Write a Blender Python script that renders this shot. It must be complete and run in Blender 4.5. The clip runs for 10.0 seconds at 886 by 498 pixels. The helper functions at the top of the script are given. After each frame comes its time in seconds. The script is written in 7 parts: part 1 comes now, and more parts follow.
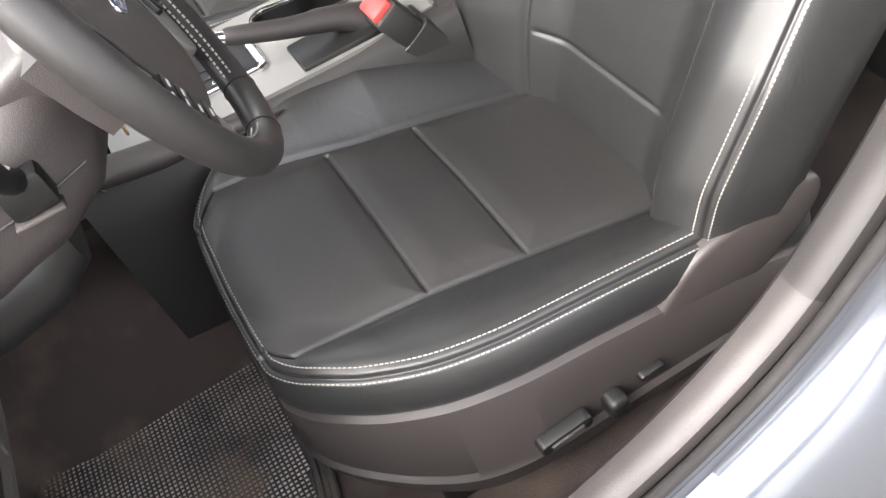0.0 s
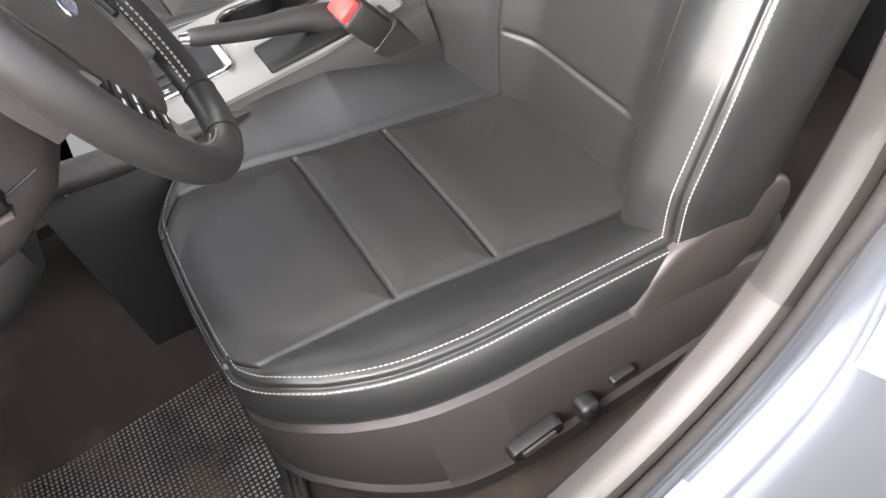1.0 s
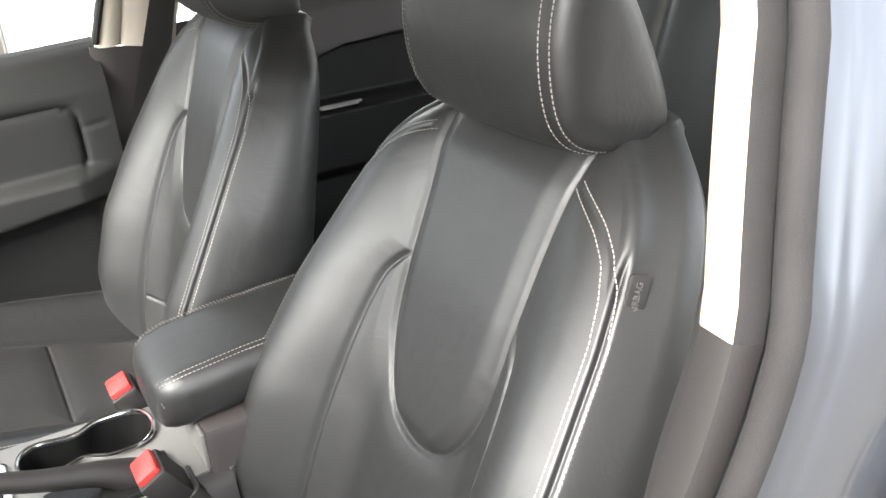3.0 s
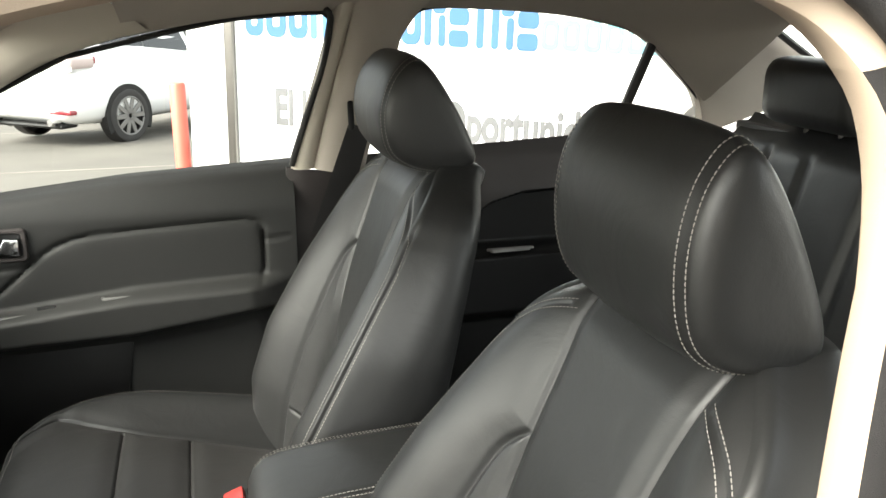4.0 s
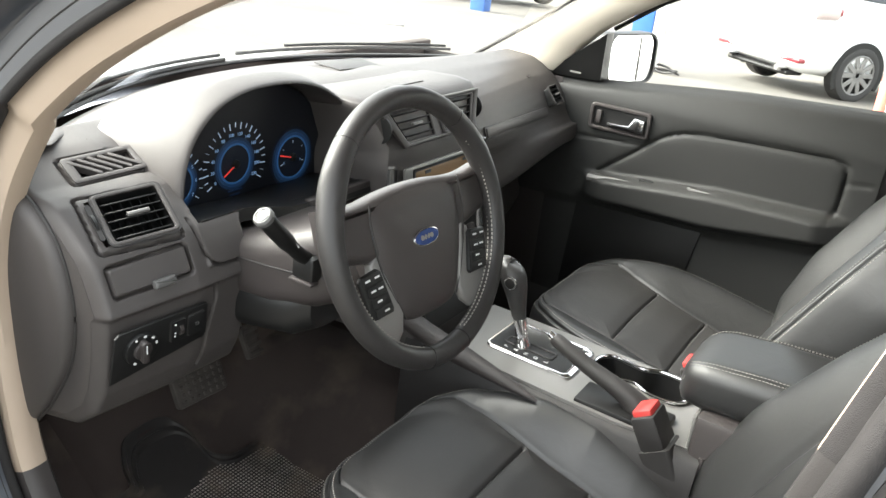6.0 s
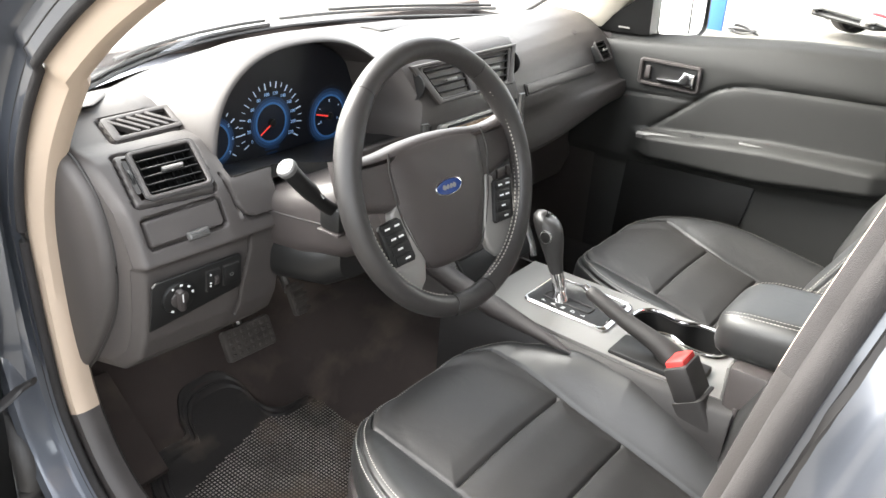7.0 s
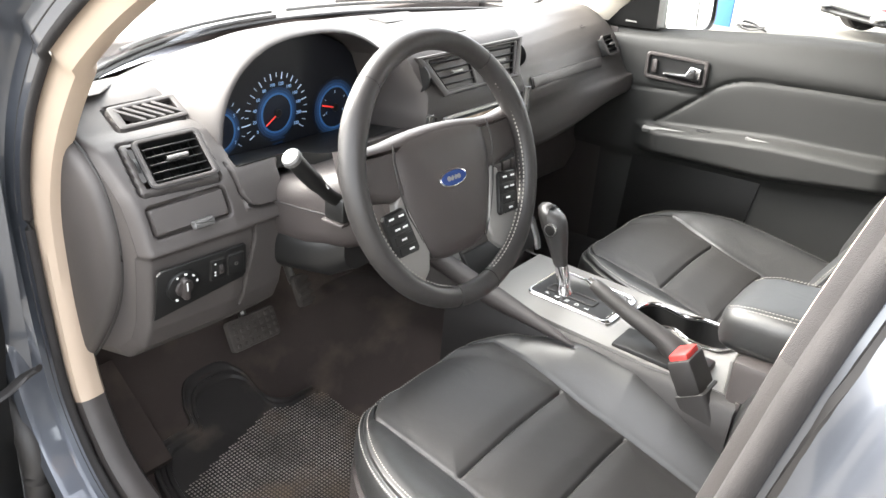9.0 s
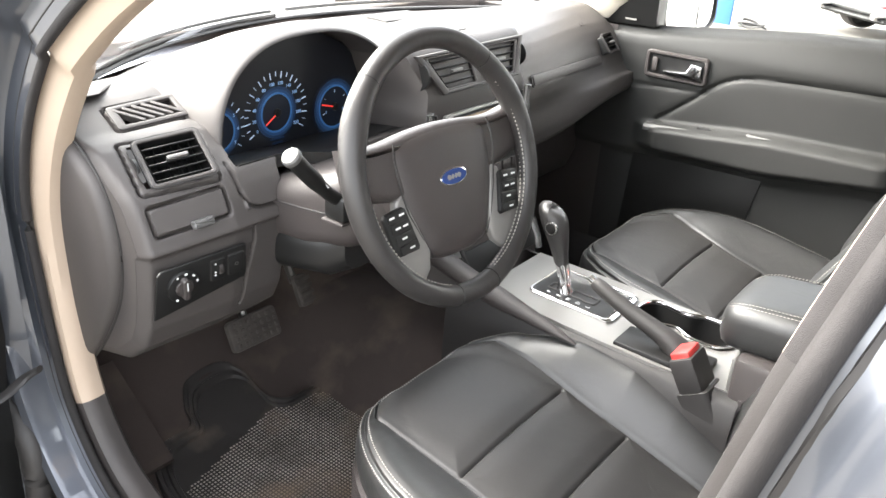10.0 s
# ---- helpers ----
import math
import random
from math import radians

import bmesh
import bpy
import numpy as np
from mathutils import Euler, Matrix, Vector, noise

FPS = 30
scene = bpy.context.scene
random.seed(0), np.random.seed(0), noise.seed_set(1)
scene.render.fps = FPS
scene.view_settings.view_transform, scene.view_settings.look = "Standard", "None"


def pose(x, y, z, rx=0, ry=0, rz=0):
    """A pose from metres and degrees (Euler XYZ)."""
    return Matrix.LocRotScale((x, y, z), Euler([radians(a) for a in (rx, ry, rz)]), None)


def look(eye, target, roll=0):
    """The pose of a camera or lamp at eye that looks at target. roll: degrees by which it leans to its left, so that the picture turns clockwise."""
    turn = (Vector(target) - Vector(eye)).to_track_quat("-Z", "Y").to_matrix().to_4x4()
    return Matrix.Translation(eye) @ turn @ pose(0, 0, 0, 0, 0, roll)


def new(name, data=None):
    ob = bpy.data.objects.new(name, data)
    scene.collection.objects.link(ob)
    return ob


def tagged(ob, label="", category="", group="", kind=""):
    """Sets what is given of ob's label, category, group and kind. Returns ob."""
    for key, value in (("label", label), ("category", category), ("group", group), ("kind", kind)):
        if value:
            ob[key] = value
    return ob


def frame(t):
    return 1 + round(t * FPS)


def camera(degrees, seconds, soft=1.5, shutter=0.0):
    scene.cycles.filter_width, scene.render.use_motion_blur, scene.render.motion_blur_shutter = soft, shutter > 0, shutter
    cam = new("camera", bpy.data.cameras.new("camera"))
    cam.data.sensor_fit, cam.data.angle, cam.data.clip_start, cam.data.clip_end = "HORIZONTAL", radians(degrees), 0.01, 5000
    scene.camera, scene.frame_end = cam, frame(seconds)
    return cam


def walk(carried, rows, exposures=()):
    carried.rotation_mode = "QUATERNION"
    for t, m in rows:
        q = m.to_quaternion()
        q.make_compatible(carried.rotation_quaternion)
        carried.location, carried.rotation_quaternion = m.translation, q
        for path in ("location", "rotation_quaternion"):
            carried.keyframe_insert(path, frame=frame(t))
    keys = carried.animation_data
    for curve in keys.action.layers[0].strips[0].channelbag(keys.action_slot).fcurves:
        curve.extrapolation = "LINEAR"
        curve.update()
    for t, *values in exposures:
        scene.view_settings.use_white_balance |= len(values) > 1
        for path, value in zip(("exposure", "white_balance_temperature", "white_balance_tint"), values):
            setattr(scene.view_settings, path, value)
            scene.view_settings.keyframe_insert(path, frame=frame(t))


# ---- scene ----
cam = camera(56.0, 10.0)
PATH = [
    (0, (-1.05, 0.102, 1.258), (0.258, -0.203, -0.223), -21.5),
    (0.5, (-1.054, 0.131, 1.24), (0.223, -0.061, -0.287), -23.1),
    (1, (-1.044, 0.083, 1.25), (0.24, -0.254, -0.246), -20.7),
    (1.5, (-1.027, 0.049, 1.283), (0.258, -0.537, -0.133), -15.6),
    (2, (-1.041, 0.029, 1.297), (0.343, -0.799, 0.113), -9.9),
    (2.5, (-1.045, -0.018, 1.324), (0.416, -0.953, 0.328), -6.5),
    (2.7, (-1.042, -0.039, 1.333), (0.456, -0.969, 0.388), -5.7),
    (3.8, (-1.028, -0.146, 1.386), (0.758, -0.804, 0.771), -0.1),
    (4, (-1.021, -0.152, 1.387), (0.817, -0.695, 0.817), 0.3),
    (4.5, (-1.066, -0.232, 1.397), (0.861, -0.24, 0.861), 1.1),
    (5, (-1.147, -0.314, 1.377), (0.704, 0.183, 0.802), 3.0),
    (5.5, (-1.248, -0.352, 1.371), (0.459, 0.434, 0.687), 5.7),
    (6, (-1.275, -0.413, 1.374), (0.33, 0.508, 0.614), 6.6),
    (6.2, (-1.271, -0.448, 1.371), (0.295, 0.521, 0.592), 5.5),
    (7.5, (-1.255, -0.493, 1.355), (0.217, 0.568, 0.515), 3.7),
    (8, (-1.256, -0.494, 1.354), (0.217, 0.565, 0.512), 3.6),
    (8.5, (-1.256, -0.495, 1.354), (0.216, 0.565, 0.512), 3.7),
    (9, (-1.258, -0.494, 1.354), (0.212, 0.566, 0.508), 4.0),
    (9.5, (-1.257, -0.495, 1.351), (0.211, 0.565, 0.502), 3.9),
    (10, (-1.256, -0.493, 1.352), (0.212, 0.568, 0.505), 3.7),
]
walk(cam, [(t, look(eye, target, roll)) for t, eye, target, roll in PATH], exposures=[(0, 3.70, 6700, 12), (1.0, 3.78, 6650, 12), (1.5, 3.56, 6600, 12), (2.5, 3.65, 6500, 11), (4, 2.72, 6900, 4), (4.5, 2.90, 6900, 4), (5.5, 3.08, 6800, 4), (6, 3.28, 6700, 5), (7.5, 3.95, 6700, 9), (10, 4.04, 6700, 9)])

# ---- world and light ----
world = bpy.data.worlds.new("world")
scene.world = world
world.use_nodes = True
wn = world.node_tree.nodes
wl = world.node_tree.links
SUN_UP, SUN_ROUND = radians(42), radians(340)
sky = wn.new("ShaderNodeTexSky")
sky.sky_type = "NISHITA"
sky.sun_disc = False
sky.sun_elevation, sky.sun_rotation = SUN_UP, SUN_ROUND
sky.air_density, sky.dust_density, sky.ozone_density = 1.0, 4.0, 1.0
soften = wn.new("ShaderNodeHueSaturation")
soften.inputs["Saturation"].default_value = 0.25
wl.new(sky.outputs["Color"], soften.inputs["Color"])
wl.new(soften.outputs["Color"], wn["Background"].inputs["Color"])
wn["Background"].inputs["Strength"].default_value = 0.15
sun = new("sun", bpy.data.lights.new("sun", "SUN"))
sun.data.energy, sun.data.angle, sun.data.color = 0.85, radians(50), (1.0, 0.97, 0.93)
sun.matrix_basis = look((-2.7, 7.4, 7.1), (0, 0, 0))


# ---- materials ----
def material(name, color, rough=0.5, metal=0.0, grain=400.0, bump=0.1, vary=0.12, blotch=3.0, coat=0.0, tint=None, spec=0.5, dirt=0.0):
    """A surface with fine grain in its relief and slow variation in its colour."""
    m = bpy.data.materials.new(name)
    m.use_nodes = True
    n, l = m.node_tree.nodes, m.node_tree.links
    b = n["Principled BSDF"]
    b.inputs["Metallic"].default_value = metal
    b.inputs["Coat Weight"].default_value = coat
    b.inputs["Coat Roughness"].default_value = 0.05
    b.inputs["Specular IOR Level"].default_value = spec
    co = n.new("ShaderNodeTexCoord")
    big = n.new("ShaderNodeTexNoise")
    big.inputs["Scale"].default_value, big.inputs["Detail"].default_value = blotch, 6
    fine = n.new("ShaderNodeTexNoise")
    fine.inputs["Scale"].default_value, fine.inputs["Detail"].default_value = grain, 2
    l.new(co.outputs["Object"], big.inputs["Vector"])
    l.new(co.outputs["Object"], fine.inputs["Vector"])
    mix = n.new("ShaderNodeMix")
    mix.data_type = "RGBA"
    other = tint or tuple(c * (1 - 2.2 * vary) for c in color)
    mix.inputs["A"].default_value, mix.inputs["B"].default_value = (*color, 1), (*other, 1)
    ramp = n.new("ShaderNodeMapRange")
    ramp.inputs["From Min"].default_value, ramp.inputs["From Max"].default_value = 0.35, 0.75
    l.new(big.outputs["Fac"], ramp.inputs["Value"])
    l.new(ramp.outputs["Result"], mix.inputs["Factor"])
    last = mix.outputs["Result"]
    if dirt:
        patch = n.new("ShaderNodeTexNoise")
        patch.inputs["Scale"].default_value, patch.inputs["Detail"].default_value = 9, 8
        cut = n.new("ShaderNodeMapRange")
        cut.inputs["From Min"].default_value, cut.inputs["From Max"].default_value, cut.inputs["To Max"].default_value = 0.52, 0.72, dirt
        l.new(co.outputs["Object"], patch.inputs["Vector"])
        l.new(patch.outputs["Fac"], cut.inputs["Value"])
        dust = n.new("ShaderNodeMix")
        dust.data_type = "RGBA"
        dust.inputs["B"].default_value = (0.22, 0.17, 0.13, 1)
        l.new(last, dust.inputs["A"])
        l.new(cut.outputs["Result"], dust.inputs["Factor"])
        last = dust.outputs["Result"]
    l.new(last, b.inputs["Base Color"])
    rr = n.new("ShaderNodeMapRange")
    rr.inputs["To Min"].default_value, rr.inputs["To Max"].default_value = max(rough - 0.08, 0.02), min(rough + 0.08, 1)
    l.new(big.outputs["Fac"], rr.inputs["Value"])
    l.new(rr.outputs["Result"], b.inputs["Roughness"])
    if bump:
        bp = n.new("ShaderNodeBump")
        bp.inputs["Strength"].default_value, bp.inputs["Distance"].default_value = bump, 0.001
        l.new(fine.outputs["Fac"], bp.inputs["Height"])
        l.new(bp.outputs["Normal"], b.inputs["Normal"])
    return m


def leather_material(name, color, rough, wrinkles=0.05):
    """Pebbled leather with soft creases and a worn sheen."""
    m = material(name, color, rough, grain=900, bump=0.12, vary=0.15, blotch=5)
    n, l = m.node_tree.nodes, m.node_tree.links
    b = n["Principled BSDF"]
    co = n.new("ShaderNodeTexCoord")
    vor = n.new("ShaderNodeTexVoronoi")
    vor.inputs["Scale"].default_value = 700
    l.new(co.outputs["Object"], vor.inputs["Vector"])
    wave = n.new("ShaderNodeTexNoise")
    wave.inputs["Scale"].default_value, wave.inputs["Detail"].default_value, wave.inputs["Distortion"].default_value = 14, 4, 1.2
    l.new(co.outputs["Object"], wave.inputs["Vector"])
    b1 = n.new("ShaderNodeBump")
    b1.inputs["Strength"].default_value, b1.inputs["Distance"].default_value = 0.12, 0.010
    b.inputs["Specular IOR Level"].default_value = 0.62
    b.inputs["Coat Weight"].default_value, b.inputs["Coat Roughness"].default_value = 0.08, 0.40
    l.new(wave.outputs["Fac"], b1.inputs["Height"])
    b2 = n.new("ShaderNodeBump")
    b2.inputs["Strength"].default_value, b2.inputs["Distance"].default_value = 0.10, 0.0006
    l.new(vor.outputs["Distance"], b2.inputs["Height"])
    l.new(b1.outputs["Normal"], b2.inputs["Normal"])
    flow = n.new("ShaderNodeTexNoise")
    flow.inputs["Scale"].default_value, flow.inputs["Detail"].default_value, flow.inputs["Distortion"].default_value = 6, 1.5, 0.6
    l.new(co.outputs["Object"], flow.inputs["Vector"])
    times = n.new("ShaderNodeMath")
    times.operation, times.inputs[1].default_value = "MULTIPLY", 150
    l.new(flow.outputs["Fac"], times.inputs[0])
    fold = n.new("ShaderNodeMath")
    fold.operation = "SINE"
    l.new(times.outputs["Value"], fold.inputs[0])
    thin = n.new("ShaderNodeMapRange")
    thin.inputs["From Min"].default_value, thin.inputs["From Max"].default_value = -1.0, -0.55
    l.new(fold.outputs["Value"], thin.inputs["Value"])
    worn = n.new("ShaderNodeTexNoise")
    worn.inputs["Scale"].default_value, worn.inputs["Detail"].default_value = 7, 2
    l.new(co.outputs["Object"], worn.inputs["Vector"])
    spots = n.new("ShaderNodeMapRange")
    spots.inputs["From Min"].default_value, spots.inputs["From Max"].default_value, spots.inputs["To Max"].default_value = 0.52, 0.72, wrinkles
    l.new(worn.outputs["Fac"], spots.inputs["Value"])
    b3 = n.new("ShaderNodeBump")
    b3.inputs["Distance"].default_value = 0.0010
    l.new(spots.outputs["Result"], b3.inputs["Strength"])
    l.new(thin.outputs["Result"], b3.inputs["Height"])
    l.new(b2.outputs["Normal"], b3.inputs["Normal"])
    l.new(b3.outputs["Normal"], b.inputs["Normal"])
    return m


def glass_material(name, color, gloss=1.0):
    """A thin pane: clear straight on, glossy at a slant."""
    m = bpy.data.materials.new(name)
    m.use_nodes = True
    n, l = m.node_tree.nodes, m.node_tree.links
    n.remove(n["Principled BSDF"])
    clear, shine, fres, mix = n.new("ShaderNodeBsdfTransparent"), n.new("ShaderNodeBsdfGlossy"), n.new("ShaderNodeFresnel"), n.new("ShaderNodeMixShader")
    clear.inputs["Color"].default_value = (*color, 1)
    shine.inputs["Roughness"].default_value = 0.02
    shine.inputs["Color"].default_value = (gloss, gloss, gloss, 1)
    fres.inputs["IOR"].default_value = 1.45
    l.new(fres.outputs["Fac"], mix.inputs["Fac"])
    l.new(clear.outputs["BSDF"], mix.inputs[1])
    l.new(shine.outputs["BSDF"], mix.inputs[2])
    l.new(mix.outputs["Shader"], n["Material Output"].inputs["Surface"])
    return m


def glow_material(name, color, strength):
    m = bpy.data.materials.new(name)
    m.use_nodes = True
    b = m.node_tree.nodes["Principled BSDF"]
    b.inputs["Base Color"].default_value = (*color, 1)
    b.inputs["Emission Color"].default_value = (*color, 1)
    b.inputs["Emission Strength"].default_value = strength
    return m


LEATHER = leather_material("black_leather", (0.0155, 0.0158, 0.0158), 0.475)
LEATHER.node_tree.nodes["Principled BSDF"].inputs["Specular IOR Level"].default_value = 0.66
LEATHER_MATTE = leather_material("matte_black_leather", (0.022, 0.0208, 0.0200), 0.60, 0.05)
LEATHER_MATTE.node_tree.nodes["Principled BSDF"].inputs["Coat Weight"].default_value = 0.05
LEATHER_SIDE = leather_material("black_vinyl", (0.030, 0.029, 0.029), 0.40)
RIM_LEATHER = leather_material("rim_leather", (0.024, 0.0222, 0.0218), 0.46, 0.0)
RIM_LEATHER.node_tree.nodes["Principled BSDF"].inputs["Specular IOR Level"].default_value = 0.42
THREAD = material("white_thread", (0.30, 0.285, 0.262), 0.8, bump=0)
PLASTIC = material("charcoal_plastic", (0.033, 0.0280, 0.0272), 0.48, grain=1100, bump=0.35, vary=0.08)
TRIM_DARK = material("dark_grained_trim", (0.0150, 0.0132, 0.0128), 0.6, grain=900, bump=0.25, vary=0.12)
SILL_TRIM = material("scuffed_grey_sill_trim", (0.040, 0.035, 0.0335), 0.55, grain=900, bump=0.3, vary=0.15, blotch=9)
DASH = material("charcoal_dash_skin", (0.0435, 0.0385, 0.0368), 0.54, grain=900, bump=0.4, vary=0.06, spec=0.5)
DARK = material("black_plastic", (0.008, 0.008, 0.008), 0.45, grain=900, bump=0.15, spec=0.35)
RUBBER = material("black_rubber", (0.018, 0.0165, 0.016), 0.6, bump=0.1)
SEAL = material("brown_grey_flocked_seal", (0.0095, 0.0080, 0.0080), 0.85, grain=1500, bump=0.5, vary=0.15, blotch=20)
CARPET = material("charcoal_carpet", (0.050, 0.0368, 0.0325), 0.95, grain=700, bump=1.0, vary=0.2, dirt=0.22)
MATRUB = material("rubber_mat", (0.024, 0.0215, 0.0205), 0.52, grain=500, bump=0.3, dirt=0.4)
# pale colour holds the glints on the squares' tops as well as scuffs and dust
MATTOP = material("scuffed_glinting_mat_squares", (0.46, 0.415, 0.385), 0.40, grain=300, bump=0.3, vary=0.34, blotch=11, dirt=1.0)
PEDAL = material("dusty_pedal_rubber", (0.060, 0.051, 0.045), 0.8, grain=300, bump=0.4, vary=0.2, blotch=30)
DOORTRIM = material("grey_charcoal_door_plastic", (0.0200, 0.0203, 0.0196), 0.58, grain=1000, bump=0.3, vary=0.08, spec=0.34)
SATIN = material("satin_grey_plastic", (0.085, 0.084, 0.082), 0.45, metal=0.1, bump=0.05)
PAINT = material("blue_grey_metallic_paint", (0.084, 0.092, 0.110), 0.32, metal=0.65, bump=0, vary=0.05, coat=1.0)
BEIGE = material("beige_trim", (0.36, 0.285, 0.22), 0.6, grain=900, bump=0.2, vary=0.05)
CREAM = material("cream_pillar_trim", (0.55, 0.50, 0.42), 0.6, grain=900, bump=0.2, vary=0.05)
LINER = material("taupe_headliner", (0.42, 0.375, 0.325), 0.9, grain=1200, bump=0.4, vary=0.05)
CHROME = material("chrome", (0.75, 0.75, 0.76), 0.15, metal=1.0, bump=0, vary=0.03)
CHROME_DARK = material("smoked_chrome", (0.26, 0.26, 0.26), 0.25, metal=0.8, bump=0, vary=0.05)
BRASS = material("worn_brass", (0.42, 0.30, 0.14), 0.4, metal=0.7, bump=0.1)
SILVER = material("silver_plastic", (0.20, 0.194, 0.186), 0.42, metal=0.35, grain=1500, bump=0.05, vary=0.05)
RED = material("red_plastic", (0.55, 0.05, 0.045), 0.35, bump=0)
WHITE_MARK = material("white_print", (0.65, 0.66, 0.66), 0.6, bump=0)
BLUE_BADGE = material("blue_enamel", (0.02, 0.045, 0.16), 0.25, bump=0, coat=1.0)
MIRROR = material("mirror_glass", (0.9, 0.9, 0.9), 0.03, metal=1.0, bump=0, vary=0.0)
GLASS = glass_material("window_glass", (0.93, 0.95, 0.94))
GAUGE = material("gauge_face", (0.006, 0.007, 0.010), 0.3, bump=0)
BLUE_GLOW = glow_material("gauge_blue_light", (0.034, 0.125, 0.31), 0.008)
WHITE_GLOW = glow_material("gauge_white_light", (0.50, 0.62, 0.80), 0.016)
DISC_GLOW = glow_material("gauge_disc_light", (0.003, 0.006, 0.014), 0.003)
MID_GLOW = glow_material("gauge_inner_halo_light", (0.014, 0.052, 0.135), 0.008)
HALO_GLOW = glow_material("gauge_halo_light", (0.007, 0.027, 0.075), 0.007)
NUMBER_GLOW = glow_material("gauge_number_light", (0.25, 0.42, 0.70), 0.012)
RED_GLOW = glow_material("needle_red_light", (0.8, 0.05, 0.04), 0.03)
SCREEN = material("amber_display", (0.16, 0.10, 0.05), 0.25, bump=0)
WHITE_CAR = material("white_car_paint", (0.78, 0.78, 0.78), 0.3, bump=0, vary=0.02, coat=1.0)
CAR_GLASS = material("dark_car_glass", (0.02, 0.022, 0.025), 0.08, bump=0)
ASPHALT = material("pale_concrete", (0.118, 0.109, 0.095), 0.9, grain=60, bump=0.5, vary=0.14, blotch=0.6)
BANNER = material("white_banner_cloth", (0.85, 0.86, 0.86), 0.75, grain=300, bump=0.1, vary=0.02)
BANNER_BLUE = material("blue_banner_print", (0.075, 0.19, 0.36), 0.7, bump=0)
BANNER_DARK = material("dark_blue_banner_print", (0.042, 0.125, 0.30), 0.7, bump=0)
BANNER_CYAN = material("cyan_banner_print", (0.16, 0.34, 0.42), 0.7, bump=0)
BANNER_GREY = material("grey_banner_print", (0.125, 0.125, 0.13), 0.7, bump=0)
POST_WHITE = material("white_painted_steel", (0.80, 0.80, 0.78), 0.5, grain=200, bump=0.1)
POST_RED = material("red_painted_steel", (0.62, 0.12, 0.08), 0.5, grain=200, bump=0.1)
POST_BLUE = material("blue_painted_steel", (0.05, 0.16, 0.48), 0.5, grain=200, bump=0.1)
ZINC_DARK = material("dark_zinc", (0.055, 0.052, 0.050), 0.38, metal=0.9, bump=0.1)
STEEL = material("zinc_steel", (0.20, 0.19, 0.18), 0.35, metal=1.0, bump=0.1)


# ---- tools ----
def bm_of(verts, faces):
    bm = bmesh.new()
    vs = [bm.verts.new(v) for v in verts]
    for f in faces:
        try:
            bm.faces.new([vs[i] for i in f])
        except ValueError:
            pass
    return bm


def part(name, bm, mat, parent=None, label="", sharp=38):
    """Links a bmesh as one mesh object, in world coordinates, under a thing or a part."""
    bm.normal_update()
    lim = radians(sharp)
    for f in bm.faces:
        f.smooth = True
    for e in bm.edges:
        if len(e.link_faces) == 2 and e.calc_face_angle(0) > lim:
            e.smooth = False
    me = bpy.data.meshes.new(name)
    bm.to_mesh(me)
    bm.free()
    me.materials.append(mat)
    ob = new(name, me)
    if parent:
        ob.parent = parent
        ob.matrix_parent_inverse = parent.matrix_basis.inverted() if parent.parent is None else Matrix()
    if label:
        tagged(ob, label)
    return ob


def thing(name, at, label, category, group="", kind=""):
    ob = new(name)
    ob.empty_display_size = 0.1
    ob.matrix_basis = Matrix.Translation(at)
    return tagged(ob, label, category, group, kind)


def join(*bms):
    out = bms[0]
    for b in bms[1:]:
        me = bpy.data.meshes.new("tmp")
        b.to_mesh(me)
        b.free()
        out.from_mesh(me)
        bpy.data.meshes.remove(me)
    return out


def box(x0, x1, y0, y1, z0, z1, bevel=0.0, seg=2, frame_of=None):
    bm = bmesh.new()
    bmesh.ops.create_cube(bm, size=1)
    for v in bm.verts:
        v.co = Vector((x0 + (v.co.x + 0.5) * (x1 - x0), y0 + (v.co.y + 0.5) * (y1 - y0), z0 + (v.co.z + 0.5) * (z1 - z0)))
    if bevel:
        bmesh.ops.bevel(bm, geom=list(bm.edges), offset=bevel, segments=seg, profile=0.5, affect="EDGES")
    if frame_of is not None:
        bm.transform(frame_of)
    return bm


def axes(o, ux, uy):
    """A frame at o with local x along ux, local y along uy (made square) and local z out of both."""
    ux = Vector(ux).normalized()
    uz = ux.cross(Vector(uy)).normalized()
    uy = uz.cross(ux)
    m = Matrix((ux, uy, uz)).transposed().to_4x4()
    m.translation = o
    return m


def rings(loops, closed=True, cap0=False, cap1=False):
    """A skin over loops of points, each as long as the next."""
    n = len(loops[0])
    verts = [p for lp in loops for p in lp]
    faces = []
    for i in range(len(loops) - 1):
        for j in range(n if closed else n - 1):
            k = (j + 1) % n
            faces.append((i * n + j, i * n + k, (i + 1) * n + k, (i + 1) * n + j))
    if cap0:
        faces.append(tuple(range(n))[::-1])
    if cap1:
        faces.append(tuple(range((len(loops) - 1) * n, len(loops) * n)))
    return bm_of(verts, faces)


def smooth_curve(pts, n, closed=False):
    """A Catmull-Rom curve through the points, n samples a span."""
    pts = [Vector(p) for p in pts]
    out = []
    m = len(pts)
    for i in range(m if closed else m - 1):
        if closed:
            a, b, c, d = pts[(i - 1) % m], pts[i], pts[(i + 1) % m], pts[(i + 2) % m]
        else:
            a, b, c, d = pts[max(i - 1, 0)], pts[i], pts[i + 1], pts[min(i + 2, m - 1)]
        for k in range(n):
            t = k / n
            out.append(0.5 * ((2 * b) + (c - a) * t + (2 * a - 5 * b + 4 * c - d) * t * t + (3 * b - a - 3 * c + d) * t ** 3))
    if not closed:
        out.append(pts[-1])
    return out


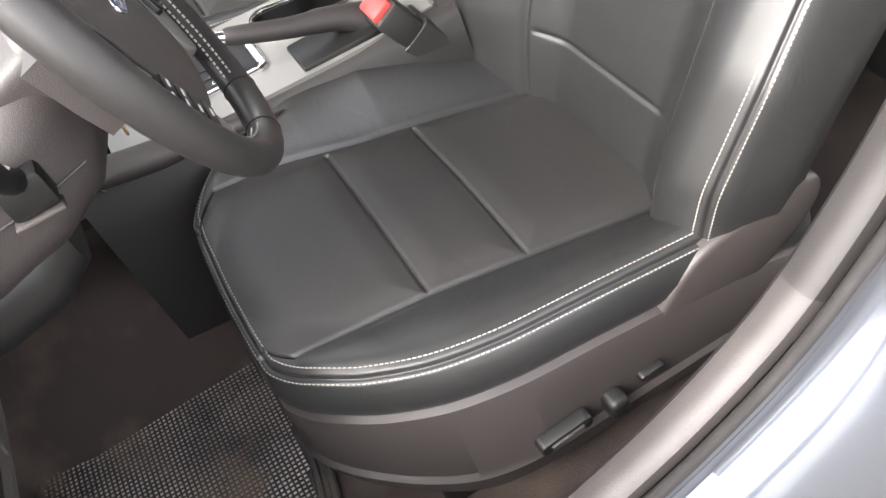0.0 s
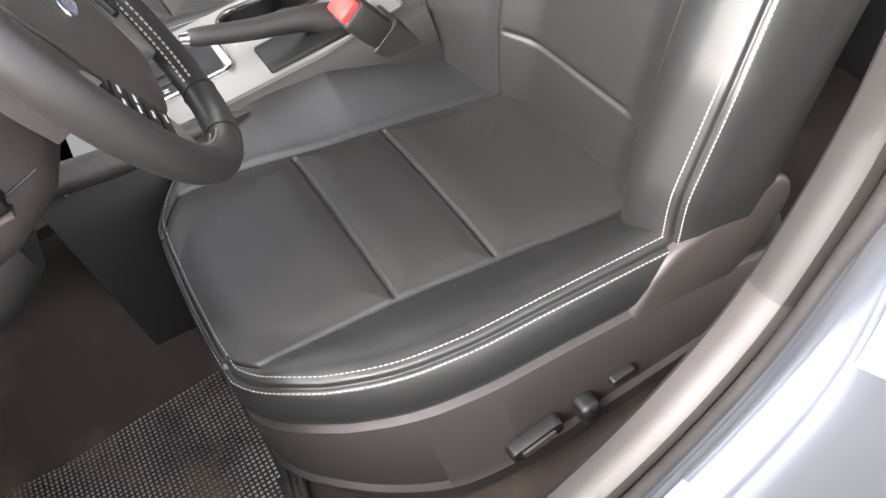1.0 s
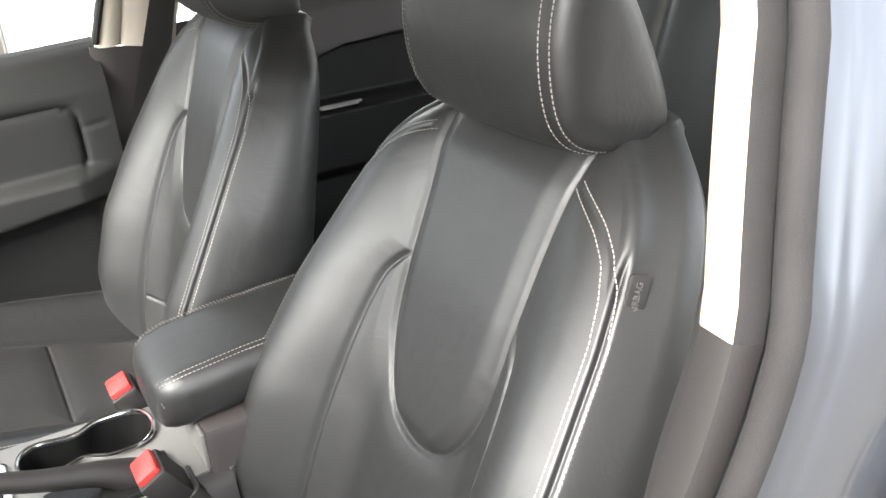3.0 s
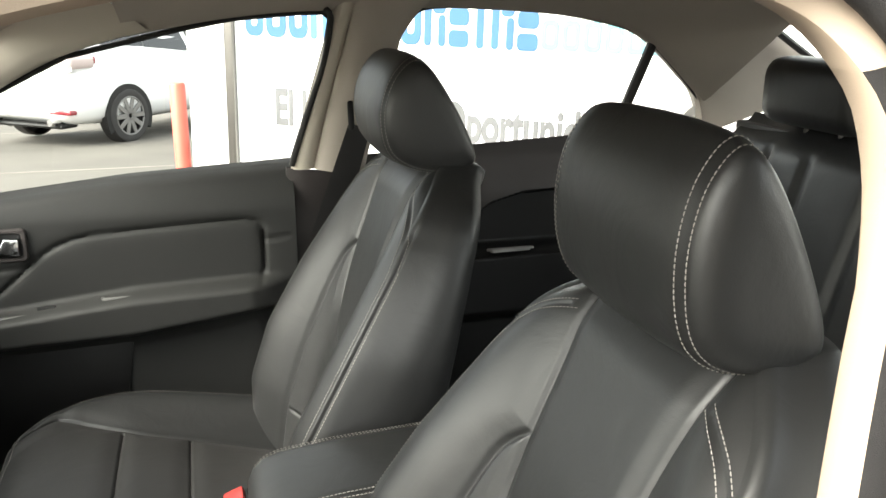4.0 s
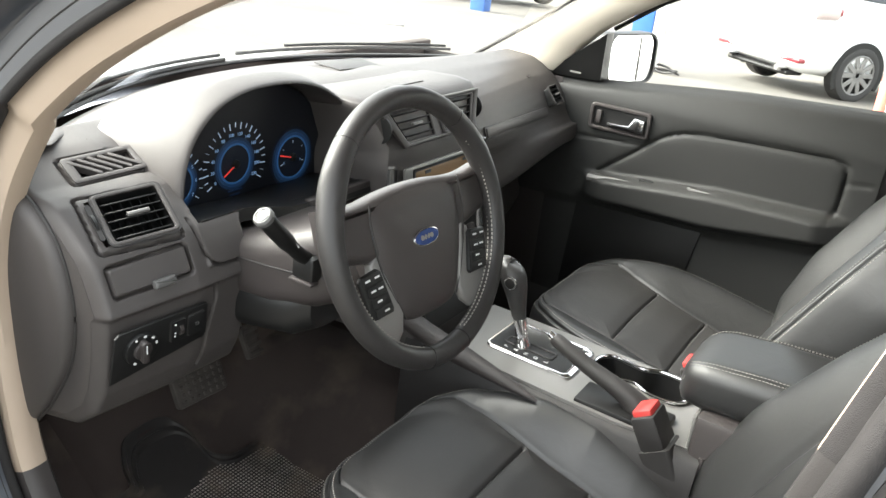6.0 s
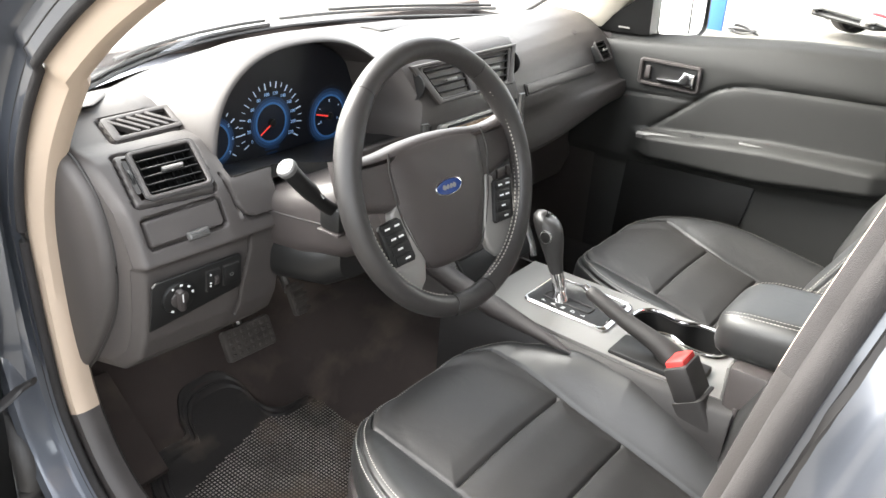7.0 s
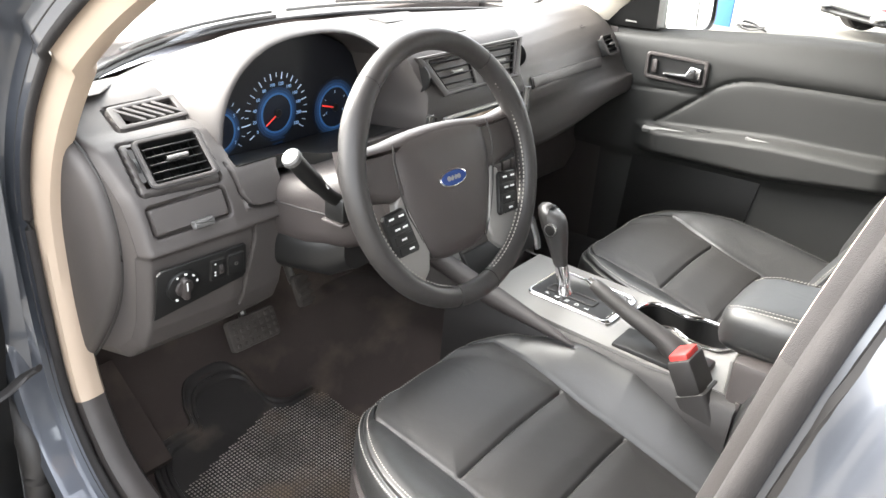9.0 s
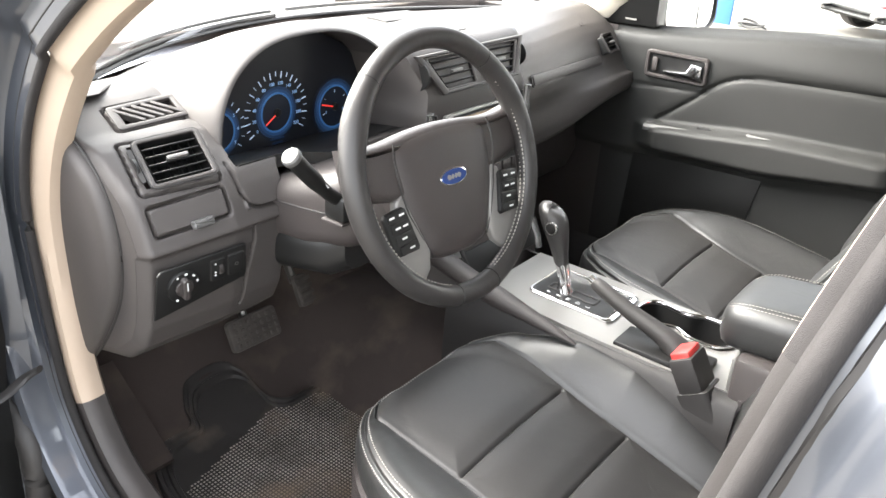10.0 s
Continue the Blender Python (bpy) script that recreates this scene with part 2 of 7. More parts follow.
def tube(pts, r, seg=10, closed=False, flat=1.0, up=(0, 0, 1)):
    """A tube along points; r is a number or a list; flat squeezes it along up."""
    pts = [Vector(p) for p in pts]
    n = len(pts)
    loops = []
    for i, p in enumerate(pts):
        a = pts[(i - 1) % n] if closed or i else pts[i]
        b = pts[(i + 1) % n] if closed or i < n - 1 else pts[i]
        t = (b - a).normalized()
        u = Vector(up) - t * t.dot(Vector(up))
        u = u.normalized() if u.length > 1e-4 else t.orthogonal().normalized()
        s = t.cross(u)
        rr = r[i] if isinstance(r, (list, tuple)) else r
        loops.append([p + rr * (math.cos(2 * math.pi * k / seg) * s + flat * math.sin(2 * math.pi * k / seg) * u) for k in range(seg)])
    if closed:
        loops.append(loops[0])
        bm = rings(loops)
        bmesh.ops.remove_doubles(bm, verts=bm.verts, dist=1e-6)
        return bm
    return rings(loops, cap0=True, cap1=True)


def prism(outline, depth, m, bevel=0.0, seg=2):
    """A plate: a 2D outline in the frame m, depth thick along its z."""
    bm = bmesh.new()
    vs = [bm.verts.new((p[0], p[1], 0)) for p in outline]
    f = bm.faces.new(vs)
    ext = bmesh.ops.extrude_face_region(bm, geom=[f])
    up = [v for v in ext["geom"] if isinstance(v, bmesh.types.BMVert)]
    bmesh.ops.translate(bm, verts=up, vec=(0, 0, depth))
    bmesh.ops.recalc_face_normals(bm, faces=bm.faces)
    if bevel:
        top = [e for e in bm.edges if all(abs(v.co.z - depth) < 1e-6 for v in e.verts)]
        bmesh.ops.bevel(bm, geom=top, offset=bevel, segments=seg, profile=0.5, affect="EDGES")
    bm.transform(m)
    return bm


def round_rect(x0, x1, y0, y1, r, n=5):
    out = []
    for cx, cy, a0 in ((x1 - r, y1 - r, 0), (x0 + r, y1 - r, 90), (x0 + r, y0 + r, 180), (x1 - r, y0 + r, 270)):
        for k in range(n + 1):
            a = radians(a0 + 90 * k / n)
            out.append((cx + r * math.cos(a), cy + r * math.sin(a)))
    return out


def ring_plate(outer, inner, depth, m, bevel=0.0):
    """A frame between two outlines of the same count, depth thick along the frame's z."""
    d = bevel
    loops = [[(x, y, 0) for x, y in outer], [(x, y, depth - d) for x, y in outer]]
    mid = [((ox + (ix - ox) * 0.25), (oy + (iy - oy) * 0.25), depth) for (ox, oy), (ix, iy) in zip(outer, inner)]
    mid2 = [((ox + (ix - ox) * 0.75), (oy + (iy - oy) * 0.75), depth) for (ox, oy), (ix, iy) in zip(outer, inner)]
    loops += [mid, mid2, [(x, y, depth - d) for x, y in inner], [(x, y, -0.004) for x, y in inner]]
    bm = rings([[Vector(p) for p in lp] for lp in loops])
    bm.transform(m)
    return bm


def stitch(pts, nrm, pitch=0.0054, size=0.0040, r=0.0005, bm=None):
    """Thread dashes along a line of points with their normals."""
    bm = bm or bmesh.new()
    d = [0.0]
    for a, b in zip(pts, pts[1:]):
        d.append(d[-1] + (Vector(b) - Vector(a)).length)
    d = np.array(d)
    P, N = np.array([tuple(p) for p in pts]), np.array([tuple(p) for p in nrm])
    at = lambda A, s: Vector([np.interp(s, d, A[:, k]) for k in range(3)])
    s = 0.0
    while s + size < d[-1]:
        a, b, n = at(P, s), at(P, s + size), at(N, s).normalized()
        t = (b - a).normalized()
        w = t.cross(n) * r
        h = n * r
        vs = [bm.verts.new(q) for q in (a - w, a + w, (a + b) / 2 + w * 1.2 + h * 1.3, (a + b) / 2 - w * 1.2 + h * 1.3, b - w, b + w, (a + b) / 2 - h)]
        bm.faces.new((vs[0], vs[1], vs[2], vs[3]))
        bm.faces.new((vs[3], vs[2], vs[5], vs[4]))
        bm.faces.new((vs[0], vs[3], vs[4], vs[6]))
        bm.faces.new((vs[1], vs[6], vs[5], vs[2]))
        s += pitch
    return bm


def near_lines(px, py, lines):
    """The distance of each point of a grid from the nearest of some polylines."""
    best = np.full(px.shape, 9.0)
    for line in lines:
        for (ax, ay), (bx, by) in zip(line, line[1:]):
            dx, dy = bx - ax, by - ay
            t = np.clip(((px - ax) * dx + (py - ay) * dy) / (dx * dx + dy * dy + 1e-12), 0, 1)
            best = np.minimum(best, np.hypot(px - ax - t * dx, py - ay - t * dy))
    return best


def smoothstep(a, b, x):
    t = np.clip((x - a) / (b - a), 0, 1)
    return t * t * (3 - 2 * t)


def curve2(pts, n, closed=False):
    return [(p.x, p.y) for p in smooth_curve([(a, b, 0) for a, b in pts], n, closed)]


def grid_bm(P, keep=None):
    """A skin over an array of points, rows by columns; keep says which cells stay."""
    r, c = P.shape[:2]
    faces = [(i * c + j, i * c + j + 1, (i + 1) * c + j + 1, (i + 1) * c + j) for i in range(r - 1) for j in range(c - 1) if keep is None or keep[i, j]]
    bm = bm_of([tuple(p) for p in P.reshape(-1, 3)], faces)
    loose = [v for v in bm.verts if not v.link_faces]
    bmesh.ops.delete(bm, geom=loose, context="VERTS")
    return bm


def text_bm(words, size, m, depth=0.002, bold=0.0):
    cu = bpy.data.curves.new("words", "FONT")
    cu.body, cu.size, cu.extrude, cu.align_x, cu.align_y = words, size, depth, "CENTER", "CENTER"
    cu.offset = bold
    ob = bpy.data.objects.new("words", cu)
    scene.collection.objects.link(ob)
    me = bpy.data.meshes.new_from_object(ob.evaluated_get(bpy.context.evaluated_depsgraph_get()))
    bm = bmesh.new()
    bm.from_mesh(me)
    bm.transform(m)
    bpy.data.objects.remove(ob)
    bpy.data.curves.remove(cu)
    bpy.data.meshes.remove(me)
    return bm


# ---- front seats ----
def front_seat(name, cx, dy, dz, lean, label, powered, crown=1.0, nose=0.0, deep=0.0):
    """A leather front seat: cushion, backrest, headrest, side shields. cx: its middle; dy: its slide; dz: its lift; lean: the backrest's slope."""
    side = -1 if cx < 0 else 1
    seat = thing(name, (cx, dy, 0.30), label, "car seat", "front seats")
    # cushion
    nu, nv = 221, 260
    v = np.linspace(0, 1, nv)
    yy = -0.40 + 0.586 * v
    w = 0.256 - 0.160 * (1 - np.sqrt(np.clip(1 - (np.clip((yy + 0.06) / 0.252, 0, 1)) ** 2, 0, 1)))
    u = np.linspace(-1, 1, nu)
    flare = 0.144 + (0.010 if powered else 0.030) * smoothstep(-0.06, 0.15, yy)
    far = np.interp(yy, [-0.40, -0.22, -0.09, 0.045, 0.11, 0.15], [0.86, 0.86, 0.87, 0.89, 0.94, 1.0]) if powered else np.ones(nv)
    for _ in range(30):
        far[1:-1] = (far[:-2] + far[1:-1] + far[2:]) / 3
    W = np.where(u[None, :] > 0, (w * far)[:, None], w[:, None])
    sm = np.minimum(np.where(u[None, :] > 0, np.minimum(flare, 0.93 * w)[:, None], np.minimum(0.145, 0.93 * w)[:, None]), 0.86 * W)
    au = np.abs(u)[None, :]
    X = np.sign(u)[None, :] * np.where(au < 0.6, au / 0.6 * sm, sm + (au - 0.6) / 0.4 * (W - sm))
    Y = np.repeat(yy[:, None], nu, 1) - 0.022 * (X / 0.25) ** 2 * smoothstep(0.0, 0.19, yy)[:, None]
    T = np.interp(yy, [-0.40, -0.30, -0.115, 0.005, 0.10, 0.15, 0.19], [0.462, 0.498, 0.553, 0.586, 0.602, 0.604, 0.592])
    for _ in range(60):
        T[1:-1] = (T[:-2] + T[1:-1] + T[2:]) / 3
    T = T[:, None]
    ax = np.abs(X)
    h = np.interp(yy, [-0.3, -0.25, -0.05, 0.12], [0.062, 0.060, 0.038, 0.014])[:, None]
    if powered:
        h = np.where(X > 0, np.interp(yy, [-0.40, -0.25, -0.169, -0.087, 0.015, 0.12], [0.030, 0.040, 0.057, 0.064, 0.046, 0.014])[:, None], h)
    Z = T + h * smoothstep(0.0, 1.0, (ax - np.minimum(0.140, W - 0.09)) / np.maximum(0.05, W - 0.011 - np.minimum(0.140, W - 0.09))) - 0.003 * np.clip((ax - W + 0.02) / 0.02, 0, 1) ** 2
    Z += 0.007 * np.cos(np.clip(ax / 0.15, 0, 1) * math.pi / 2)
    near = np.minimum(near_lines(X, Y, [[(-0.138, y), (0.138, y)] for y in (0.005, -0.115)]), np.abs(ax - sm))
    Z -= 0.005 * np.exp(-(near / 0.0024) ** 2) + 0.006 * np.exp(-(near / 0.020) ** 2)
    P = np.dstack([X + cx, Y + dy, Z + dz])
    edge = [P[i, 0] for i in range(nv)] + [P[-1, j] for j in range(1, nu)] + [P[i, -1] for i in range(nv - 2, -1, -1)]
    edge = np.array(edge)
    tan = np.gradient(edge, axis=0)
    out = np.stack([-tan[:, 1], tan[:, 0], 0 * tan[:, 0]], 1)
    out /= np.linalg.norm(out, axis=1)[:, None] + 1e-9
    for _ in range(6):
        out[1:-1] = (out[:-2] + out[1:-1] + out[2:]) / 3
    out /= np.linalg.norm(out, axis=1)[:, None]
    down = np.array([0, 0, -1.0])
    lip = [edge + out * o + down * d for o, d in ((0, 0), (0.0020, 0.0006), (0.0032, 0.0022), (0.0033, 0.0048), (0.0030, 0.0074), (0.0036, 0.0088), (0.0058, 0.0083), (0.0086, 0.0090), (0.0108, 0.0118), (0.014, 0.024), (0.016, 0.042), (0.014, 0.060), (0.006, 0.078), (-0.02, 0.085))]
    insert = (np.abs(u)[:-1] < 0.599) & (np.abs(u)[1:] < 0.601)
    insert = np.repeat(insert[None, :], nv - 1, 0)
    top = grid_bm(P, ~insert)
    skirt = rings([[tuple(p) for p in lp] for lp in lip], closed=False)
    bm = join(top, skirt)
    bmesh.ops.remove_doubles(bm, verts=bm.verts, dist=1e-5)
    cushion = part("seat_cushion", bm, LEATHER, seat, sharp=80)
    part("seat_insert", grid_bm(P, insert), LEATHER_MATTE, seat, "matte black leather insert", sharp=80)
    up = np.array([0, 0, 1.0])
    part("stitching", stitch(edge - out * 0.0025 + up * 0.0028, [tuple(o * 0.4 + up) for o in out]), THREAD, cushion, "pale stitching")
    part("stitching", stitch(edge + out * 0.0092 + down * 0.0090, [tuple(o * 0.8 + up * 0.6) for o in out]), THREAD, cushion, "pale stitching")
    # plastic shield round the cushion's foot
    foot = []
    for o, k in ((0.004, 0.0), (0.017, 0.03), (0.020, 0.10), (0.021, 0.72), (0.027, 0.76), (0.023, 0.92), (0.0, 1.0)):
        lp = edge + out * o
        zt = edge[:, 2] - 0.070
        lp = lp.copy()
        lp[:, 2] = zt + (0.35 + dz + 0.05 * smoothstep(0.02, 0.19, edge[:, 1] - dy) - zt) * k
        foot.append([tuple(p) for p in lp])
    part("side_shield", rings(foot, closed=False), PLASTIC, seat, "charcoal plastic shield")
    # the pivot covers
    for s in (-1, 1):
        prof = curve2([(-0.20, 0.375), (-0.16, 0.43), (-0.195, 0.51), (-0.245, 0.558), (-0.31, 0.570), (-0.37, 0.580), (-0.404, 0.562), (-0.402, 0.525), (-0.35, 0.478), (-0.27, 0.430)], 5, True)
        m = axes((cx + s * 0.252, dy, dz), (0, 1, 0), (0, 0, 1)) if s > 0 else axes((cx - 0.252, dy, dz), (0, -1, 0), (0, 0, 1))
        pr = prof if s > 0 else [(-a, b) for a, b in prof][::-1]
        part("pivot_cover", prism(pr, 0.023, m, 0.008, 3), PLASTIC, seat)
    if powered:
        x = cx - 0.2785
        m = axes((x, dy - 0.012, 0.421), (0, -1, 0), (0, 0, 1))
        sw = part("seat_switch", prism(round_rect(0.0, 0.068, -0.011, 0.011, 0.008), 0.016, m @ pose(0.0, 0.004, 0, 0, 0, 4), 0.005), DARK, seat, "black seat switch bar")
        part("switch_cap", box(0.012, 0.056, -0.003, 0.007, 0.015, 0.019, 0.003, frame_of=m @ pose(0.0, 0.004, 0, 0, 0, 4)), PLASTIC, sw)
        part("seat_switch", prism(round_rect(0.088, 0.114, -0.017, 0.017, 0.010), 0.022, m @ pose(0, 0, 0, 0, 0, 0), 0.008, 3), DARK, seat, "upright black recliner switch")
        part("seat_switch", prism(round_rect(0.137, 0.170, 0.002, 0.014, 0.005), 0.010, m, 0.004), DARK, seat, "small black lumbar switch")
    # feet on the floor rails
    for s in (-1, 1):
        part("seat_rail", box(cx + s * 0.19 - 0.02, cx + s * 0.19 + 0.02, dy - 0.36, dy + 0.10, 0.268, 0.40, 0.006), DARK, seat)
    # backrest: x across, a up along it, n out of its face
    th = math.atan(lean)
    a, n = np.array([0, -math.sin(th), math.cos(th)]), np.array([0, math.cos(th), math.sin(th)])
    o = np.array([cx, dy - 0.314, 0.50 + dz])
    nu, nv = 361, 340
    hh = np.linspace(-0.05, 0.66, nv)
    w = np.interp(hh, [-0.05, 0.0, 0.1, 0.22, 0.37, 0.485, 0.53, 0.56, 0.585, 0.60, 0.615, 0.63, 0.645, 0.66], [0.232, 0.250, 0.262, 0.270, 0.259, 0.236, 0.224, 0.214, 0.203, 0.194, 0.181, 0.163, 0.142, 0.118])
    for _ in range(30):
        w[1:-1] = (w[:-2] + w[1:-1] + w[2:]) / 3
    u = np.linspace(-1, 1, nu)
    X = u[None, :] * w[:, None]
    H = np.repeat(hh[:, None], nu, 1) - 0.012 * (X / 0.25) ** 2 * smoothstep(0.5, 0.66, hh)[:, None]
    ax = np.abs(X)
    wide = w[:, None]
    mid = np.interp(hh, [-0.05, 0.05, 0.1, 0.27, 0.45, 0.6, 0.66], [0.006, 0.009, 0.009, 0.004, 0.004, -0.004, -0.03])
    rise = np.interp(hh, [-0.05, 0.0, 0.1, 0.22, 0.37, 0.485, 0.56, 0.60, 0.66], [0.045, 0.070, 0.098, 0.094, 0.062, 0.032, 0.014, 0.0, -0.03])
    for _ in range(40):
        mid[1:-1] = (mid[:-2] + mid[1:-1] + mid[2:]) / 3
        rise[1:-1] = (rise[:-2] + rise[1:-1] + rise[2:]) / 3
    fat = np.interp(hh, [-0.05, 0.1, 0.45, 0.56], [0.5, 1, 0.6, 0])[:, None]
    D = mid[:, None] + (rise[:, None] + 0.008 - mid[:, None]) * smoothstep(0.085, 0.9 * wide, ax) + 0.005 * fat * np.exp(-((ax - 0.74 * wide) / 0.05) ** 2) - 0.009 * np.clip((ax - wide + 0.055) / 0.055, 0, 1) ** 2
    tongue = curve2([(-0.118, 0.66), (-0.116, 0.60), (-0.110, 0.54), (-0.106, 0.46), (-0.098, 0.36), (-0.062, 0.285), (0.0, 0.262), (0.062, 0.285), (0.098, 0.36), (0.106, 0.46), (0.110, 0.54), (0.116, 0.60), (0.118, 0.66)], 4)
    hooks = [curve2([(s * 0.135, -0.05), (s * 0.146, 0.08), (s * 0.150, 0.22), (s * 0.145, 0.34), (s * 0.132, 0.42), (s * 0.108, 0.455)], 4) for s in (-1, 1)]
    near = near_lines(X, H, [tongue] + hooks)
    low = near_lines(X, H, [[(-0.134, 0.085), (0.134, 0.085)]])
    D -= 0.0030 * np.exp(-(low / 0.0036) ** 2)
    tq = np.array(tongue)
    tq = tq[tq[:, 0] >= 0]
    far_in = np.interp(H, tq[:, 1], tq[:, 0], left=-1.0) - ax
    D += 0.006 * smoothstep(0.002, 0.030, far_in) * smoothstep(0.0, 0.03, H - 0.262)
    # the side seam leaves the edge and sweeps in to the tongue
    sh = np.linspace(0.50, 0.609, 60)
    sx = np.interp(sh, [0.50, 0.53, 0.56, 0.583, 0.60, 0.609], [float(np.interp(0.50, hh, w)) + 0.002, float(np.interp(0.53, hh, w)), 0.207, 0.181, 0.149, 0.126])
    for _ in range(12):
        sx[1:-1] = (sx[:-2] + sx[1:-1] + sx[2:]) / 3
    seam = near_lines(ax, H, [list(zip(sx[::4], sh[::4]))])
    D -= 0.0025 * np.exp(-(seam / 0.0035) ** 2) * smoothstep(0.53, 0.56, H)
    D -= 0.0052 * np.exp(-(near / 0.0038) ** 2) + 0.004 * np.exp(-(near / 0.018) ** 2)
    P = o + X[..., None] * np.array([1.0, 0, 0]) + H[..., None] * a + D[..., None] * n
    edge = np.array([P[i, 0] for i in range(nv)] + [P[-1, j] for j in range(1, nu)] + [P[i, -1] for i in range(nv - 2, -1, -1)])
    e2 = np.array([(X[i, 0], H[i, 0]) for i in range(nv)] + [(X[-1, j], H[-1, j]) for j in range(1, nu)] + [(X[i, -1], H[i, -1]) for i in range(nv - 2, -1, -1)])
    tan = np.gradient(e2, axis=0)
    o2 = np.stack([-tan[:, 1], tan[:, 0]], 1)
    for _ in range(8):
        o2[1:-1] = (o2[:-2] + o2[1:-1] + o2[2:]) / 3
    o2 /= np.linalg.norm(o2, axis=1)[:, None] + 1e-9
    out = o2[:, :1] * np.array([1.0, 0, 0]) + o2[:, 1:] * a
    back_d = np.interp(e2[:, 1], [-0.05, 0.3, 0.55, 0.66], [0.15 + deep, 0.13 + deep, 0.092 + 0.3 * deep, 0.075])[:, None]
    plain = smoothstep(0.545, 0.575, e2[:, 1])[:, None]
    lip = [edge + out * (k + (k2 - k) * plain) - n * (d + (d2 - d) * plain) for k, d, k2, d2 in ((0, 0, 0, 0), (0.0020, 0.0006, 0.004, 0.0008), (0.0032, 0.0022, 0.007, 0.0022), (0.0033, 0.0048, 0.0085, 0.0035), (0.0030, 0.0074, 0.0098, 0.005), (0.0036, 0.0088, 0.0108, 0.0065), (0.0058, 0.0083, 0.0116, 0.0078), (0.0086, 0.0090, 0.0126, 0.010), (0.0108, 0.0118, 0.0137, 0.014), (0.016, 0.03, 0.016, 0.03))]
    swell = (smoothstep(0.15, 0.45, e2[:, 1]) * (0.020 if powered else 0.024 * smoothstep(0.645, 0.56, e2[:, 1])))[:, None]
    lip += [edge + out * (k + swell * q) - n * (0.03 + (back_d - 0.03) * s) for k, s, q in ((0.018, 0.25, 0.55), (0.018, 0.6, 1.0), (0.012, 0.9, 0.9), (-0.005, 1.0, 0.5), (-0.04, 1.06, 0.0))]
    loops = [[tuple(p) for p in lp] for lp in lip]
    bm = join(grid_bm(P), rings(loops, closed=False))
    # the rear panel closes it
    nb = len(loops[-1])
    rear = bm_of(loops[-1], [(i, i + 1, nb - 2 - i, nb - 1 - i) for i in range(nb // 2 - 1)])
    bm = join(bm, rear)
    bmesh.ops.remove_doubles(bm, verts=bm.verts, dist=1e-5)
    back = part("backrest", bm, LEATHER, seat, sharp=80)
    n1 = int(np.searchsorted(hh, 0.50))
    for sl in (slice(6, n1), slice(len(edge) - n1, len(edge) - 6)):
        part("stitching", stitch((edge - out * 0.0025 + n * 0.0018)[sl], [tuple(q) for q in (out * 0.5 + n)[sl]]), THREAD, back, "pale stitching")
        part("stitching", stitch((edge + out * 0.0100 - n * 0.0094)[sl], [tuple(q) for q in (out + n * 0.6)[sl]]), THREAD, back, "pale stitching")
    tx, th_ = np.gradient(sx), np.gradient(sh)
    tl = np.hypot(tx, th_)
    for sgn in (-1, 1):
        for off in (-0.0045, 0.0065):
            qx, qh = sx + th_ / tl * off, sh - tx / tl * off
            row = np.interp(qh + 0.012 * (qx / 0.25) ** 2 * smoothstep(0.5, 0.66, qh), hh, np.arange(nv))
            line = []
            for x_, h_, r_ in zip(qx, qh, row):
                r0 = min(int(r_), nv - 2)
                wr = float(np.interp(r_, np.arange(nv), w))
                c_ = np.interp(min(x_ / wr, 1.0), u, np.arange(nu))
                c0 = min(int(c_), nu - 2)
                fr, fc = r_ - r0, c_ - c0
                d_ = (D[r0, c0] * (1 - fr) + D[r0 + 1, c0] * fr) * (1 - fc) + (D[r0, c0 + 1] * (1 - fr) + D[r0 + 1, c0 + 1] * fr) * fc
                d_ -= float(np.interp(x_ - wr, [0, 0.0018, 0.0030, 0.0052, 0.0085], [0, 0.0006, 0.002, 0.0062, 0.0084])) * float(1 - smoothstep(0.545, 0.56, h_))
                line.append(tuple(o + np.array([sgn * x_, 0, 0]) + a * h_ + n * (d_ + 0.0014)))
            part("stitching", stitch(line, [tuple(n + np.array([sgn * 0.5, 0, 0]))] * len(line)), THREAD, back, "pale stitching")
    if powered:
        i = int(np.argmin(np.abs(hh - 0.537)))
        tag = Vector(edge[i] + out[i] * 0.0135 - n * 0.020)
        m = axes(tag, Vector(out[i] * 0.35 - n), Vector(a)) if side < 0 else axes(tag, Vector(n), Vector(a))
        tg = part("label_tag", prism(round_rect(-0.010, 0.010, -0.021, 0.021, 0.004), 0.003, m, 0.001), LEATHER_SIDE, back, "small embossed black tag")
        part("lettering", text_bm("AIRBAG", 0.0085, m @ pose(0, 0, 0.0035, 0, 0, 90), 0.0005), SATIN, tg)
    # headrest: a fin-like side section drawn across
    top = o + a * 0.675 - n * 0.035
    ref = np.array([cx, top[1] + 0.045, top[2] - 0.028])
    prof = curve2([(-0.006, 0.187), (0.032 - 0.3 * nose, 0.160), (0.052 - nose, 0.095), (0.040 - nose, 0.025), (-0.010, -0.008), (-0.080, -0.010), (-0.096, 0.022), (-0.052, 0.125)], 7, True)
    prof = [(y, z * crown) for y, z in prof]
    cen = np.array([-0.02, 0.085])
    loops = []
    for dx, sc in ((-0.138, 0.30), (-0.137, 0.60), (-0.133, 0.84), (-0.127, 0.95), (-0.120, 0.985), (-0.117, 0.98), (-0.112, 1.02), (-0.09, 1.06), (-0.05, 1.09), (0, 1.10), (0.05, 1.09), (0.09, 1.06), (0.112, 1.02), (0.117, 0.98), (0.120, 0.985), (0.127, 0.95), (0.133, 0.84), (0.137, 0.60), (0.138, 0.30)):
        q = (np.array(prof) - cen) * sc + cen
